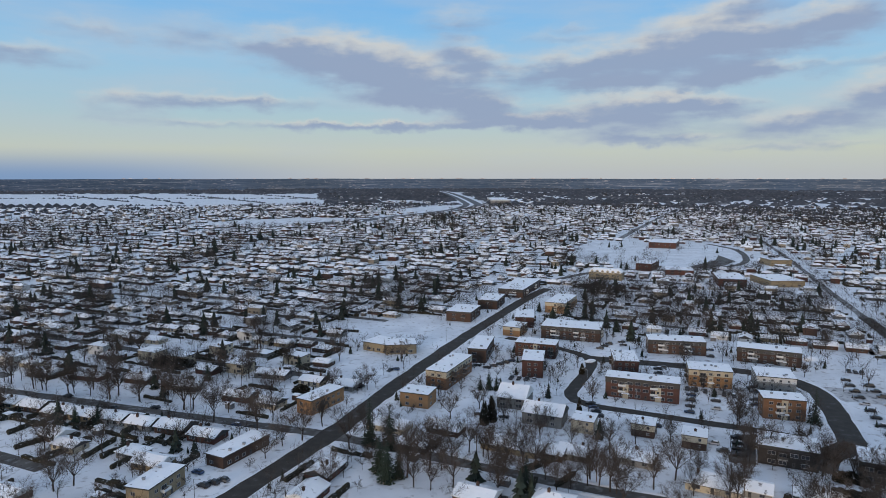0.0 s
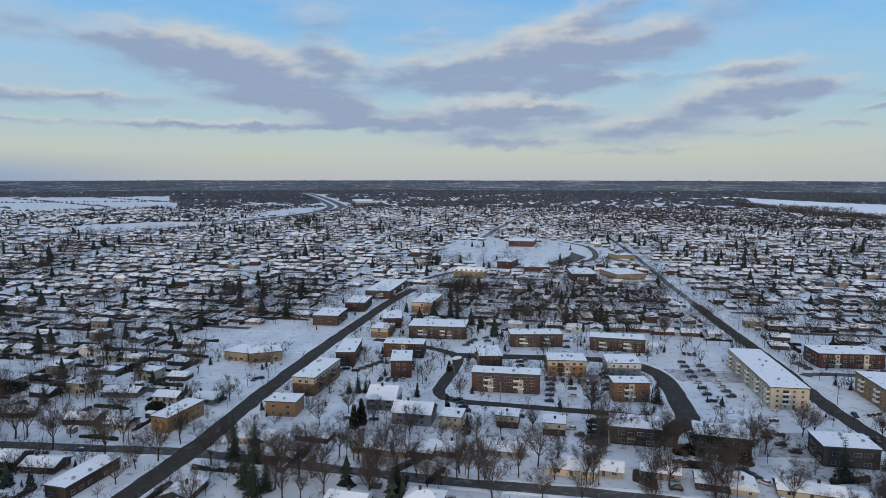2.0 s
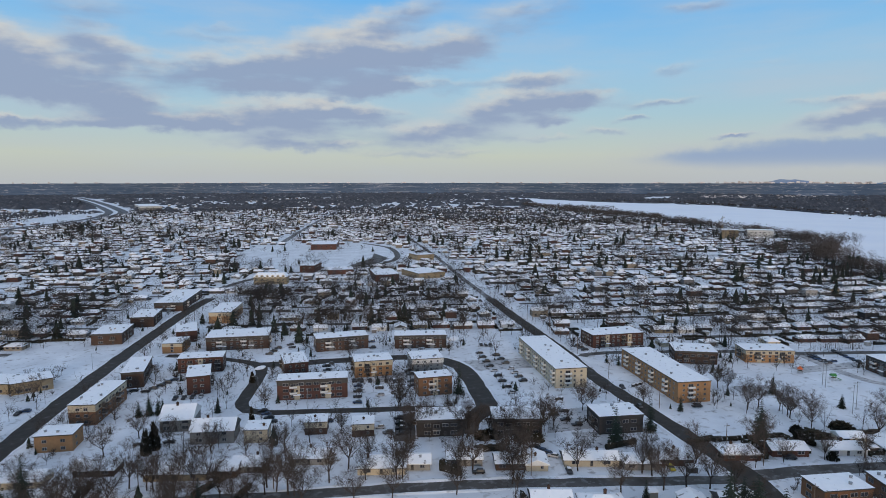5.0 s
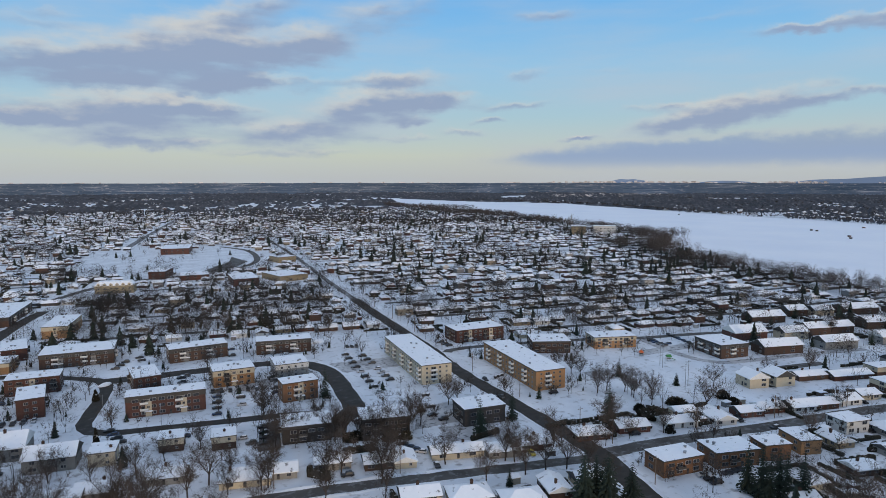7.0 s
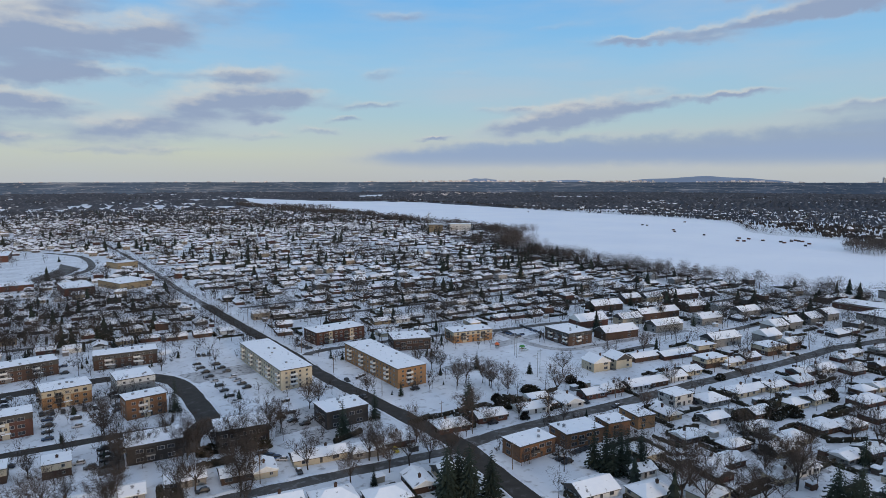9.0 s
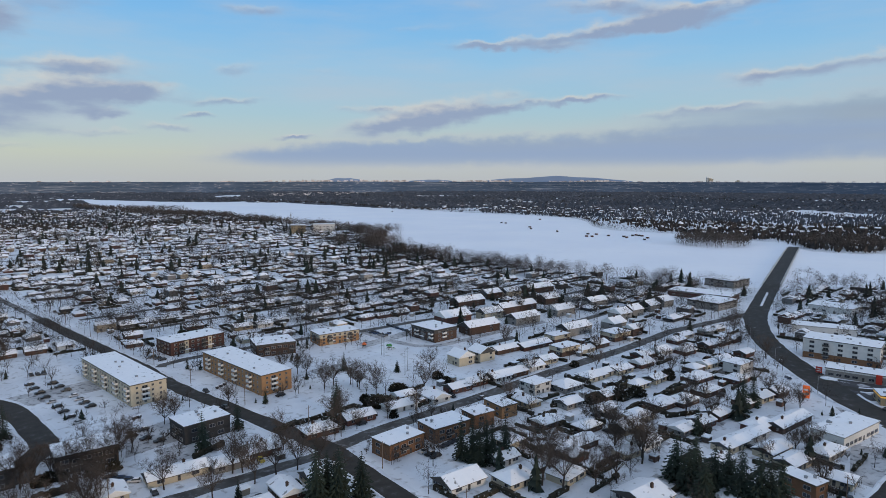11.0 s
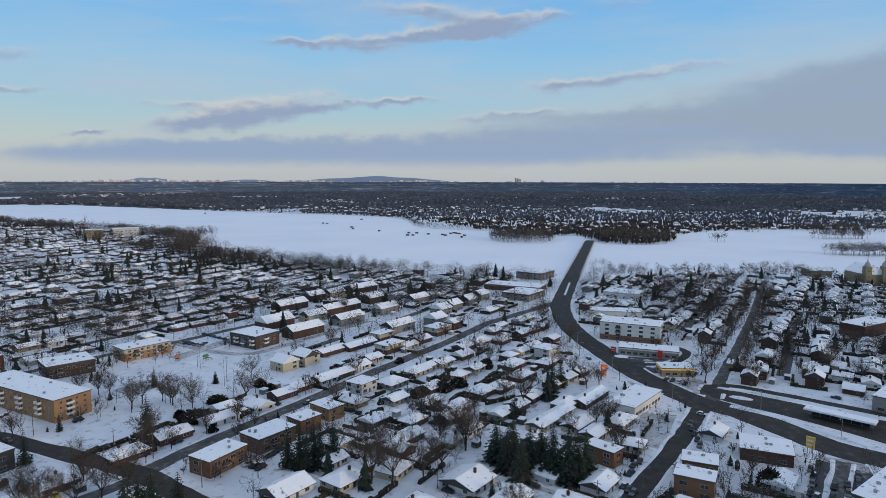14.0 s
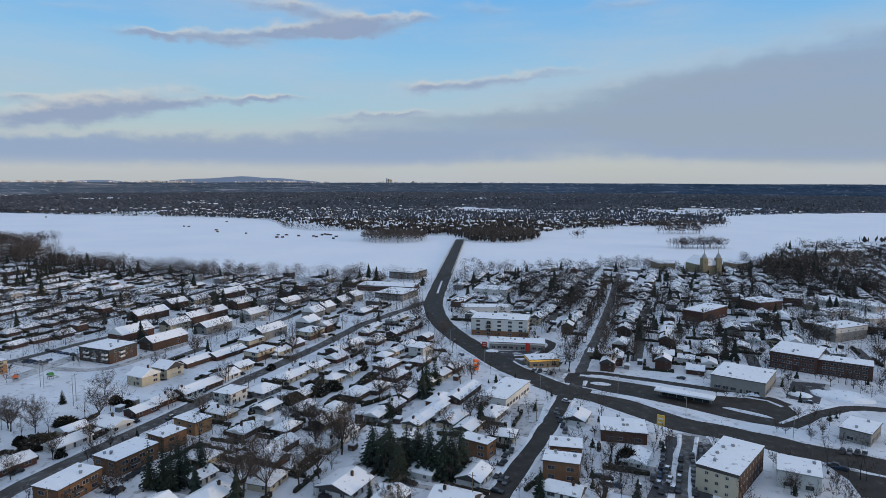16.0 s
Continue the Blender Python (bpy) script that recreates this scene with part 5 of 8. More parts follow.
for row in range(-34, 70):
    v0 = row * 32 + (1 if row % 2 else -1) * 1.5
    u = -1500.0
    while u < 2600:
        u += rng.uniform(12.6, 16.4)
        if (u + row // 2 * 37) % 230 < 14:
            continue
        p = U * u + V * (v0 + rng.uniform(-3.5, 3.5))
        x, y = p
        far = max(0.0, min(1.0, (math.hypot(x, y) - 420) / 300))
        x += far * 22 * noise.noise((u * 0.004, v0 * 0.004, 2.0))
        y += far * 26 * noise.noise((u * 0.005, v0 * 0.003, 8.0))
        r = math.hypot(x, y)
        if r < 205 or r > 2300 or not in_view(x, y, 6 if r > 300 else 3):
            continue
        if r > 1250 and rng.random() < (r - 1250) / 1400:
            continue
        far_side = x > 1000 and not (y > 600 + 0.6 * (x - 1000))
        if far_side:
            continue
        if rng.random() < 0.16 + 0.22 * max(0.0, noise.noise((x * 0.008, y * 0.008, 21.0))) or not open_land(x, y, 9.0) or (r < 700 and not free(x, y, 5.5)):
            continue
        w, d, ang = rng.uniform(9, 12.8), rng.uniform(7, 9), -22 + rng.uniform(-4, 4) + (90 if rng.random() < 0.22 else 0)
        if r < 470 and near_count < 205:
            near_count += 1
            house(x, y, w, d, ang, 4.5, rng.choice(("bung", "bung", "brick", "hip", "hip", "white", "twog" if x > 350 and y < 120 else "hip", "two" if y > 300 and x < 0 else "bung")))
        else:
            tall = rng.random() < (0.45 if (x > 380 and -50 < y < 160) or y < -60 else 0.12)
            plain_house(x, y, w, d, ang, 5.0 if tall else 2.5, d * rng.uniform(0.15, 0.26))
            FAR_YARDS.append((x, y))
# far shore suburbs
for i in range(1700):
    a, r = radians(rng.uniform(60, 131)), 1100 + 2700 * rng.random() ** 1.25
    x, y = r * math.sin(a), r * math.cos(a)
    if x < 1080 or inside(x, y, RIVER) or noise.noise((x * 0.0025, y * 0.0025, 3.0)) < -0.12:
        continue
    if not inside(x, y, [(1080, -1700), (1080, -100), (1300, 100), (1720, 400), (1980, 1150), (2250, 1800), (4000, 2600), (4000, -2500), (1900, -1700)]):
        continue
    plain_house(x, y, rng.uniform(9, 13), rng.uniform(7, 9), rng.choice((-22, 68)) + rng.uniform(-20, 20), rng.choice((3.5, 5.2)), rng.uniform(1.5, 2.8))
    FAR_YARDS.append((x, y))
# scattered suburbs further out
for i in range(1500):
    a, r = radians(rng.uniform(-36, 62)), 1500 + 2300 * rng.random() ** 1.4
    x, y = r * math.sin(a), r * math.cos(a)
    if inside(x, y, RIVER) or not open_land(x, y, 15) or noise.noise((x * 0.003, y * 0.003, 11.0)) < -0.1:
        continue
    plain_house(x, y, rng.uniform(9, 14), rng.uniform(7, 10), rng.choice((-22, 68)) + rng.uniform(-15, 15), rng.choice((3.2, 5.2)), rng.uniform(1.5, 2.6))
    if i % 2:
        FAR_YARDS.append((x, y))
# new suburb beyond the highway
for i in range(650):
    x, y = rng.uniform(-1750, -250), rng.uniform(1450, 2100)
    if not in_view(x, y, 4) or not open_land(x, y, 20) or y > 2050 + 0.25 * (x + 900):
        continue
    plain_house(x, y, rng.uniform(10, 14), rng.uniform(9, 11), rng.choice((-22, 68)), 5.4, rng.uniform(2.0, 3.2))
town = tagged(new("far_houses"), "many snow roofed houses in rows across the town", "houses", kind="stuff")
for nm, sh, mt in (("walls", far_walls, FAR_WALL), ("roofs", far_roofs, FAR_ROOF), ("windows", far_glass, GLASS)):
    sh.m = [0] * len(sh.f)
    tagged(part(nm, sh.mesh(nm, [mt]), town), kind="stuff")

# ---- residential streets, hedges, sheds and drives ----
s = Shape()
for row in range(-34, 70, 2):
    vc = row * 32 + 16
    prev = None
    for k in range(-75, 130):
        u = k * 20.0
        p = U * u + V * vc
        x, y = p
        far = max(0.0, min(1.0, (math.hypot(x, y) - 420) / 300))
        x += far * 22 * noise.noise((u * 0.004, vc * 0.004, 2.0))
        y += far * 26 * noise.noise((u * 0.005, vc * 0.003, 8.0))
        r = math.hypot(x, y)
        ok = 260 < r < 1500 and in_view(x, y, 6) and open_land(x, y, 14.0) and x < 1080 and free(x, y, -2.0)
        cur = ((x - V.x * 3.2, y - V.y * 3.2, 0.03), (x + V.x * 3.2, y + V.y * 3.2, 0.03)) if ok else None
        if prev and cur:
            s.face([prev[0], cur[0], cur[1], prev[1]])
        prev = cur
tagged(new("side_streets", s.mesh("side_streets", [STREET])), "narrow snowy residential streets", kind="structure")

rng = random.Random(31)
hedges, drives, sheds, shed_roofs, small_cars = Shape(), Shape(), Shape(), Shape(), Shape()


def turned_box(sh, x, y, w, d, z0, z1, ang, rough=0.0):
    c, n = math.cos(radians(ang)), math.sin(radians(ang))
    k = len(sh.v)
    b = Shape().box(-w / 2, w / 2, -d / 2, d / 2, z0, z1)
    for q in b.v:
        jx, jy, jz = rng.uniform(-rough, rough), rng.uniform(-rough, rough), rng.uniform(-rough, rough) if q[2] > z0 else 0
        sh.v.append((x + q[0] * c - q[1] * n + jx, y + q[0] * n + q[1] * c + jy, q[2] + jz))
    sh.f.extend(tuple(i + k for i in f) for f in b.f)
    sh.m.extend([0] * len(b.f))


for x, y in YARDS + [f for f in FAR_YARDS if math.hypot(*f) < 950]:
    ang = -22 + rng.uniform(-3, 3)
    if rng.random() < (0.85 if math.hypot(x, y) < 620 else 0.5):
        q = rng.choice((-1, 1)) * rng.uniform(8.2, 9.5)
        v = rng.uniform(-6, 6)
        px, py = x + U.x * q + V.x * v, y + U.y * q + V.y * v
        if open_land(px, py, 4) and free(px, py, -2.5):
            for k in range(-2, 3):
                turned_box(hedges, px + V.x * k * 3.2, py + V.y * k * 3.2, 1.3, 3.4, 0, rng.uniform(1.0, 2.0), ang, 0.3)
    if rng.random() < (0.8 if math.hypot(x, y) < 620 else 0.5):
        v = rng.choice((-1, 1)) * rng.uniform(11, 18)
        px, py = x + V.x * v, y + V.y * v
        if open_land(px, py, 4) and free(px, py, -2.5):
            for k in range(-2, 3):
                turned_box(hedges, px + U.x * k * 3.4, py + U.y * k * 3.4, 3.6, 1.2, 0, rng.uniform(0.9, 1.9), ang, 0.3)
    if rng.random() < 0.6:
        v, q = rng.choice((-1, 1)) * rng.uniform(9, 14), rng.uniform(-6, 6)
        px, py = x + V.x * v + U.x * q, y + V.y * v + U.y * q
        if open_land(px, py, 2) and free(px, py, -2.5):
            turned_box(sheds, px, py, 3.2, 2.6, 0, 2.3, ang)
            turned_box(shed_roofs, px, py, 3.7, 3.1, 2.3, 2.65, ang, 0.05)
    q = rng.choice((-1, 1)) * rng.uniform(7.6, 8.4)
    px, py = x + U.x * q, y + U.y * q
    if open_land(px, py, 2):
        turned_box(drives, px, py, 3.0, 13, 0, 0.035, ang)
        if rng.random() < 0.85 and free(px, py, -6.5):
            k = rng.uniform(-4, 4)
            turned_box(small_cars, px + V.x * k, py + V.y * k, 1.8, 4.4, 0.3, 0.95, ang)
            turned_box(small_cars, px + V.x * k, py + V.y * k, 1.6, 2.3, 0.95, 1.45, ang)
tagged(new("garden_hedges", hedges.mesh("garden_hedges", [HEDGE])), "dark cedar hedges dusted with snow between gardens", "hedges", kind="stuff")
tagged(new("driveways", drives.mesh("driveways", [LOT])), "partly cleared driveways beside the houses", "driveways", kind="stuff")
tagged(new("driveway_cars", small_cars.mesh("driveway_cars", [CAR_DARK])), "dark cars parked in the driveways", "cars", kind="stuff")
shed_root = tagged(new("garden_sheds"), "small garden sheds with snowy roofs", "sheds", kind="stuff")
tagged(part("walls", sheds.mesh("walls", [FAR_WALL]), shed_root), kind="stuff")
tagged(part("roofs", shed_roofs.mesh("roofs", [ROOF_SNOW]), shed_root), kind="stuff")

# ---- trees ----


def bare_tree_meshes(seed, h, spread):
    """Trunk, limbs, branches and twigs of a leafless tree that fills a rounded crown."""
    rng = random.Random(seed)
    trunk, crown = Shape(), Shape()

    def ribbon(a, b, w):
        d = (b - a).normalized()
        q = d.cross(Vector((rng.uniform(-1, 1), rng.uniform(-1, 1), rng.uniform(-1, 1)))).normalized() * w
        n = len(crown.v)
        crown.v.extend((tuple(a - q), tuple(a + q), tuple(b)))
        crown.f.append((n, n + 1, n + 2))
        crown.m.append(0)

    def sideways(d, az):
        q = d.orthogonal().normalized()
        return q * math.cos(az) + d.cross(q) * math.sin(az)

    fork = h * rng.uniform(0.18, 0.26)
    top = Vector((rng.uniform(-0.3, 0.3), rng.uniform(-0.3, 0.3), fork))
    trunk.rod((0, 0, -0.3), top, h * 0.02, h * 0.016, 7)
    limbs = 8
    for i in range(limbs):
        az = 2 * math.pi * (i + rng.uniform(-0.25, 0.25)) / limbs
        e = rng.uniform(0.25, 1.15) if i else 1.45
        tip = Vector((math.cos(az) * math.cos(e), math.sin(az) * math.cos(e), 0)) * h * 0.50 * spread + Vector((0, 0, fork + (h - fork) * (0.45 + 0.5 * math.sin(e))))
        base = Vector((0, 0, fork * rng.uniform(0.85, 1.0))).lerp(top, 0.8)
        mid = base.lerp(tip, 0.5) + Vector((rng.uniform(-1, 1), rng.uniform(-1, 1), rng.uniform(-0.2, 0.8))) * h * 0.035
        trunk.rod(base, mid, h * 0.0085, h * 0.005, 4)
        trunk.rod(mid, tip, h * 0.005, h * 0.0015, 4)
        for k in range(13):
            t = rng.uniform(0.15, 1.0)
            p = base.lerp(mid, t * 2) if t < 0.5 else mid.lerp(tip, t * 2 - 1)
            d = (tip - base).normalized()
            bd = (d * 0.8 + sideways(d, rng.uniform(0, 6.28)) * rng.uniform(0.5, 1.0) + Vector((0, 0, 0.25))).normalized()
            bl = h * rng.uniform(0.12, 0.24) * (1.25 - 0.5 * t)
            q = p + bd * bl
            ribbon(p, q, h * 0.0032)
            for m in range(8):
                s0 = p.lerp(q, rng.uniform(0.15, 1.0))
                td = (bd * 0.7 + sideways(bd, rng.uniform(0, 6.28)) * rng.uniform(0.5, 1.0) + Vector((0, 0, 0.15))).normalized()
                tl = h * rng.uniform(0.07, 0.14)
                s1 = s0 + td * tl
                ribbon(s0, s1, 0.034)
                for _ in range(3):
                    f0 = s0.lerp(s1, rng.uniform(0.2, 0.9))
                    ribbon(f0, f0 + (td * 0.6 + sideways(td, rng.uniform(0, 6.28))).normalized() * tl * rng.uniform(0.4, 0.9), 0.022)
    return trunk.mesh("trunk", [BARK]), crown.mesh("crown", [TWIG])


def conifer_meshes(seed, h, base):
    rng = random.Random(seed)
    trunk, crown = Shape(), Shape()
    trunk.rod((0, 0, -0.2), (0, 0, h * 0.9), h * 0.016, 0.03, 6)
    z = h * 0.07
    while z < h * 0.98:
        k = 1 - z / h
        reach = base * (k ** 0.8) * rng.uniform(0.85, 1.1) + 0.15
        n = max(5, int(13 * k + 5))
        for i in range(n):
            az = 2 * math.pi * (i + rng.random()) / n
            rr = reach * rng.uniform(0.65, 1.12)
            tip = Vector((math.cos(az) * rr, math.sin(az) * rr, z - rr * rng.uniform(0.1, 0.4)))
            root = Vector((0, 0, z + 0.15))
            side = Vector((-math.sin(az), math.cos(az), 0))
            for q in range(3):
                t0, t1 = q / 3 * 0.9, (q + 1) / 3
                a, b = root.lerp(tip, t0), root.lerp(tip, t1)
                wd = rr * (0.28 - 0.06 * q) * rng.uniform(0.7, 1.2)
                m = len(crown.v)
                drop = Vector((0, 0, -0.12 * rr * rng.uniform(0.4, 1.4)))
                crown.v.extend((tuple(a), tuple(a.lerp(b, 0.6) + side * wd + drop), tuple(b), tuple(a.lerp(b, 0.6) - side * wd + drop)))
                crown.f.extend(((m, m + 1, m + 2), (m, m + 2, m + 3)))
                crown.m.extend((0, 0))
        z += h * rng.uniform(0.042, 0.06)
    return trunk.mesh("trunk", [BARK]), crown.mesh("crown", [NEEDLE])


BARE = [bare_tree_meshes(20 + i, 12.5, 0.85 + 0.15 * (i % 3)) for i in range(8)]
CONIFER = [conifer_meshes(50 + i, 12.0, (2.6, 3.1, 2.2, 3.6)[i]) for i in range(4)]


def tree(x, y, kind, h):
    rng = random.Random(int(x * 31 + y * 7))
    if kind == "bare":
        tr, cr = rng.choice(BARE)
        size, label, nm = h / 12.5, "bare leafless deciduous tree standing in snow", "bare_tree"
    else:
        tr, cr = CONIFER[3] if kind == "pine" else rng.choice(CONIFER[:3])
        size, label, nm = h / 12.0, "dark green spruce with a little snow", "spruce_tree"
    root = tagged(spot(nm, x, y, rng.uniform(0, 360)), label, "tree")
    root.scale = (size * rng.uniform(0.9, 1.1), size * rng.uniform(0.9, 1.1), size)
    part("trunk", tr, root)
    part("crown", cr, root)
    return root


tree(-227.3, 308.0, "bare", 16.9)
tree(-211.2, 301.5, "bare", 16.9)
tree(-205.9, 300.0, "bare", 15.6)
tree(-187.9, 292.3, "bare", 18.2)
tree(-180.9, 300.7, "bare", 15.6)
tree(-165.5, 288.2, "bare", 18.2)
tree(-164.0, 293.0, "bare", 16.9)
tree(-149.1, 284.1, "bare", 15.6)
tree(-147.4, 301.6, "bare", 16.9)
tree(-124.2, 274.0, "bare", 18.2)
tree(-105.6, 261.2, "bare", 18.2)
tree(-83.1, 249.7, "bare", 18.2)
tree(-69.2, 237.4, "bare", 11.7)
tree(-72.5, 226.3, "bare", 10.4)
tree(-135.8, 199.6, "bare", 15.6)
tree(-131.5, 203.7, "bare", 14.3)
tree(-35.0, 238.4, "spruce", 21.8)
tree(-27.0, 236.0, "spruce", 18.1)
tree(-2.9, 224.4, "bare", 15.6)
tree(-11.0, 219.7, "bare", 18.2)
tree(-18.5, 212.9, "bare", 16.9)
tree(3.5, 234.3, "bare", 15.6)
tree(16.4, 218.2, "bare", 16.9)
tree(23.0, 225.2, "bare", 15.6)
tree(29.6, 212.2, "bare", 11.7)
tree(21.8, 202.1, "spruce", 14.1)
tree(-33.5, 352.9, "bare", 11.7)
tree(-68.8, 352.0, "bare", 13.0)
tree(-45.8, 304.4, "bare", 11.7)
tree(9.9, 305.9, "spruce", 8)
tree(14.1, 306.0, "spruce", 11.6)
tree(50.3, 204.8, "bare", 19.5)
tree(43.5, 208.5, "bare", 13.0)
tree(74.7, 213.4, "bare", 15.6)
tree(117.8, 263.1, "bare", 15.6)
tree(113.4, 241.7, "bare", 14.3)
tree(104.5, 269.6, "spruce", 5)
tree(150.7, 266.0, "spruce", 16.8)
tree(127.1, 217.4, "bare", 16.9)
tree(129.3, 235.8, "bare", 13.0)
tree(121.0, 175.8, "bare", 15.6)
tree(164.0, 208.6, "bare", 13.0)
tree(189.6, 220.0, "bare", 11.7)
tree(194.7, 219.8, "bare", 11.7)
tree(176.5, 184.6, "spruce", 16.8)
tree(198.6, 187.5, "spruce", 15.4)
tree(228.5, 198.2, "spruce", 8)
tree(217.8, 210.8, "bare", 11.7)
tree(253.2, 273.8, "spruce", 8)
tree(255.0, 266.1, "spruce", 8)
tree(228.2, 157.9, "spruce", 19.3)
tree(287.3, 193.4, "spruce", 11.6)
tree(297.4, 165.6, "spruce", 7)
tree(262.3, 158.2, "bare", 11.7)
tree(263.1, 184.0, "bare", 14.3)
tree(256.7, 184.7, "bare", 11.7)
tree(268.8, 177.4, "bare", 13.0)
tree(264.1, 169.2, "bare", 13.0)
tree(271.9, 223.2, "bare", 11.7)
tree(271.1, 212.5, "bare", 11.7)
tree(270.0, 205.7, "bare", 11.7)
tree(168.2, 157.2, "bare", 14.3)
tree(172.1, 145.3, "bare", 15.6)
tree(178.7, 141.2, "bare", 14.3)
tree(206.8, 144.3, "bare", 9.1)
tree(234.4, 120.7, "bare", 7.8)
tree(243.8, 119.0, "bare", 9.1)
tree(162.3, 121.0, "pine", 19.7)
tree(167.2, 115.3, "pine", 19.7)
tree(167.9, 120.4, "pine", 16.6)
tree(172.0, 109.6, "pine", 16.6)
tree(213.5, 79.1, "spruce", 19.3)
tree(218.9, 76.1, "spruce", 19.3)
tree(210.3, 82.9, "spruce", 18.1)
tree(241.5, 39.7, "bare", 15.6)
tree(242.1, 29.7, "bare", 15.6)
tree(226.9, 77.0, "bare", 11.7)
tree(211.9, 91.0, "spruce", 18.1)
tree(211.7, 86.2, "spruce", 19.3)
tree(215.7, 82.3, "spruce", 18.1)
tree(274.2, 12.0, "spruce", 14.1)
tree(288.3, 8.6, "bare", 16.9)
tree(236.7, 28.8, "bare", 18.2)
tree(245.0, 39.7, "bare", 14.3)
tree(210.1, 40.1, "bare", 15.6)
tree(204.8, 57.7, "bare", 20.8)
tree(204.6, 50.3, "bare", 19.5)
tree(212.7, 57.0, "bare", 16.9)
tree(201.4, 15.5, "spruce", 8)
tree(228.9, 16.4, "pine", 18.1)
tree(231.1, 10.2, "pine", 18.1)
tree(221.8, 11.8, "pine", 18.1)
tree(221.5, 3.7, "pine", 19.7)
tree(219.0, -4.4, "pine", 21.2)
tree(216.7, -9.4, "pine", 21.2)
tree(216.6, -12.4, "pine", 19.7)
tree(223.1, -15.9, "pine", 18.1)
tree(230.8, -0.4, "pine", 16.6)
tree(215.1, 6.6, "pine", 16.6)
tree(312.0, -4.9, "spruce", 19.3)
tree(320.8, -9.4, "spruce", 16.8)
tree(201.3, -40.8, "spruce", 11.6)
tree(242.6, -29.5, "bare", 11.7)
tree(340.0, -16.1, "bare", 11.7)
tree(320.3, -22.5, "bare", 13.0)
tree(324.8, -28.8, "bare", 11.7)
tree(274.8, 29.4, "bare", 11.7)
tree(297.3, 166.1, "spruce", 7)
tree(272.8, 164.8, "bare", 11.7)
tree(266.8, 171.8, "bare", 13.0)
tree(308.7, 152.0, "bare", 11.7)
tree(342.3, -107.4, "bare", 13.0)
tree(358.4, -125.7, "bare", 13.0)
tree(346.8, -134.7, "bare", 11.7)
tree(397.8, -95.0, "bare", 13.0)
tree(357.1, -165.3, "bare", 11.7)
tree(240.6, 67.3, "spruce", 7)
tree(236.0, 136.5, "bare", 10.4)
tree(251.0, 130.5, "bare", 10.4)
tree(231.4, 87.6, "bare", 10.4)
tree(199.8, -125.6, "bare", 8)
tree(203.1, -143.4, "bare", 6)
tree(266.5, -175.5, "bare", 6)
tree(264.8, -167.3, "bare", 6)
tree(264.3, -181.3, "spruce", 5)
tree(266.8, -186.0, "spruce", 5)
tree(248.0, -167.4, "bare", 6)
tree(243.6, -159.9, "bare", 5)
tree(250.8, -153.5, "bare", 5)
tree(252.7, -151.0, "bare", 5)
tree(132.2, 224.0, "bare", 10)
tree(121.5, 273.3, "bare", 11)
tree(136.2, 215.3, "bare", 12)
tree(147.3, 203.1, "spruce", 8)
tree(198.3, 231.0, "bare", 9)
tree(123.8, 348.7, "bare", 11)
tree(143.8, 444.0, "bare", 12)
tree(162.2, 455.8, "bare", 12)
tree(175.9, 452.2, "bare", 11)
tree(119.1, 244.8, "spruce", 8)
tree(104.6, 271.2, "spruce", 5)
tree(-25.1, 209.8, "spruce", 16)
tree(-21.3, 212.5, "spruce", 13)
tree(-28.5, 216.5, "spruce", 15)
tree(-15.7, 206.1, "bare", 13)
tree(-9.8, 203.9, "bare", 12)
tree(-2.3, 206.4, "bare", 14)
tree(13.2, 209.3, "bare", 12)
tree(21.2, 205.5, "bare", 13)
tree(37.2, 205.2, "bare", 12)
tree(47.4, 208.6, "bare", 13)
tree(20.7, 360.2, "bare", 9)
tree(61.8, 289.7, "bare", 10)
tree(0.3, 307.4, "bare", 11)
tree(8.8, 279.8, "bare", 11)
tree(106.0, 227.0, "bare", 15)
tree(116.0, 231.0, "bare", 13)
tree(143.0, 209.0, "bare", 16)
tree(154.0, 204.0, "bare", 15)
tree(114.0, 191.0, "bare", 15)
tree(127.0, 184.0, "bare", 16)
tree(87.0, 198.0, "bare", 16)
tree(52.0, 203.0, "bare", 13)
tree(18.7, 264.0, "bare", 12)
tree(32.5, 251.1, "bare", 12)
tree(43.6, 240.2, "bare", 11)
tree(57.6, 238.5, "bare", 12)
tree(-4.0, 267.3, "bare", 12)
tree(41.0, 411.5, "bare", 10)
tree(93.2, 314.6, "bare", 8)
tree(83.2, 245.0, "bare", 11)
tree(14.3, 306.6, "spruce", 9)
tree(17.9, 305.6, "spruce", 8)

def tree_row(road_index, side, first, last, step, low, high):
    """Street trees along a stretch of road, given by distance along it."""
    pts, width = ROADS[road_index]
    rng = random.Random(road_index * 3 + side)
    walked, due = 0.0, first
    line = curve_points(pts, 2.0)
    for (ax, ay), (bx, by) in zip(line, line[1:]):
        d = math.hypot(bx - ax, by - ay)
        walked += d
        if walked > due and walked < last:
            due += step * rng.uniform(0.6, 1.5)
            k = side * (width / 2 + rng.uniform(2.5, 5.5))
            x, y = ax - (by - ay) / d * k, ay + (bx - ax) / d * k
            if free(x, y, -4.0) and in_view(x, y, 2) and all(off_line(x, y, p) > w / 2 + 1.5 for p, w in ROADS):
                tree(x, y, "bare", rng.uniform(low, high))


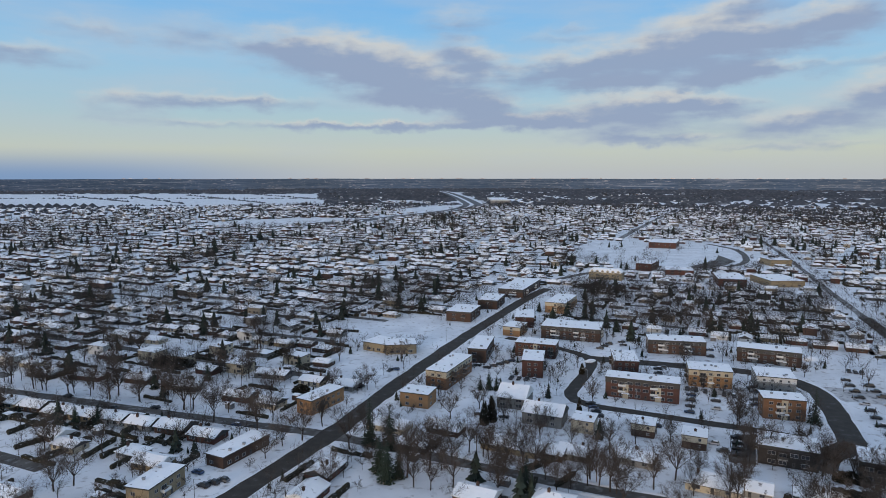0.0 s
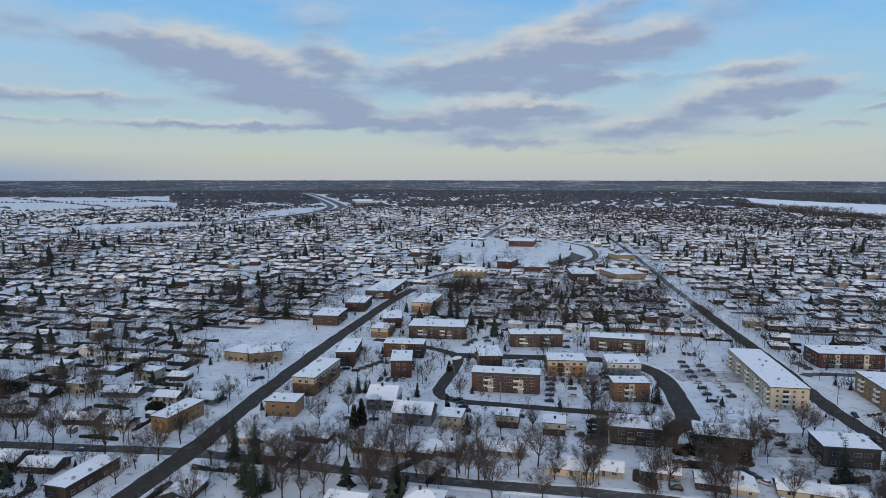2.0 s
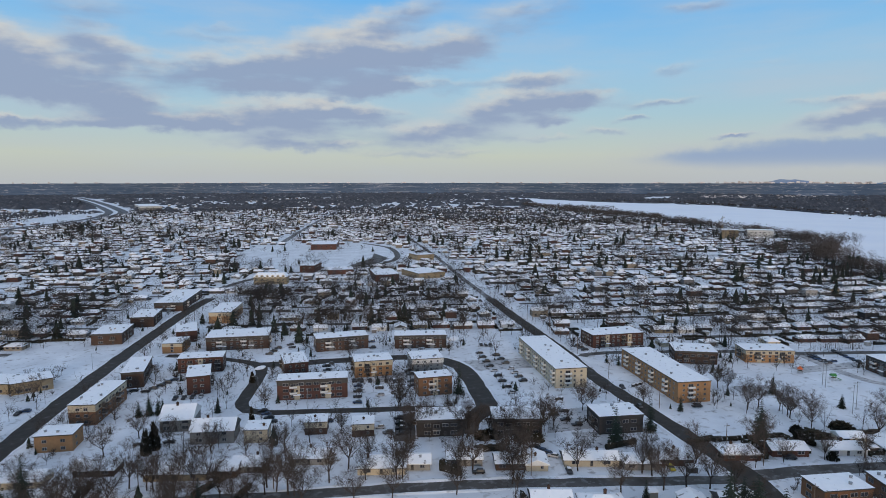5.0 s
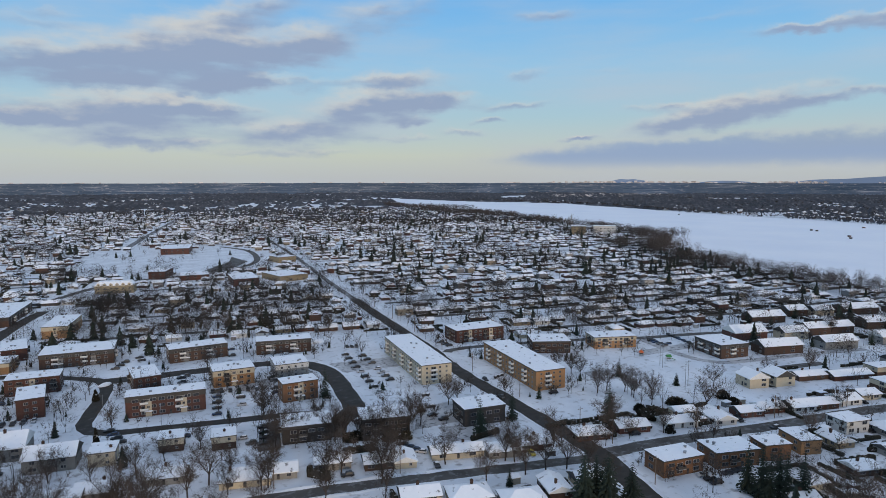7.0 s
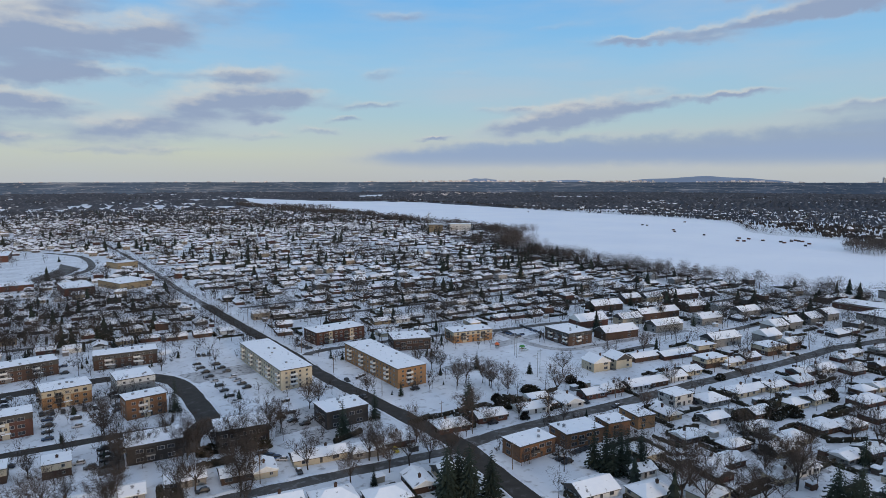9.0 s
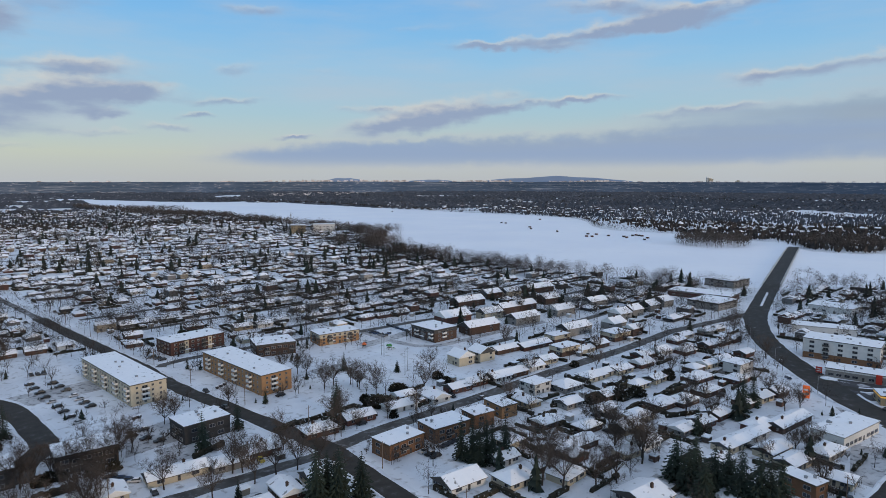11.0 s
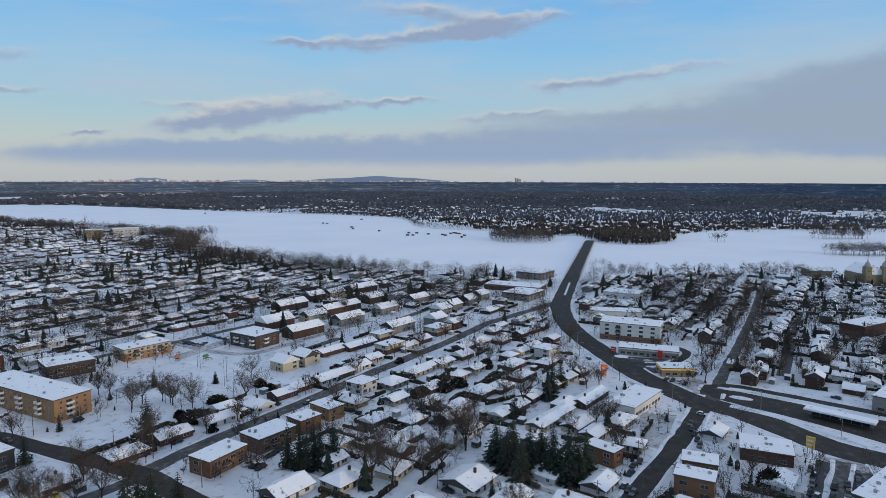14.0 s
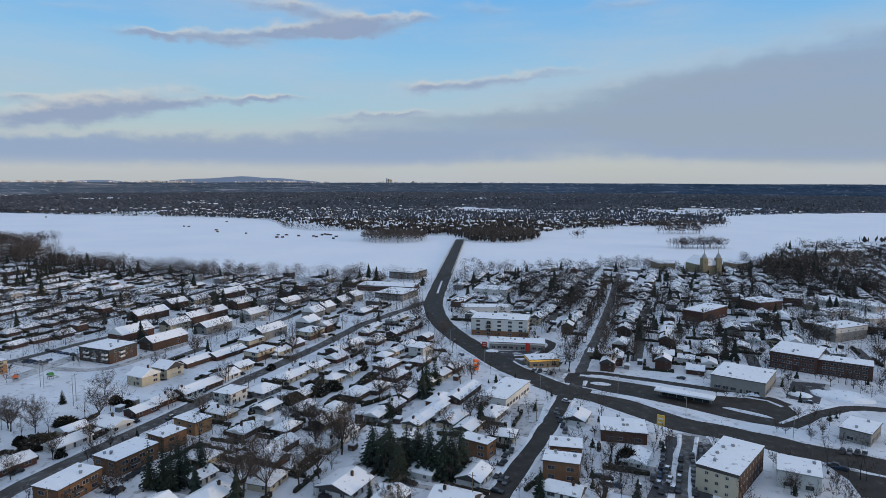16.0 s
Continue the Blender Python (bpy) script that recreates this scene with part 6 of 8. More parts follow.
tree_row(2, 1, 330, 760, 17, 11, 17)
tree_row(2, -1, 480, 760, 19, 11, 16)
tree_row(3, 1, 20, 260, 24, 7, 11)
tree_row(5, 1, 40, 330, 22, 11, 16)
tree_row(5, -1, 40, 330, 22, 11, 16)
rng = random.Random(9)
count = 0
MORE = []
for x, y in YARDS:
    for _ in range(rng.choice((0, 1, 1, 2)) if x > 130 and y < 170 else rng.choice((2, 3, 3, 4))):
        a, r = rng.uniform(0, 6.28), rng.uniform(8, 17)
        px, py = x + math.cos(a) * r, y + math.sin(a) * r
        if open_land(px, py, 1.5) and free(px, py, -3.5):
            kind, h = ("bare", rng.uniform(8, 16)) if rng.random() < 0.84 else ("spruce", rng.uniform(6, 15))
            if count < 110 and rng.random() < 0.4:
                tree(px, py, kind, h)
                count += 1
            else:
                MORE.append((px, py, kind, h))

# more trees between the buildings
OPEN = [
    [(-72, 345), (-66, 442), (-23, 465), (12, 462), (-10, 400), (-38, 330)],
    [(270, 215), (329, 240), (390, 225), (400, 190), (350, 150), (290, 140), (250, 176)],
    [(160, 340), (185, 345), (215, 240), (180, 225), (168, 250)],
    [(330, -95), (340, -140), (300, -190), (240, -230), (190, -180), (290, -80)],
]
rng = random.Random(77)
for _ in range(9800):
    a, r = radians(rng.uniform(-37, 132)), 185 + 430 * math.sqrt(rng.random())
    px, py = r * math.sin(a), r * math.cos(a)
    if inside(px, py, RIVER) or any(inside(px, py, o) for o in OPEN) or any(off_line(px, py, p) < w / 2 + 2.5 for p, w in ROADS) or not free(px, py, -3.0):
        continue
    if px > 130 and py < 190 and py > -60 and r < 400 and rng.random() < 0.5:
        continue
    left = px < -40 + 0.12 * py and py < 620
    if rng.random() < (0.40 if left else 0.44) * (1.0 if noise.noise((px * 0.02, py * 0.02, 4.0)) > -0.1 else 0.3):
        MORE.append((px, py, *(("bare", rng.uniform(8, 16)) if rng.random() < (0.965 if left else 0.975) else ("spruce", rng.uniform(6, 15)))))

for index, first, last in ((1, 190, 420), (15, 0, 700), (13, 0, 240), (3, 60, 380)):
    line, walked = curve_points(ROADS[index][0], 6.0), 0.0
    for (ax, ay), (bx, by) in zip(line, line[1:]):
        d = math.hypot(bx - ax, by - ay)
        walked += d
        if first < walked < last:
            for side in (-1, 1):
                k = side * (ROADS[index][1] / 2 + rng.uniform(2.0, 6.0))
                px, py = ax - (by - ay) / d * k, ay + (bx - ax) / d * k
                if rng.random() < (0.6 if index != 3 else 0.28) and free(px, py, -4.0) and all(off_line(px, py, p) > w / 2 + 1.2 for p, w in ROADS):
                    MORE.append((px, py, "bare", rng.uniform(5, 12)))

# shrubs and young trees close to the larger buildings
for x, y, r in TAKEN[:90]:
    if math.hypot(x, y) > 520:
        continue
    for _ in range(int(r * 1.3)):
        a, q = rng.uniform(0, 6.28), r + rng.uniform(-5, 7)
        px, py = x + math.cos(a) * q, y + math.sin(a) * q
        if all(off_line(px, py, p) > w / 2 + 1.5 for p, w in ROADS) and free(px, py, -4.5):
            MORE.append((px, py, *(("bare", rng.uniform(2.5, 9)) if rng.random() < 0.8 else ("spruce", rng.uniform(1.5, 5)))))

# trees of the middle distance
mid_bare, mid_conifer, island_trees = [], [], []


def round_crown(rng, x, y, h, away):
    """A far bare tree: short trunk, a few limbs, and a rounded haze of twigs, coarser with distance."""
    rad, rise, mid = h * rng.uniform(0.30, 0.44), h * rng.uniform(0.36, 0.42), h * 0.58
    tw = h * 0.010
    tri = [((x - tw, y + tw, -0.1), (x + tw, y - tw, -0.1), (x, y, mid)), ((x - tw, y - tw, -0.1), (x + tw, y + tw, -0.1), (x, y, mid))]
    size = 0.0011 * away
    for _ in range(max(9, int(0.29 * h * h / (size * size)))):
        a, up = rng.uniform(0, 6.283), rng.uniform(-0.85, 1.0)
        k = rng.random() ** 0.45
        flat_k = math.sqrt(1 - up * up) * k
        ox, oy, oz = math.cos(a) * flat_k, math.sin(a) * flat_k, up * k
        px, py, pz = x + ox * rad, y + oy * rad, mid + oz * rise
        l, q = size * rng.uniform(0.9, 1.9), size * rng.uniform(0.35, 0.6)
        b = a + rng.uniform(-0.9, 0.9)
        sx, sy = -math.sin(b) * q, math.cos(b) * q
        tri.append(((px - sx, py - sy, pz), (px + sx, py + sy, pz + q * 0.5), (px + math.cos(b) * l * 0.6, py + math.sin(b) * l * 0.6, pz + l * rng.uniform(0.2, 0.9))))
    return tri


def small_bare(rng, x, y, h, n):
    """A light bare tree: trunk, limbs into a rounded crown, and twigs along them."""
    away = math.hypot(x, y)
    if away > 430:
        return round_crown(rng, x, y, h, away)
    wd = 0.028 + 0.00016 * away
    rad = h * rng.uniform(0.36, 0.50)
    z0 = h * rng.uniform(0.14, 0.24)
    tw = h * 0.009
    tri = [((x - tw, y + tw, -0.1), (x + tw, y - tw, -0.1), (x, y, h * 0.5)), ((x - tw, y - tw, -0.1), (x + tw, y + tw, -0.1), (x, y, h * 0.5))]
    limbs = []
    for i in range(9):
        a, e = 6.283 * (i + rng.random()) / 8, rng.uniform(-0.25, 1.15)
        tip = (x + math.cos(a) * rad * math.cos(e), y + math.sin(a) * rad * math.cos(e), h * 0.5 + h * 0.46 * math.sin(e))
        root = (x, y, z0 + h * rng.uniform(0, 0.16))
        px, py = -math.sin(a) * wd * 0.9, math.cos(a) * wd * 0.9
        tri.append(((root[0] - px, root[1] - py, root[2]), (root[0] + px, root[1] + py, root[2]), tip))
        limbs.append((root, tip))
    for _ in range(n):
        root, tip = rng.choice(limbs)
        t = rng.uniform(0.30, 1.0)
        q = [root[k] + (tip[k] - root[k]) * t for k in range(3)]
        a, up = rng.uniform(0, 6.283), rng.uniform(-0.35, 1.0)
        l = h * rng.uniform(0.10, 0.22)
        px, py = -math.sin(a) * wd, math.cos(a) * wd
        flat_l = l * math.sqrt(max(0.05, 1 - up * up))
        tri.append(((q[0] - px, q[1] - py, q[2]), (q[0] + px, q[1] + py, q[2] + wd * 0.7), (q[0] + math.cos(a) * flat_l, q[1] + math.sin(a) * flat_l, q[2] + l * up)))
    return tri


def small_conifer(rng, x, y, h):
    """A full, ragged conifer: whorls of drooping boughs that shorten towards the tip."""
    tri = []
    r0 = h * rng.uniform(0.24, 0.36)
    lean = rng.uniform(-0.02, 0.02) * h
    for lev in range(6):
        z = h * (0.05 + 0.155 * lev)
        r = r0 * (1 - (lev / 6.2) ** 1.25)
        for i in range(6):
            a = 6.283 * (i + rng.random() * 0.9) / 6 + lev
            b = a + rng.uniform(1.0, 1.5)
            rr, rq = r * rng.uniform(0.65, 1.2), r * rng.uniform(0.65, 1.2)
            tri.append(((x + math.cos(a) * rr, y + math.sin(a) * rr, z - 0.05 * h * rng.random()), (x + math.cos(b) * rq, y + math.sin(b) * rq, z - 0.05 * h * rng.random()), (x + lean, y, z + h * rng.uniform(0.16, 0.26))))
    return tri


def stuff_mesh(name, tri, mat):
    a = np.array(tri, dtype=np.float32).reshape(-1, 3)
    me = bpy.data.meshes.new(name)
    n = len(a) // 3
    me.vertices.add(len(a))
    me.vertices.foreach_set("co", a.ravel())
    me.loops.add(3 * n)
    me.loops.foreach_set("vertex_index", np.arange(3 * n, dtype=np.int32))
    me.polygons.add(n)
    me.polygons.foreach_set("loop_start", np.arange(0, 3 * n, 3, dtype=np.int32))
    me.polygons.foreach_set("loop_total", np.full(n, 3, dtype=np.int32))
    me.materials.append(mat)
    me.update(calc_edges=True)
    return me


rng = random.Random(12)
for px, py, kind, h in MORE:
    if kind == "bare":
        far = math.hypot(px, py)
        mid_bare.extend(small_bare(rng, px, py, h, 130 if far < 290 else 94 if far < 420 else 66))
    else:
        mid_conifer.extend(small_conifer(rng, px, py, h))
for x, y in FAR_YARDS:
    r = math.hypot(x, y)
    clump = noise.noise((x * 0.011, y * 0.011, 6.0)) + 0.5 * noise.noise((x * 0.03, y * 0.03, 2.0))
    dark = noise.noise((x * 0.009, y * 0.009, 15.0))
    for _ in range(max(0, int(2.3 + 5.2 * clump + rng.random()))):
        a, q = rng.uniform(0, 6.28), rng.uniform(8, 20)
        px, py = x + math.cos(a) * q, y + math.sin(a) * q
        if inside(px, py, RIVER):
            continue
        tall = 1.0 + 0.45 * max(0.0, clump)
        if rng.random() < (0.93 if dark < 0.15 else 0.80):
            mid_bare.extend(small_bare(rng, px, py, rng.uniform(7, 16) * tall, 48 if r < 650 else 30 if r < 1000 else 16))
        else:
            mid_conifer.extend(small_conifer(rng, px, py, rng.uniform(7, 14) * tall))
# belts along the banks and on the islands
bank = curve_points(NEAR_BANK[2:19], 7.0)
for x, y in bank:
    thick_belt = max(0.15, 0.75 + 1.2 * noise.noise((x * 0.012, y * 0.012, 33.0)))
    for _ in range(int(7 * thick_belt + 1) if y > 60 else 2):
        px, py = x - rng.uniform(3, 62), y + rng.uniform(-12, 12)
        if in_view(px, py, 4) and not inside(px, py, RIVER) and off_line(px, py, ROADS[4][0]) > 16:
            island_trees.extend(small_bare(rng, px, py, rng.uniform(11, 21) if y > 60 else rng.uniform(9, 17), 64))
for cx, cy, rx_, ry_, n in ((1120, 38, 74, 56, 240), (1165, -150, 85, 72, 230), (973, -438, 14, 48, 80), (1240, -522, 13, 48, 60), (1143, -294, 6, 14, 10), (1368, -408, 9, 22, 18), (1420, -590, 22, 120, 90),
                            (1290, 1420, 40, 210, 300), (1500, 1750, 45, 150, 160), (720, -450, 40, 70, 120), (700, -560, 130, 60, 150), (860, 540, 60, 80, 130), (1055, 640, 45, 60, 90)):
    for _ in range(n):
        a, q = rng.uniform(0, 6.28), math.sqrt(rng.random())
        island_trees.extend(small_bare(rng, cx + math.cos(a) * q * rx_, cy + math.sin(a) * q * ry_, rng.uniform(12, 21), 44))
for x, y in curve_points(FAR_BANK[5:20], 9.0):
    for _ in range(3):
        px, py = x + rng.uniform(4, 40), y + rng.uniform(-10, 10)
        if not inside(px, py, RIVER) and off_line(px, py, ROADS[4][0]) > 16:
            mid_bare.extend(small_bare(rng, px, py, rng.uniform(7, 13), 20))


def grove(corners, n, low, high, dark):
    """Trees over a four cornered patch: number, heights and share of conifers."""
    for _ in range(n):
        p, q = rng.random(), rng.random()
        px, py = (sum(c[k] * w for c, w in zip(corners, ((1 - p) * (1 - q), p * (1 - q), p * q, (1 - p) * q))) for k in (0, 1))
        if inside(px, py, RIVER) and not inside(px + 8, py, RIVER):
            continue
        if not free(px, py, -5.0) or any(off_line(px, py, p_) < w_ / 2 + 2 for p_, w_ in ROADS):
            continue
        if rng.random() < dark * 0.4:
            mid_conifer.extend(small_conifer(rng, px, py, rng.uniform(low, high)))
        else:
            mid_bare.extend(small_bare(rng, px, py, rng.uniform(low, high), 58))


grove([(103, 589), (162, 586), (132, 477), (84, 484)], 44, 9, 14, 0.1)
grove([(169, 995), (414, 892), (382, 823), (155, 915)], 30, 7, 11, 0.15)
grove([(214, 910), (286, 882), (248, 764), (186, 790)], 16, 7, 12, 0.1)
grove([(428, -118), (426, -180), (358, -152), (359, -99)], 44, 8, 13, 0.1)
grove([(410, -189), (408, -234), (356, -205), (375, -173)], 18, 8, 12, 0.1)
grove([(478, -273), (476, -365), (392, -302), (408, -234)], 50, 8, 13, 0.1)
grove([(312, -15), (287, -43), (202, -27), (202, -10)], 34, 6, 11, 0.15)
grove([(236, -57), (235, -88), (200, -76), (201, -49)], 20, 5, 9, 0.1)
grove([(210, -128), (209, -152), (197, -143), (198, -120)], 12, 5, 8, 0)
grove([(560, -300), (600, -400), (470, -420), (440, -330)], 70, 8, 14, 0.1)
grove([(420, -250), (430, -320), (380, -300), (370, -240)], 26, 8, 13, 0.1)
grove([(72, 503), (197, 454), (224, 358), (62, 440)], 44, 9, 14, 0.12)
grove([(51, 369), (156, 282), (125, 209), (34, 258)], 40, 7, 12, 0.15)
grove([(771, -430), (814, -529), (590, -385), (607, -348)], 190, 11, 18, 0.2)
grove([(640, -412), (668, -510), (545, -418), (547, -353)], 120, 8, 15, 0.12)
grove([(814, -495), (902, -686), (849, -646), (770, -472)], 110, 10, 16, 0.15)
grove([(772, -384), (772, -407), (737, -389), (737, -367)], 12, 16, 22, 0)
grove([(769, -36), (763, -312), (716, -293), (721, -34)], 46, 9, 14, 0.05)
grove([(581, -117), (580, -159), (490, -135), (491, -97)], 46, 10, 16, 0.1)
grove([(577, -288), (576, -317), (487, -271), (479, -240)], 34, 9, 15, 0.15)
grove([(480, -220), (479, -231), (409, -202), (410, -191)], 14, 9, 14, 0.1)
grove([(896, 571), (788, 390), (655, 235), (698, 447)], 190, 9, 17, 0.25)
grove([(682, 107), (649, -19), (621, -18), (634, 100)], 46, 7, 11, 0.05)
grove([(-541, 730), (-262, 737), (-218, 465), (-345, 462)], 55, 8, 15, 0.2)
grove([(-345, 462), (-218, 465), (-176, 338), (-254, 336)], 35, 9, 15, 0.2)
grove([(-150, 467), (-81, 511), (-78, 402), (-131, 374)], 20, 9, 14, 0.15)
grove([(112, 552), (142, 545), (152, 580), (118, 585)], 60, 8, 13, 0.35)
grove([(114, 628), (177, 613), (163, 476), (87, 474)], 60, 9, 15, 0.15)
grove([(215, 630), (278, 600), (256, 478), (176, 476)], 70, 9, 15, 0.15)
tagged(new("riverside_trees", stuff_mesh("riverside_trees", island_trees, ISLAND_TWIG)), "reddish brown bare trees on islands and points", "trees", kind="stuff")
tagged(new("distant_bare_trees", stuff_mesh("distant_bare_trees", mid_bare, FAR_TWIG)), "bare trees in gardens and along the river", "trees", kind="stuff")
tagged(new("distant_conifers", stuff_mesh("distant_conifers", mid_conifer, FAR_NEEDLE)), "dark conifers scattered among far houses", "trees", kind="stuff")

# ---- woods of the plain ----
woods, shore_woods = [], []
FAR_SHORE = [(1080, -1700), (1062, -190), (1062, -95), (1230, 60), (1300, 100), (1720, 400), (1980, 1150), (2250, 1800), (2150, 3300), (4900, 3300), (4900, -4000), (1900, -1700)]


FAR_TOWN = [(2850, 2330), (3250, 2800), (3900, 2700), (3950, 2250), (3100, 2150)]
FOREST = [(-1834, 2383), (-1237, 2304), (-992, 1927), (-1076, 1723), (-1286, 1667)]


def across(x, y):
    return inside(x, y, FAR_SHORE)


def wooded(x, y):
    if inside(x, y, RIVER):
        return False
    for poly in KEEP_OUT[-3:]:
        if inside(x, y, poly):
            return False
    if inside(x, y, FAR_TOWN):
        return noise.noise((x * 0.008, y * 0.008, 3.0)) > -0.05
    if off_line(x, y, ROADS[-2][0]) < 45 or off_line(x, y, ROADS[-1][0]) < 30:
        return False
    if inside(x, y, FOREST):
        return True
    n = noise.noise((x * 0.0016, y * 0.0030, 1.0)) + 0.45 * noise.noise((x * 0.006, y * 0.008, 5.0))
    r = math.hypot(x, y)
    if r > 1750 and not across(x, y) and noise.noise((math.degrees(math.atan2(x, y)) * 0.11, r * 0.0052, 12.0)) > 0.27:
        return False
    if across(x, y):
        return n + 0.6 * noise.noise((x * 0.018, y * 0.006, 9.0)) > (-0.95 if r < 1250 else -0.42 if r < 2000 else -0.36)
    return r > 1500 and n > 0.22 - 0.00011 * (r - 1500)


def open_plain(x, y):
    if inside(x, y, RIVER) or any(inside(x, y, poly) for poly in KEEP_OUT[-3:]):
        return False
    return off_line(x, y, ROADS[-2][0]) > 45 and off_line(x, y, ROADS[-1][0]) > 30


rng = np.random.RandomState(3)
az = -40.0
cell = 15.0
r = 1080.0
while r < 4850:
    dr = cell * (0.7 + r / 2600)
    da = math.degrees(cell * (0.8 + r / 3000) / r)
    az = -40.0
    while az < 135:
        a = radians(az)
        x, y = r * math.sin(a), r * math.cos(a)
        if wooded(x, y) or (r > 1900 and not across(x, y) and rng.rand() < 0.14 and open_plain(x, y)):
            hgt = (8 + 7 * rng.rand()) * (0.68 if 1250 < r < 2400 else 1.0)
            if r < 2600 and rng.rand() < 0.30:
                az += da
                continue
            k = cell * (0.9 + r / 2400) * 0.75
            cx, cy = x, y
            ring = [(x + k * math.cos(t) * (0.7 + 0.5 * rng.rand()), y + k * math.sin(t) * (0.7 + 0.5 * rng.rand())) for t in (0.3, 1.6, 2.8, 4.1, 5.3)]
            if r < 2300:
                grove = shore_woods if r < 1650 else woods
                for i in range(8 if r < 1400 else 6):
                    px, py = x + k * 1.1 * (rng.rand() * 2 - 1), y + k * 1.1 * (rng.rand() * 2 - 1)
                    wx, wy = (rng.rand() - 0.5) * 7, (rng.rand() - 0.5) * 7
                    z1, z2 = hgt * (0.3 + 0.25 * rng.rand()), hgt * (0.7 + 0.5 * rng.rand())
                    grove.append(((px - wx, py - wy, z1), (px, py, -0.1), (px + wx, py + wy, z1 * 1.1)))
                    grove.append(((px - wx, py - wy, z1), (px + wx, py + wy, z1 * 1.1), (px + wx * 0.3, py + wy * 0.3, z2)))
                az += da
                continue
            for i in range(5):
                p, q = ring[i], ring[(i + 1) % 5]
                woods.append(((*p, 0), (*q, 0), (cx + 3 * (rng.rand() - 0.5), cy + 3 * (rng.rand() - 0.5), hgt)))
        az += da
    r += dr
# hedgerows across the far fields
hr = random.Random(6)
for (ax, ay), (bx, by) in ([(-1659, 3175), (-1000, 2310)], [(-1453, 3363), (-740, 2412)], [(-1261, 3685), (-502, 2634)], [(-2143, 3345), (-1308, 2501)], [(-686, 3036), (-320, 2328)], [(-1447, 2867), (-295, 2897)], [(-1220, 2216), (-488, 2154)], [(-888, 1930), (-263, 1798)], [(-2087, 2850), (-1472, 2866)]):
    steps = int(math.hypot(bx - ax, by - ay) / 16)
    for i in range(steps):
        t = i / steps
        if hr.random() < 0.75:
            x, y, k, hgt = ax + (bx - ax) * t + hr.uniform(-4, 4), ay + (by - ay) * t + hr.uniform(-4, 4), hr.uniform(5, 9), hr.uniform(3, 8)
            ring = [(x + k * math.cos(q), y + k * math.sin(q), 0) for q in (0.3, 1.6, 2.8, 4.1, 5.3)]
            woods.extend((ring[j], ring[(j + 1) % 5], (x, y, hgt)) for j in range(5))
tagged(new("shore_woods", stuff_mesh("shore_woods", shore_woods, FAR_TWIG)), "brown leafless woods behind the far shore", "woods", kind="stuff")
tagged(new("far_woods", stuff_mesh("far_woods", woods, WOODS)), "dark leafless woods across the plain, bluish haze in their colour", "woods", kind="stuff")

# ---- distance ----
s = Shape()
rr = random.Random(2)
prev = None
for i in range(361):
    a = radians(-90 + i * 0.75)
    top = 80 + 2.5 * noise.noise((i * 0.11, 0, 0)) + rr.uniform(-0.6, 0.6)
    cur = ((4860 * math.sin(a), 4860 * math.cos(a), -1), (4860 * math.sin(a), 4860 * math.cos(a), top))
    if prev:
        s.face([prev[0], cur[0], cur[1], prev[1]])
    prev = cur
tagged(new("backdrop", s.mesh("backdrop", [DISTANCE])), "wooded plain at the horizon, blue haze painted into its colour", kind="structure")


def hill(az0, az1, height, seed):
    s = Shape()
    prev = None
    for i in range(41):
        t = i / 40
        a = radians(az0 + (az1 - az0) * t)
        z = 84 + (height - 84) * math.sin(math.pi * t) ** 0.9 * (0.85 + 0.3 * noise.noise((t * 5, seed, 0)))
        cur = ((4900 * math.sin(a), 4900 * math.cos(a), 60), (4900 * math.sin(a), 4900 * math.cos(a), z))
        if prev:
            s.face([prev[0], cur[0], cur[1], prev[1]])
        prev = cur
    return tagged(new("hill", s.mesh("hill", [HILL])), "long low hill on the horizon, coloured with the blue of haze", "hill", kind="structure")


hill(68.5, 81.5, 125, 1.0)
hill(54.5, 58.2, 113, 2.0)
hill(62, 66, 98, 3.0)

# ---- bridge ----
bridge = tagged(spot("road_bridge", 690, -30, -6.3), "long low concrete road bridge across the frozen river", "bridge")
L = 395.0
s = Shape()
s.box(10, L, -8.2, 8.2, 1.2, 2.2, 0, True)
part("deck", s.mesh("deck", [CONCRETE]), bridge)
s = Shape()
s.face([(10, -7.2, 2.21), (L, -7.2, 2.21), (L, 7.2, 2.21), (10, 7.2, 2.21)])
s.face([(-30, -7.2, 0.1), (10, -7.2, 2.21), (10, 7.2, 2.21), (-30, 7.2, 0.1)])
s.face([(L, -7.2, 2.21), (L + 40, -7.2, 0.1), (L + 40, 7.2, 0.1), (L, 7.2, 2.21)])
part("roadway", s.mesh("roadway", [ASPHALT]), bridge, label="dark asphalt roadway")
for sy in (-1, 1):
    s = Shape()
    s.box(10, L, sy * 7.9 - 0.2, sy * 7.9 + 0.2, 2.2, 3.1)
    part("parapet", s.mesh("parapet", [CONCRETE]), bridge)
    s = Shape()
    s.box(10, L, sy * 7.45 - 0.3, sy * 7.45 + 0.3, 2.2, 2.5)
    part("verge", s.mesh("verge", [SNOW]), bridge, label="snow along the parapet")
pier = Shape().box(-0.7, 0.7, -7, 7, -0.5, 1.2).mesh("pier", [CONCRETE])
for i in range(10):
    part("pier", pier, bridge, (30 + i * 37, 0, 0))

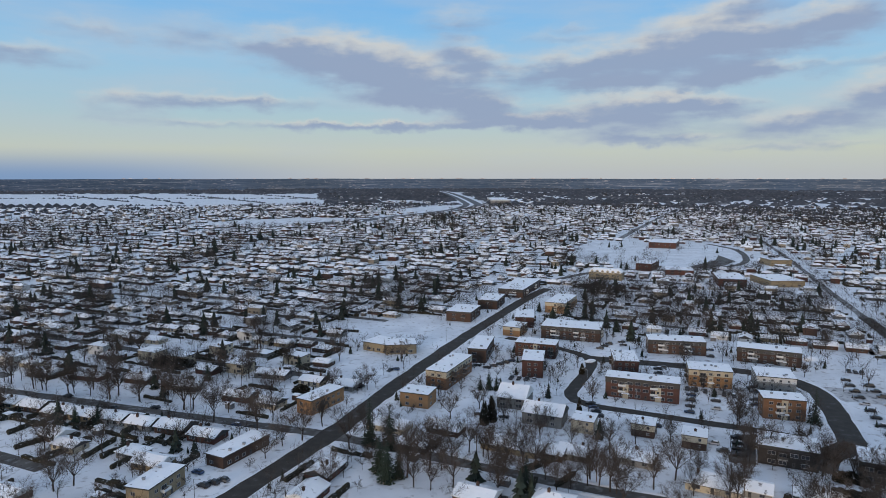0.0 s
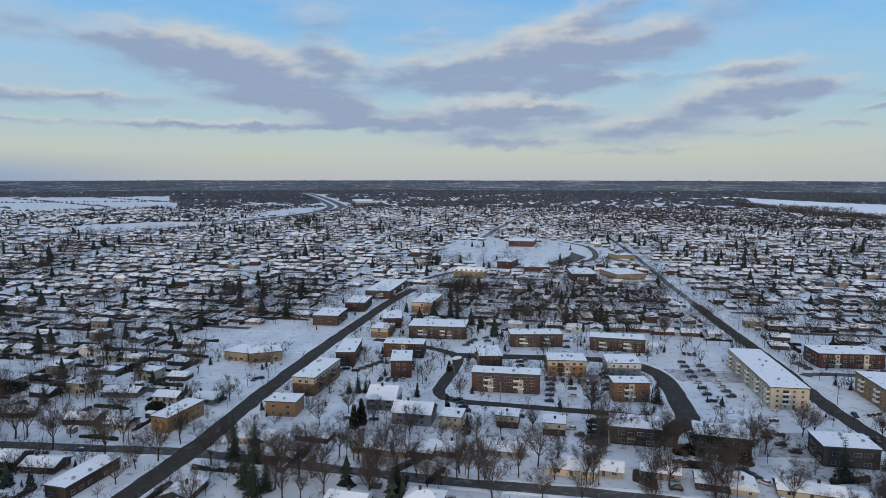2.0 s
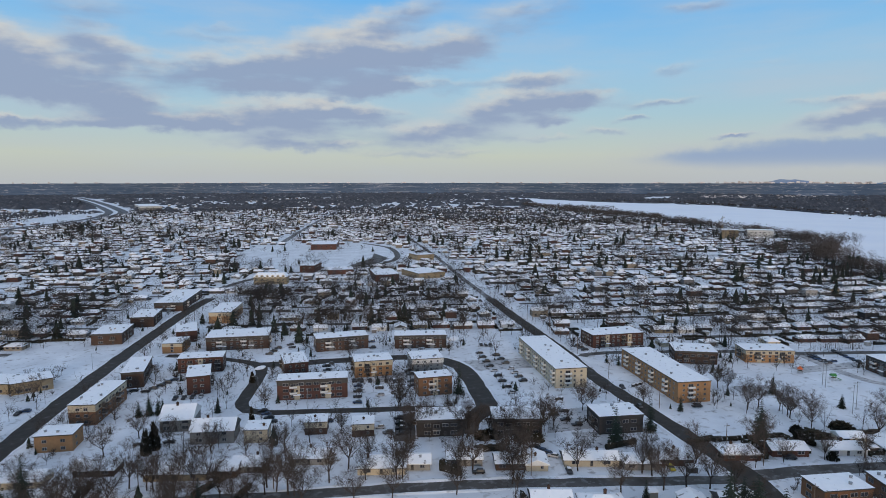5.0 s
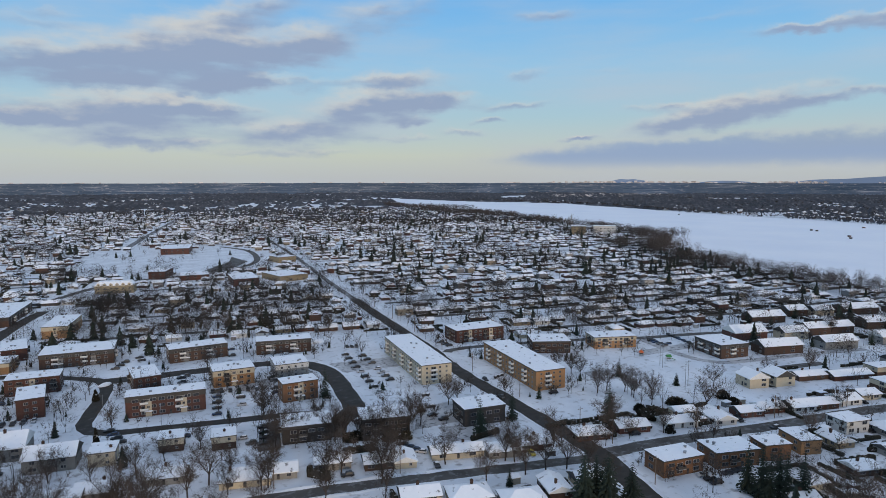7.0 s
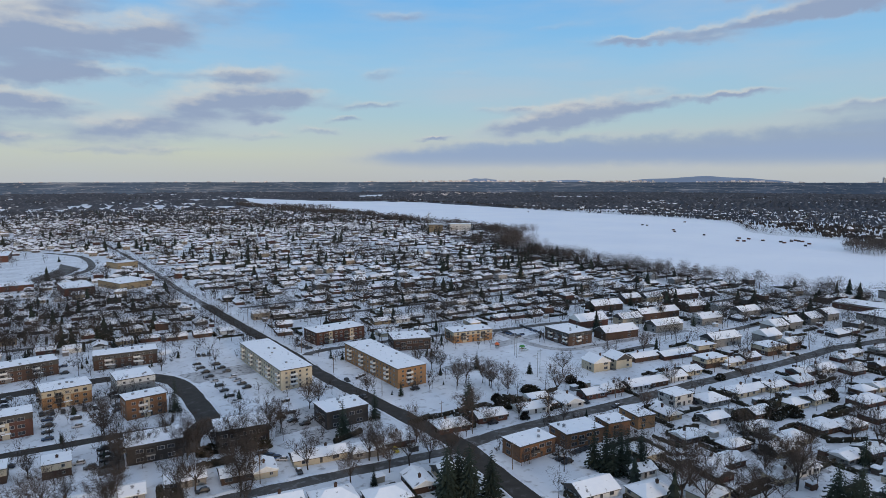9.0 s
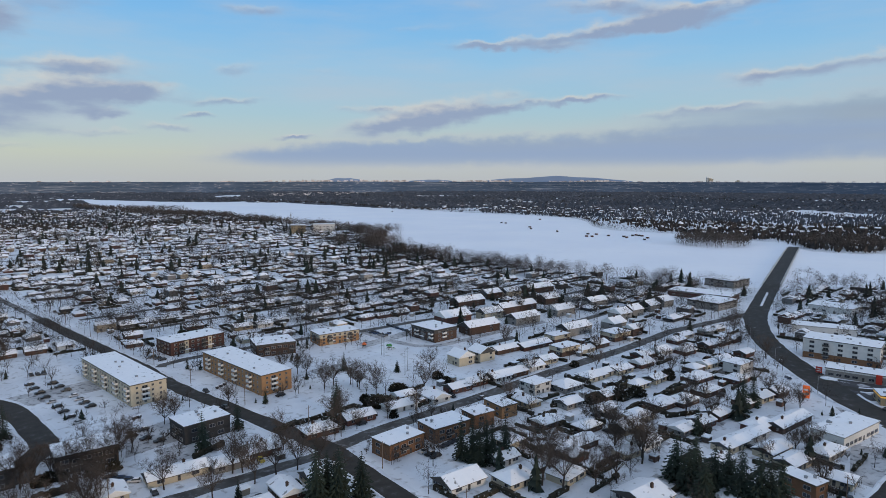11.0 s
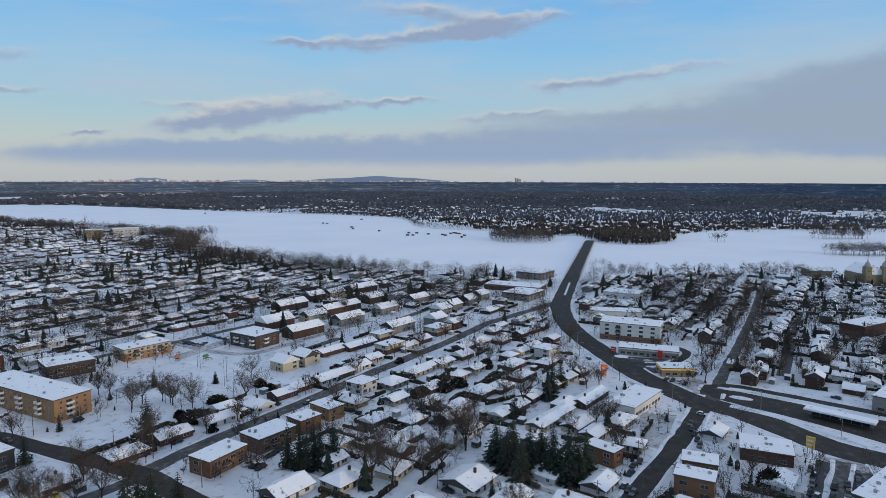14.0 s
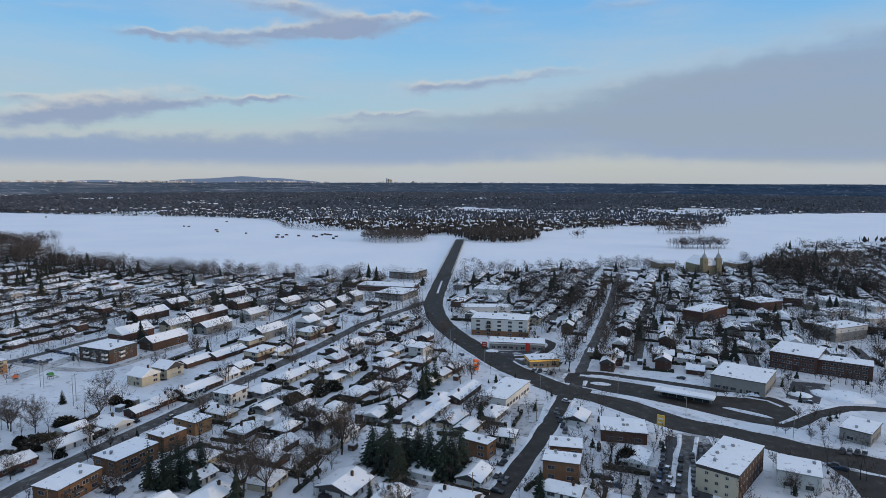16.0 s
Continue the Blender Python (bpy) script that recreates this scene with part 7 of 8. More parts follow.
# ---- church ----
CHURCH_STONE = material("yellow_grey_stone", (0.27, 0.235, 0.15), 0.9, (0.19, 0.165, 0.11), 0.5, 0.6)
church = tagged(spot("church", 700, -322, 8), "old stone church with two domed bell towers", "church")
s = Shape()
s.box(-14, 20, -10, 10, -0.3, 12)
for sx in (-14, 20):
    k = 1 if sx > 0 else -1
    s.face([(sx, -10 * k, 12), (sx, 10 * k, 12), (sx, 0, 20)])
part("wall", s.mesh("wall", [CHURCH_STONE]), church)
part("roof", roof_shape("gable", 34, 20, 12.05, 8, 0.5, 0.3).mesh("roof", [ROOF_SNOW]), church, (3, 0, 0), label="steep roof under snow")
for sy in (-8.5, 8.5):
    s = Shape()
    s.box(-17, -11, sy - 3, sy + 3, -0.3, 20)
    tw = part("tower", s.mesh("tower", [CHURCH_STONE]), church)
    s = Shape()
    for k in range(6):
        z0, z1 = 20 + k * 0.9, 20 + (k + 1) * 0.9
        s.rod((-14, sy, z0), (-14, sy, z1), 2.9 * math.cos(k * 0.24), 2.9 * math.cos((k + 1) * 0.24), 10)
    s.rod((-14, sy, 25.2), (-14, sy, 31), 0.5, 0.08, 6)
    part("dome", s.mesh("dome", [METAL], True), tw, label="grey metal dome with spire")
    for z in (4, 9, 15):
        part("window", WIN_M, tw, (-17.02, sy, z), -math.pi / 2)

# ---- tower crane ----
CRANE_STEEL = material("dull_yellow_steel", (0.20, 0.16, 0.09), 0.6)
cx, cy = 1002, 792
crane = tagged(spot("tower_crane", cx, cy, 30), "slender tower crane over a building site", "crane")
s = Shape()
for dx, dy in ((-0.8, -0.8), (0.8, -0.8), (0.8, 0.8), (-0.8, 0.8)):
    s.rod((dx, dy, 0), (dx, dy, 34), 0.18, 0.18, 4)
for k in range(17):
    s.rod((-0.8, -0.8, k * 2), (0.8, 0.8, k * 2 + 2), 0.1, 0.1, 3)
    s.rod((0.8, -0.8, k * 2), (-0.8, 0.8, k * 2 + 2), 0.1, 0.1, 3)
part("mast", s.mesh("mast", [CRANE_STEEL]), crane)
s = Shape()
s.rod((-9, 0, 35), (26, 0, 35), 0.35, 0.25, 4)
s.rod((-9, 0, 36.4), (26, 0, 35.6), 0.2, 0.15, 4)
s.rod((0, 0, 34), (0, 0, 40), 0.4, 0.2, 4)
s.rod((0, 0, 40), (24, 0, 35.6), 0.08, 0.08, 3)
s.rod((0, 0, 40), (-8.5, 0, 36), 0.08, 0.08, 3)
part("jib", s.mesh("jib", [CRANE_STEEL]), crane)
part("counterweight", Shape().box(-9.5, -6.5, -0.8, 0.8, 33.2, 35, 0, True).mesh("counterweight", [CONCRETE]), crane)

# ---- bus shelter ----
shelter = tagged(spot("bus_shelter", 292, -128, -125), "long bus terminal shelter with snowy canopy", "shelter")
part("roof", Shape().box(-13.5, 13.5, -3, 3, 3.6, 4.1, 0, True).mesh("roof", [ROOF_SNOW]), shelter, label="canopy under snow")
part("fascia", Shape().box(-13.6, 13.6, -3.1, 3.1, 3.3, 3.6, 0, True).mesh("fascia", [TRIM]), shelter)
post = Shape().box(-0.12, 0.12, -0.12, 0.12, 0, 3.3).mesh("post", [METAL])
for i in range(7):
    part("post", post, shelter, (-12 + i * 4, 2, 0))
part("screen", Shape().box(-11, 11, 1.9, 2.0, 0.2, 2.6).mesh("screen", [GLASS]), shelter)

# ---- signs ----


def pylon_sign(x, y, ang, w, h, z, mat, label):
    root = tagged(spot("pylon_sign", x, y, ang), label, "sign")
    s = Shape()
    s.box(-w * 0.35, -w * 0.35 + 0.3, -0.15, 0.15, 0, z)
    part("post", s.mesh("post", [METAL]), root)
    part("post", Shape().box(w * 0.35 - 0.3, w * 0.35, -0.15, 0.15, 0, z).mesh("post", [METAL]), root)
    panel = part("panel", Shape().box(-w / 2, w / 2, -0.25, 0.25, z, z + h, 0, True).mesh("panel", [mat]), root)
    bars = Shape()
    for k in range(2):
        bars.box(-w * 0.35, w * 0.35, -0.262, -0.25, z + h * (0.25 + 0.35 * k), z + h * (0.38 + 0.35 * k))
    part("bar", bars.mesh("bar", [TRIM]), panel)


pylon_sign(339.5, -32.2, -100, 3, 6, 1.5, LIT_ORANGE, "orange store sign on a pylon")
pylon_sign(251.4, -100.7, -125, 3, 4.5, 4, YELLOW, "yellow sign on a tall post")
pylon_sign(392, -42.5, -105, 3, 3.2, 0.5, RED, "red square store sign")

# ---- huts on the ice ----
hut_wall = Shape().box(-1.4, 1.4, -1.1, 1.1, 0, 2.1).mesh("wall", [DARKWALL])
hut_wall2 = Shape().box(-1.4, 1.4, -1.1, 1.1, 0, 2.1).mesh("wall", [BRICK_RED])
hut_roof = Shape().box(-1.6, 1.6, -1.3, 1.3, 2.1, 2.3, 0, True).mesh("roof", [ROOF_SNOW])


def hut(x, y, ang):
    root = tagged(spot("fishing_hut", x, y, ang, 0.06), "small dark fishing hut on the ice", "hut", "huts on the frozen river")
    root.scale = (1.7, 1.7, 1.3)
    part("wall", hut_wall if int(x) % 3 else hut_wall2, root)
    part("roof", hut_roof, root)


hut(1429.6, 512.2, 0)
hut(1418.4, 497.9, 37)
hut(1326.2, 410.4, 74)
hut(1285.1, 395.3, 111)
hut(1584.4, 464.1, 148)
hut(1240.8, 327.6, 5)
hut(1207.5, 259.6, 42)
hut(1206.2, 243.8, 79)
hut(1187.6, 217.8, 116)
hut(1167.0, 182.0, 153)
hut(1216.5, 179.7, 10)
hut(1221.2, 173.5, 47)
hut(1213.6, 167.4, 84)
hut(1206.1, 161.3, 121)
hut(1170.9, 146.8, 158)
hut(1769.7, 999.9, 15)
hut(1158.6, 251.4, 52)
hut(1158.5, 241.3, 89)
hut(1180.9, 189.3, 126)
hut(1204.7, 177.3, 163)
hut(1135.4, 147.3, 20)

# ---- cars ----


def car_shapes(long, wide, high, paint):
    body = Shape()
    prof = ((-long / 2, 0.30), (-long / 2, 0.72), (-long * 0.44, 0.84), (-long * 0.16, 0.92), (long * 0.42, 0.96), (long / 2, 0.86), (long / 2, 0.30))
    n = len(prof)
    for sy, k in ((-1, 0.94), (-1, 1.0), (1, 1.0), (1, 0.94)):
        body.v.extend((x, sy * wide / 2 * (1 if k == 1.0 else 1) * (1.0 if k == 1.0 else 0.93), z if k == 1.0 else z + 0.0) for x, z in prof)
    for r in range(3):
        for i in range(n - 1):
            body.f.append((r * n + i, r * n + i + 1, (r + 1) * n + i + 1, (r + 1) * n + i))
    body.f.append(tuple(range(n - 1, -1, -1)))
    body.f.append(tuple(range(3 * n, 4 * n)))
    body.m = [0] * len(body.f)
    cab = Shape()
    lo = ((-long * 0.20, -0.84), (long * 0.43, -0.84), (long * 0.43, 0.84), (-long * 0.20, 0.84))
    hi = ((-long * 0.06, -0.66), (long * 0.33, -0.66), (long * 0.33, 0.66), (-long * 0.06, 0.66))
    cab.v = [(x, y * wide / 1.8, 0.92) for x, y in lo] + [(x, y * wide / 1.8, high - 0.06) for x, y in hi]
    cab.f = [(0, 1, 5, 4), (1, 2, 6, 5), (2, 3, 7, 6), (3, 0, 4, 7), (4, 5, 6, 7)]
    cab.m = [0] * 5
    top = Shape().box(-long * 0.055, long * 0.325, -0.65 * wide / 1.8, 0.65 * wide / 1.8, high - 0.06, high)
    snow = Shape().box(-long * 0.05, long * 0.32, -0.62 * wide / 1.8, 0.62 * wide / 1.8, high, high + 0.09)
    return body.mesh("body", [paint]), cab.mesh("windows", [CAR_GLASS]), top.mesh("roof", [paint]), snow.mesh("snow_cover", [ROOF_SNOW])


wheel = Shape().rod((0, -0.11, 0), (0, 0.11, 0), 0.33, 0.33, 10)
WHEEL = wheel.mesh("wheel", [RUBBER])
CARS = {}
for nm, paint in (("black", CAR_DARK), ("grey", CAR_GREY), ("blue", CAR_BLUE), ("white", CAR_WHITE), ("yellow", CAR_YELLOW), ("dark", CAR_DARK)):
    big = nm in ("dark", "grey")
    CARS[nm] = (car_shapes(4.7 if big else 4.5, 1.85, 1.72 if big else 1.46, paint), 4.6)


def car(x, y, ang, colour=None):
    rng = random.Random(int(x * 53 + y * 29))
    colour = colour or rng.choice(("black", "black", "dark", "dark", "black", "grey", "grey", "blue", "white"))
    (body, cab, top, snow), long = CARS[colour]
    root = tagged(spot("car", x, y, ang, 0.05), "%s car parked on packed snow" % ("black" if colour == "dark" else colour), "car", "parked cars")
    part("body", body, root)
    part("window", cab, root, label="dark car windows")
    if rng.random() < 0.25:
        part("snow_cover", snow, root, label="snow on the car roof")
    part("roof", top, root)
    for wx in (-long * 0.3, long * 0.31):
        for wy in (-0.82, 0.82):
            part("wheel", WHEEL, root, (wx, wy, 0.33))
    return root


car(198.0, 324.4, -23)
car(195.0, 315.7, -19)
car(192.1, 307.0, -22)
car(189.1, 298.3, -18)
car(186.2, 289.6, -21)
car(183.2, 280.9, -17)
car(180.2, 272.1, -20)
car(177.3, 263.4, -23)
car(174.3, 254.7, -19)
car(204.3, 315.2, -23)
car(202.3, 307.3, -19)
car(200.3, 299.4, -22)
car(196.3, 288.2, -23)
car(194.2, 281.3, -19)
car(192.1, 274.4, -22)
car(190.1, 267.5, -18)
car(208.7, 339.8, 67)
car(211.1, 338.0, 71)
car(213.4, 336.2, 68)
car(113.7, 307.4, -23)
car(110.8, 299.9, -19)
car(107.9, 292.3, -22)
car(104.9, 284.8, -18)
car(102.0, 277.2, -21)
car(111.8, 308.6, 67)
car(115.5, 306.6, 71)
car(119.2, 304.5, 68)
car(122.9, 302.4, 72)
car(126.6, 300.4, 69)
car(130.3, 298.3, 73)
car(119.3, 292.0, -23)
car(115.4, 281.8, -19)
car(138.1, 293.8, -23)
car(135.7, 287.2, -19)
car(107.4, 341.3, -23)
car(105.4, 333.7, -19)
car(150.5, 380.5, -23)
car(145.2, 366.2, -19)
car(82.5, 260.8, -22)
car(173.9, 220.9, -23)
car(174.7, 213.8, -19)
car(175.5, 206.7, -22)
car(180.9, 222.4, -23)
car(208.5, 213.1, -113)
car(212.1, 211.9, -109)
car(215.7, 210.8, -112)
car(199.9, 204.4, -113)
car(205.4, 202.5, -109)
car(239.4, 198.3, -23)
car(287.2, 288.9, -23)
car(293.7, 287.0, -19)
car(300.2, 285.1, -22)
car(260.6, 309.5, -23)
car(260.0, 304.8, -19)
car(259.5, 300.1, -22)
car(228.4, 235.1, 69)
car(178.7, 158.0, 59, "yellow")
car(144.1, 173.4, 63)
car(114.8, 188.1, -23)
car(368.7, 223.3, -23)
car(369.4, 212.7, -19)
car(368.3, 224.9, -18)
car(366.6, 220.4, -14)
car(365.0, 216.0, -17)
car(363.3, 211.6, -13)
car(391.4, 225.1, 57)
car(388.7, 219.9, 61)
car(386.0, 214.7, 58)
car(383.4, 209.5, 62)
car(380.7, 204.3, 59)
car(211.2, 106.4, -23)
car(210.3, 103.3, -19)
car(209.4, 100.3, -22)
car(219.3, 101.3, -23)
car(221.9, 100.6, -19)
car(224.5, 99.9, -22)
car(225.1, 143.1, -31)
car(276.6, 108.5, -22)
car(262.8, -36.4, -19)
car(256.4, -36.5, -22)
car(249.9, -36.5, -18)
car(243.5, -36.6, -21)
car(237.0, -36.6, -17)
car(278.6, -63.4, -23)
car(272.9, -63.0, -19)
car(267.2, -62.7, -22)
car(261.4, -62.3, -18)
car(255.7, -62.0, -21)
car(240.2, -96.8, -23)
car(230.0, -93.9, -19)
car(218.2, -90.4, -38)
car(210.9, -88.5, -34)
car(203.6, -86.6, -37)
car(229.6, -104.7, -23)
car(222.5, -101.9, -19)
car(215.5, -99.1, -22)
car(208.4, -96.2, -18)
car(201.4, -93.4, -21)
car(208.3, -65.7, -123)
car(207.4, -68.4, -119)
car(341.5, -64.6, -33)
car(339.4, -67.3, -29)
car(337.2, -70.0, -32)
car(335.1, -72.7, -28)
car(352.9, -81.3, -29)
car(407.2, -24.8, -13)
car(374.7, -26.9, -163)
car(325.0, -140.2, -128)
car(220.1, -153.7, -133)
car(217.3, -155.0, -129)
car(286.3, -185.3, -124)
car(266.3, 11.6, -31)
car(241.8, 25.0, -31)
car(238.0, 35.4, 59)
car(328.7, 4.7, -31)
car(226.3, -31.8, -33)
car(233.1, -33.8, -29)
car(204.9, -27.0, 59)
car(291.7, -71.1, 59, "white")
car(14.7, 341.4, -23)
car(18.3, 344.7, -19)
car(21.9, 348.0, -22)
car(25.5, 351.3, -18)
car(29.1, 354.7, -21)
car(26.6, 323.1, 67)
car(30.4, 322.3, 71)
car(34.2, 321.5, 68)
car(38.0, 320.7, 72)
car(8.4, 272.2, -23)
car(19.2, 269.1, -19)
car(60.2, 286.9, -23)
car(60.4, 281.8, -19)
car(60.6, 276.7, -22)
car(60.8, 271.6, -18)
car(108.2, 342.9, -23)
car(110.7, 344.0, -19)
car(85.1, 382.4, -23)
car(89.0, 387.7, -19)
car(93.0, 393.1, -22)
car(101.8, 397.4, -23)
car(101.1, 390.6, -19)
car(4.9, 343.2, -23)
car(9.6, 345.4, -19)
car(-35.1, 337.0, -23)
car(-37.9, 334.9, 67)
car(-157.0, 275.2, -19)
car(-138.2, 276.4, -19)
car(-94.4, 257.2, -19)
car(-87.4, 255.5, -15)
car(-187.0, 290.0, -19)
car(-87.0, 204.1, -23)
car(-84.4, 206.2, -19)
car(-81.7, 208.3, -22)
car(-92.9, 213.9, -23)
car(144.4, 311.3, -23)
car(143.1, 305.4, -19)
car(237.1, -111.4, -23)
car(231.4, -109.0, -19)
car(225.8, -106.6, -22)
car(220.1, -104.3, -18)
car(214.5, -101.9, -21)
car(211.9, -82.9, -23)
car(207.4, -82.7, -19)
car(202.9, -82.4, -22)
car(216.0, -28.4, -28)
car(213.8, -29.7, -24)
car(211.6, -30.9, -27)
car(231.5, -164.6, -43)
car(230.8, -167.1, -39)
car(230.0, -169.6, -42)
car(229.2, -172.0, -38)
car(111.0, 249.4, -23)
car(109.0, 244.0, -19)
car(106.9, 238.6, -22)
car(104.8, 233.2, -18)
car(99.7, 243.9, -23)
car(100.4, 236.7, -19)
car(145.5, 196.1, -63)
car(146.1, 192.9, -59)
car(146.6, 189.8, -62)
car(147.2, 186.6, -58)
car(235.0, -95.9, -28)
car(228.2, -92.8, -24)
car(221.3, -89.6, -27)
car(214.5, -86.4, -23)
car(207.7, -83.3, -26)
car(227.3, -99.4, -28)
car(219.4, -95.8, -24)
car(211.4, -92.1, -27)
car(203.5, -88.5, -23)
car(214.7, -63.6, -113)
car(212.5, -66.9, -109)

# ---- poles ----
POLE = Shape().rod((0, 0, -0.2), (0, 0, 10.5), 0.17, 0.12, 6).mesh("pole", [WOOD_POLE])
ARM = Shape().box(-1.2, 1.2, -0.06, 0.06, 9.4, 9.55, 0, True).mesh("crossarm", [WOOD_POLE])
LAMP_POST = Shape().rod((0, 0, 0), (0, 0, 9.0), 0.12, 0.08, 6).mesh("post", [METAL])
LAMP_ARM = Shape().rod((0, 0, 8.9), (2.2, 0, 9.4), 0.06, 0.05, 5).mesh("arm", [METAL])
LAMP_HEAD = Shape().box(2.1, 2.9, -0.15, 0.15, 9.3, 9.48, 0, True).mesh("lamp_head", [METAL])


def utility_pole(x, y, ang):
    root = tagged(spot("utility_pole", x, y, ang), "weathered wooden utility pole by the street", "pole")
    part("pole", POLE, root)
    part("crossarm", ARM, root)


def street_lamp(x, y, ang):
    root = tagged(spot("street_lamp", x, y, ang), "grey metal street lamp by the road", "lamp")
    part("post", LAMP_POST, root)
    part("arm", LAMP_ARM, root)
    part("lamp_head", LAMP_HEAD, root)


def along(road_index, side, step, first, maker):
    pts, width = ROADS[road_index]
    line = curve_points(pts, 4.0)
    walked, due = 0.0, first
    for (ax, ay), (bx, by) in zip(line, line[1:]):
        d = math.hypot(bx - ax, by - ay)
        walked += d
        if walked >= due:
            due += step
            nx, ny = -(by - ay) / d * side, (bx - ax) / d * side
            x, y = ax + nx * (width / 2 + 2.2), ay + ny * (width / 2 + 2.2)
            r = math.hypot(x, y)
            if 170 < r < 700 and in_view(x, y) and all(off_line(x, y, p) > w / 2 + 1 for p, w in ROADS):
                maker(x, y, math.degrees(math.atan2(-ny, -nx)))


along(0, 1, 55, 20, street_lamp)
along(1, -1, 48, 15, utility_pole)
along(2, 1, 45, 10, utility_pole)
along(3, 1, 42, 12, utility_pole)
along(4, 1, 50, 12, street_lamp)
along(4, -1, 50, 30, street_lamp)
along(5, 1, 45, 20, utility_pole)
along(6, -1, 40, 10, utility_pole)
along(7, 1, 40, 20, street_lamp)
along(9, 1, 50, 20, street_lamp)

# ---- towers on the horizon ----
rng = random.Random(8)
for i in range(14):
    az = rng.choice((rng.uniform(48, 64), rng.uniform(52, 60), rng.uniform(66, 79), rng.uniform(80, 92)))
    a = radians(az)
    w, h = rng.uniform(8, 24), rng.uniform(84, 93)
    if i < 3:
        a, w, h = radians(87.4 + i * 0.18), 14, 112 - 5 * i
    root = tagged(spot("distant_tower", 4885 * math.sin(a), 4885 * math.cos(a), -az), "pale apartment tower on the far horizon", "building")
    part("wall", Shape().box(-w / 2, w / 2, -8, 8, 0, h).mesh("wall", [CREAM if rng.random() < 0.5 else WHITE]), root)
    part("roof", Shape().box(-w / 2 - 0.3, w / 2 + 0.3, -8.3, 8.3, h, h + 1).mesh("roof", [ROOF_SNOW]), root)

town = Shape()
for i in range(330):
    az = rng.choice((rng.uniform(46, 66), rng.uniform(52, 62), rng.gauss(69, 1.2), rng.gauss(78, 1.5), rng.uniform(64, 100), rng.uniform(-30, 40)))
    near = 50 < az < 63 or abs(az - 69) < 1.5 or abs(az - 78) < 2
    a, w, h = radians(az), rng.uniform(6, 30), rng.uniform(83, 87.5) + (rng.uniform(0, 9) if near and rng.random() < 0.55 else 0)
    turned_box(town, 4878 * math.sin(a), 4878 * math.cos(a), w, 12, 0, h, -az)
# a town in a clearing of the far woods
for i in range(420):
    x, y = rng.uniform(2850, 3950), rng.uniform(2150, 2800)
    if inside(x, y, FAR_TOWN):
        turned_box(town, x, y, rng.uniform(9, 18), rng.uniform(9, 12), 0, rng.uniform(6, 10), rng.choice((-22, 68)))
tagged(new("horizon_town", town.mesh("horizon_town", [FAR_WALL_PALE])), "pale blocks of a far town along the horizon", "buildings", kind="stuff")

# ---- bare trees round the apartment blocks ----
for x, y, k in ((116, 430, 12), (126, 438, 14), (142, 450, 13), (133, 436, 11), (150, 420, 13), (164, 423, 15), (177, 421, 12), (199, 405, 14), (201, 386, 12), (219, 380, 13), (194, 434, 14),
                (147, 490, 12), (169, 464, 14), (180, 330, 9), (116, 261, 11), (124, 229, 12), (131, 217, 13), (104, 226, 9), (128, 193, 13), (164, 217, 13), (142, 199, 11), (69, 243, 10), (97, 210, 11), (84, 217, 10)):
    if free(x, y, -6.5):
        tree(x, y, "bare", k)

# ---- shrubs, play things, bins and snow heaps ----


def shrub_mesh(seed, tall):
    """A clipped cedar of many small sprays."""
    rng = random.Random(seed)
    s = Shape()
    for _ in range(420):
        a, e = rng.uniform(0, 6.283), rng.uniform(-0.1, 1.5)
        r = rng.uniform(0.78, 1.08)
        wide = math.cos(e) if not tall else (1 - max(0.0, e) / 1.6) ** 0.8
        c = Vector((math.cos(a) * wide * r, math.sin(a) * wide * r, 0.1 + (math.sin(max(0.0, e)) if not tall else max(0.0, e) / 1.5) * r * 0.95))
        d = Vector((math.cos(a), math.sin(a), 0.9 if tall else 0.5 + e * 0.4)).normalized() * rng.uniform(0.16, 0.30)
        q = d.cross(Vector((rng.uniform(-1, 1), rng.uniform(-1, 1), rng.uniform(-1, 1)))).normalized() * rng.uniform(0.08, 0.15)
        s.face([tuple(c - q - d * 0.4), tuple(c + q - d * 0.4), tuple(c + d)])
    n = 9
    for k, (z0, r0, z1, r1) in enumerate(((0, 0.8, 0.5, 0.78 if not tall else 0.5), (0.5, 0.78 if not tall else 0.5, 0.92, 0.25 if not tall else 0.08))):
        s.rod((0, 0, z0), (0, 0, z1), r0, r1, n)
    return s.mesh("foliage", [HEDGE])


SHRUBS = [shrub_mesh(3, False), shrub_mesh(4, False), shrub_mesh(5, True)]


def shrub(x, y, wide, high, kind):
    root = tagged(spot("cedar_shrub", x, y, (x * 37) % 360), "dark evergreen cedar shrub in the snow", "shrub")
    root.scale = (wide / 2, wide / 2, high)
    part("foliage", SHRUBS[kind], root)


shrub(132.1, 213.9, 6, 3, 1)
shrub(135.1, 214.1, 5, 3, 0)
shrub(137.5, 211.7, 5, 2.5, 1)
shrub(125.7, 227.4, 5, 3, 1)
shrub(145.4, 204.8, 6, 3, 0)
shrub(150.7, 201.2, 5, 3, 1)
shrub(305.3, 49.0, 9, 4, 1)
shrub(293.7, 57.8, 8, 4, 0)
shrub(306.5, 84.8, 7, 4, 1)
shrub(-104.4, 365.3, 9, 3, 1)
shrub(-113.7, 364.5, 8, 3, 0)
shrub(-61.9, 296.6, 7, 3, 1)
shrub(-77.7, 300.4, 8, 3, 1)
shrub(-123.1, 337.8, 7, 3, 0)
shrub(248.7, 148.7, 13, 4, 0)
shrub(271.0, 150.8, 9, 3, 1)
shrub(296.5, 141.1, 6, 3.5, 0)
shrub(237.9, 134.6, 4, 3, 1)
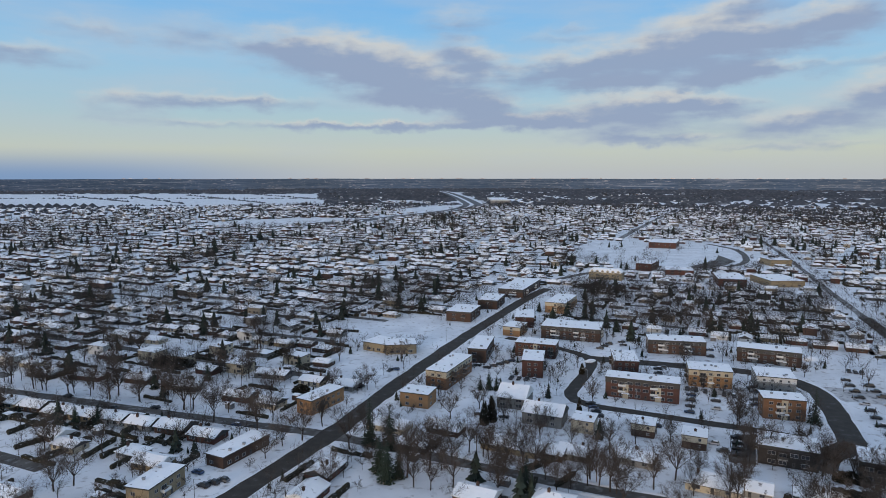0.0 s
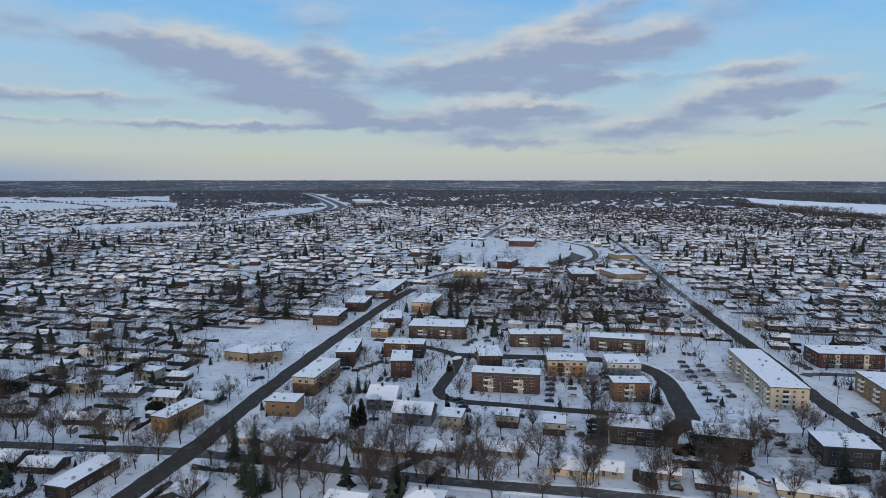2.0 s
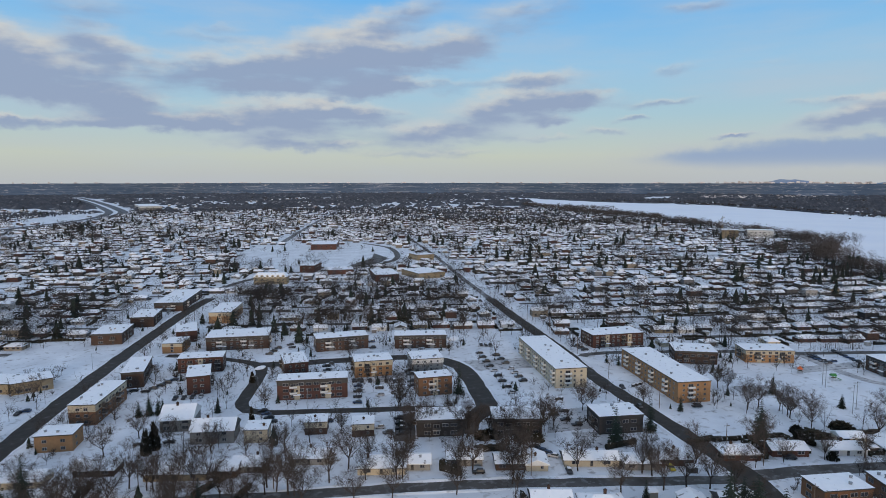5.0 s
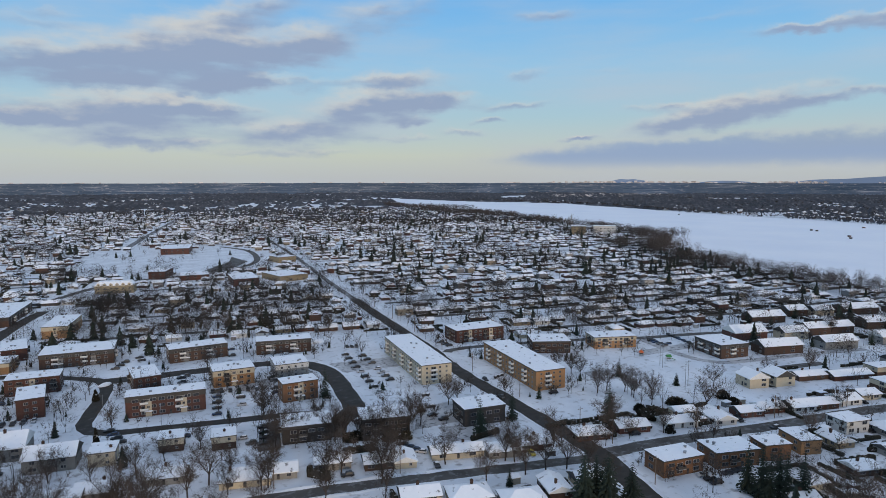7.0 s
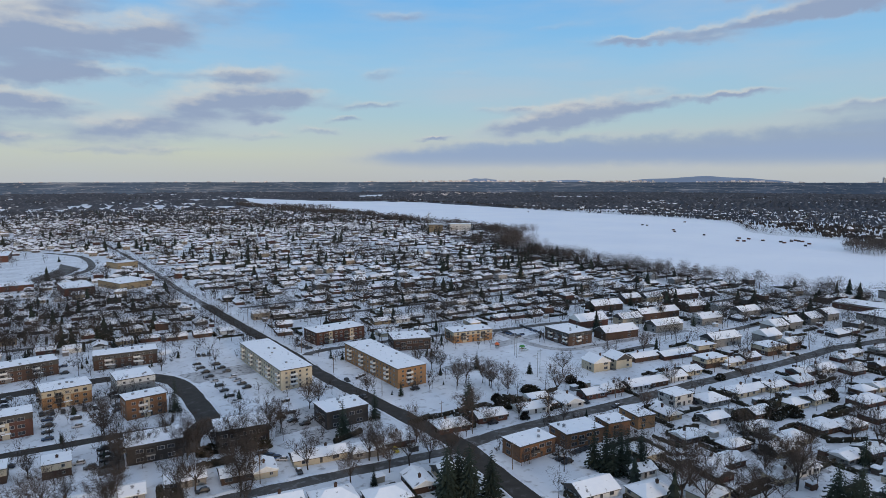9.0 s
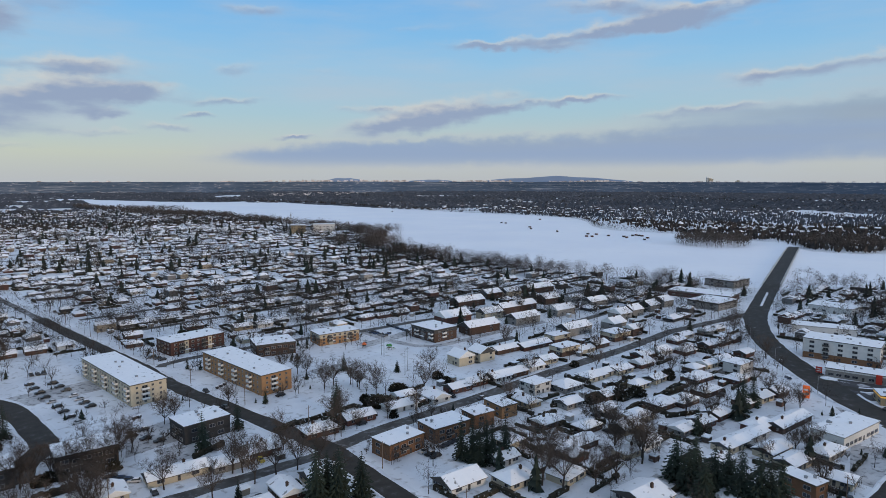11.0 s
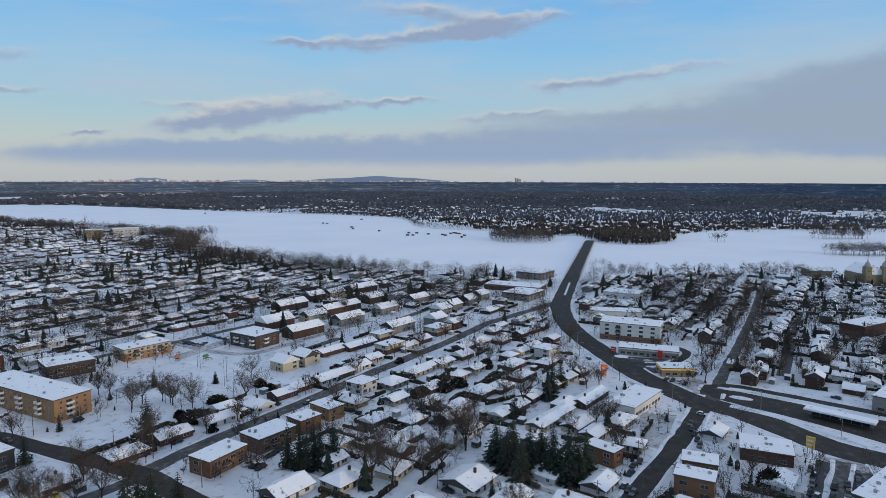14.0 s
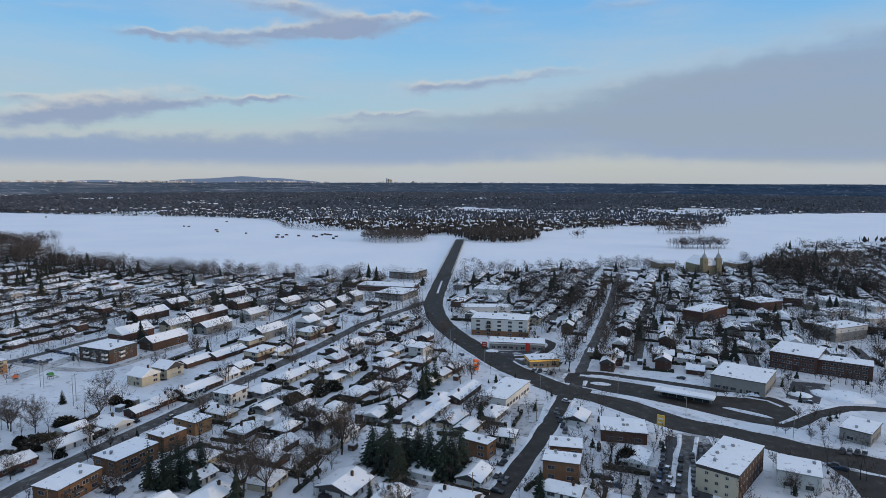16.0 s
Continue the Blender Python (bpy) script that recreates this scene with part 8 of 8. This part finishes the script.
shrub(224.7, -78.0, 8, 5.5, 0)
shrub(243.6, 152.1, 4, 3, 1)
shrub(10.3, 261.3, 4, 9, 2)
shrub(13.6, 265.1, 4.5, 10, 2)
shrub(52.5, 273.4, 2.5, 7, 2)
shrub(64.8, 332.7, 3, 5, 2)
shrub(291.7, 133.8, 5, 3, 1)
shrub(250.6, 157.3, 5, 3, 0)
shrub(204.4, 156.2, 4, 3, 1)
shrub(384.9, 13.1, 6, 4, 0)
shrub(346.7, 30.6, 7, 5, 1)
shrub(313.5, 41.9, 9, 4, 0)
shrub(313.9, 53.2, 7, 4, 1)
shrub(348.3, 80.5, 5, 3, 0)
shrub(-213.1, 332.1, 7, 4, 1)
shrub(-154.0, 338.9, 14, 4, 0)
shrub(-165.8, 340.6, 12, 4, 1)


def cedar_hedge(x0, y0, x1, y1, high):
    """A clipped row of cedars with an uneven top."""
    hr = random.Random(int(x0 * 3 + y0))
    long, s = math.hypot(x1 - x0, y1 - y0), Shape()
    k = max(3, int(long / 1.6))
    for i in range(k):
        c, w, h = (i + 0.5) * long / k, hr.uniform(0.55, 0.85), high * hr.uniform(0.8, 1.12)
        base = len(s.v)
        for z, f in ((0, 0.8), (h * 0.55, 1.0), (h * 0.9, 0.75)):
            s.v.extend((c + dx * long / k * 0.62 * f + hr.uniform(-0.12, 0.12), dy * w * f + hr.uniform(-0.12, 0.12), z) for dx, dy in ((-1, -1), (1, -1), (1, 1), (-1, 1)))
        s.v.append((c + hr.uniform(-0.2, 0.2), hr.uniform(-0.2, 0.2), h))
        for lev in (0, 4):
            for j in range(4):
                s.f.append((base + lev + j, base + lev + (j + 1) % 4, base + lev + 4 + (j + 1) % 4, base + lev + 4 + j))
                s.m.append(0)
        for j in range(4):
            s.f.append((base + 8 + j, base + 8 + (j + 1) % 4, base + 12))
            s.m.append(0)
    ob = new("cedar_hedge", s.mesh("cedar_hedge", [HEDGE]))
    ob.matrix_basis = pose(x0, y0, 0, 0, 0, math.degrees(math.atan2(y1 - y0, x1 - x0)))
    return tagged(ob, "clipped dark cedar hedge dusted with snow", "hedge")


cedar_hedge(123.0, 204.5, 134.5, 200.5, 2.8)
cedar_hedge(104.0, 197.0, 108.5, 189.5, 4.2)
cedar_hedge(293.0, 62.0, 328.0, 46.0, 4.2)
cedar_hedge(259.0, 60.0, 261.5, 72.0, 2.6)
cedar_hedge(-178.7, 253.6, -174.2, 271.9, 1.8)
cedar_hedge(-171.6, 231.5, -165.8, 239.6, 2.3)
cedar_hedge(-154.0, 221.7, -146.7, 240.1, 2.8)
cedar_hedge(-140.3, 224.0, -137.0, 240.4, 2.0)
cedar_hedge(-159.3, 247.6, -153.7, 267.7, 2.5)
cedar_hedge(-125.3, 216.1, -120.9, 227.9, 1.8)
cedar_hedge(-184.0, 245.2, -180.6, 256.0, 2.3)
cedar_hedge(-136.3, 243.7, -135.3, 263.6, 2.8)
cedar_hedge(-115.5, 236.2, -112.6, 250.1, 2.0)
cedar_hedge(-198.1, 259.9, -191.4, 264.7, 2.5)
cedar_hedge(-123.0, 233.4, -119.2, 244.2, 1.8)
cedar_hedge(-157.4, 235.0, -154.4, 244.9, 2.3)
cedar_hedge(293.8, 61.3, 320.0, 49.7, 2.8)
cedar_hedge(281.9, 40.4, 298.1, 31.4, 2.0)
cedar_hedge(257.0, 79.0, 273.4, 71.2, 2.5)
cedar_hedge(252.2, 60.1, 267.3, 53.2, 1.8)
cedar_hedge(237.7, 79.2, 229.4, 66.0, 2.3)
cedar_hedge(312.5, 33.2, 330.9, 22.2, 2.8)
cedar_hedge(249.9, 100.3, 264.5, 93.5, 2.0)
cedar_hedge(268.4, 102.7, 286.7, 93.7, 2.5)
cedar_hedge(279.8, 75.2, 291.6, 62.6, 1.8)
cedar_hedge(267.4, 43.2, 278.3, 32.3, 2.3)
cedar_hedge(262.8, 56.7, 270.1, 48.5, 2.8)
cedar_hedge(288.8, 25.7, 300.0, 13.0, 2.0)
cedar_hedge(271.1, 19.2, 281.0, 7.1, 2.5)
cedar_hedge(205.3, -36.7, 215.4, -44.5, 1.8)
cedar_hedge(241.1, -72.1, 235.9, -70.6, 2.3)
cedar_hedge(22.2, 217.2, 36.1, 228.0, 2.8)
cedar_hedge(32.6, 206.9, 40.3, 216.0, 2.0)
cedar_hedge(169.4, 182.2, 183.8, 181.2, 2.5)
cedar_hedge(202.9, 171.7, 224.2, 163.6, 1.8)


def play_set(x, y, ang, top):
    root = tagged(spot("playground_set", x, y, ang), "playground climbing frame with slide in the snow", "playground")
    leg = Shape().box(-0.08, 0.08, -0.08, 0.08, 0, 2.6).mesh("post", [METAL])
    for dx, dy in ((-1, -1), (1, -1), (1, 1), (-1, 1)):
        part("post", leg, root, (dx, dy, 0))
    part("deck", Shape().box(-1.1, 1.1, -1.1, 1.1, 1.3, 1.45, 0, True).mesh("deck", [WOOD_POLE]), root)
    part("roof", roof_shape("gable", 2.2, 2.2, 2.6, 0.9, 0.3, 0.1).mesh("roof", [top]), root, label="bright plastic roof")
    s = Shape()
    s.face([(1.1, -0.4, 1.45), (4.2, -0.4, 0.25), (4.2, 0.4, 0.25), (1.1, 0.4, 1.45)])
    s.face([(1.1, -0.42, 1.45), (1.1, -0.42, 1.75), (4.2, -0.42, 0.5), (4.2, -0.42, 0.25)])
    s.face([(1.1, 0.42, 1.45), (4.2, 0.42, 0.25), (4.2, 0.42, 0.5), (1.1, 0.42, 1.75)])
    part("slide", s.mesh("slide", [GREEN]), root, label="green plastic slide")


GREEN = material("green_plastic", (0.05, 0.22, 0.06), 0.4)
play_set(332.2, 208.5, 40, ORANGE)
play_set(335.7, 192.7, -30, GREEN)


def light_pole(x, y):
    root = tagged(spot("light_pole", x, y, 20), "tall grey light pole in the park", "pole")
    part("pole", Shape().rod((0, 0, 0), (0, 0, 13), 0.16, 0.09, 6).mesh("pole", [METAL]), root)
    part("lamp_head", Shape().box(-0.7, 0.7, -0.2, 0.2, 12.9, 13.2, 0, True).mesh("lamp_head", [METAL]), root)


light_pole(322.5, 190.3)
light_pole(294.5, 159.4)
light_pole(266.0, 174.0)
light_pole(301.0, 161.5)
light_pole(320.0, 187.2)

BIN = Shape().box(-0.9, 0.9, -0.6, 0.6, 0.1, 1.25).mesh("body", [CAR_DARK])
LID = Shape().box(-0.95, 0.95, -0.65, 0.65, 1.25, 1.38, 0, True).mesh("lid", [ROOF_SNOW])


def waste_bin(x, y, ang):
    root = tagged(spot("waste_bin", x, y, ang), "dark waste container beside the car park", "bin")
    part("body", BIN, root)
    part("lid", LID, root, label="snow on the lid")


waste_bin(188.1, 236.6, 20)
waste_bin(190.2, 236.0, 20)
waste_bin(235.0, 234.2, 20)
waste_bin(237.9, 234.5, 20)
waste_bin(240.7, 234.8, 20)
waste_bin(207.1, -76.2, 20)
waste_bin(268.3, -63.6, 20)


def snow_heap(x, y, wide, high, ang):
    rng = random.Random(int(x + y))
    s = Shape()
    n, m = 18, 6
    for k in range(m):
        f = k / (m - 1)
        for i in range(n):
            a = 6.2832 * i / n
            r = wide / 2 * math.cos(f * 1.5) * (1 + 0.22 * noise.noise((math.cos(a) * 1.7 + x, math.sin(a) * 1.7 + y, f)))
            s.v.append((math.cos(a) * r * 1.6, math.sin(a) * r, high * math.sin(f * 1.5) * (1 + rng.uniform(-0.1, 0.1)) - 0.05))
    for k in range(m - 1):
        for i in range(n):
            j = (i + 1) % n
            s.f.append((k * n + i, k * n + j, (k + 1) * n + j, (k + 1) * n + i))
    s.f.append(tuple(range((m - 1) * n, m * n)))
    s.m = [0] * len(s.f)
    ob = new("snow_pile", s.mesh("snow_pile", [ROOF_SNOW]))
    ob.matrix_basis = pose(x, y, 0, 0, 0, ang)
    return tagged(ob, "ploughed heap of snow beside the asphalt", "snow heap")


snow_heap(299.8, -166.5, 7, 3, -130)
snow_heap(292.7, -208.9, 14, 3, -120)
snow_heap(297.0, -201.9, 10, 2, -130)
snow_heap(297.5, -188.0, 7, 1.6, -120)
snow_heap(200.4, 362.6, 6, 1.8, 20)
snow_heap(173.3, 353.6, 4, 1.2, -20)
snow_heap(383.0, -46.0, 5, 1.2, -100)
snow_heap(74.0, 355.9, 5, 1.2, 40)
snow_heap(167.5, 235.0, 4, 1.2, 10)
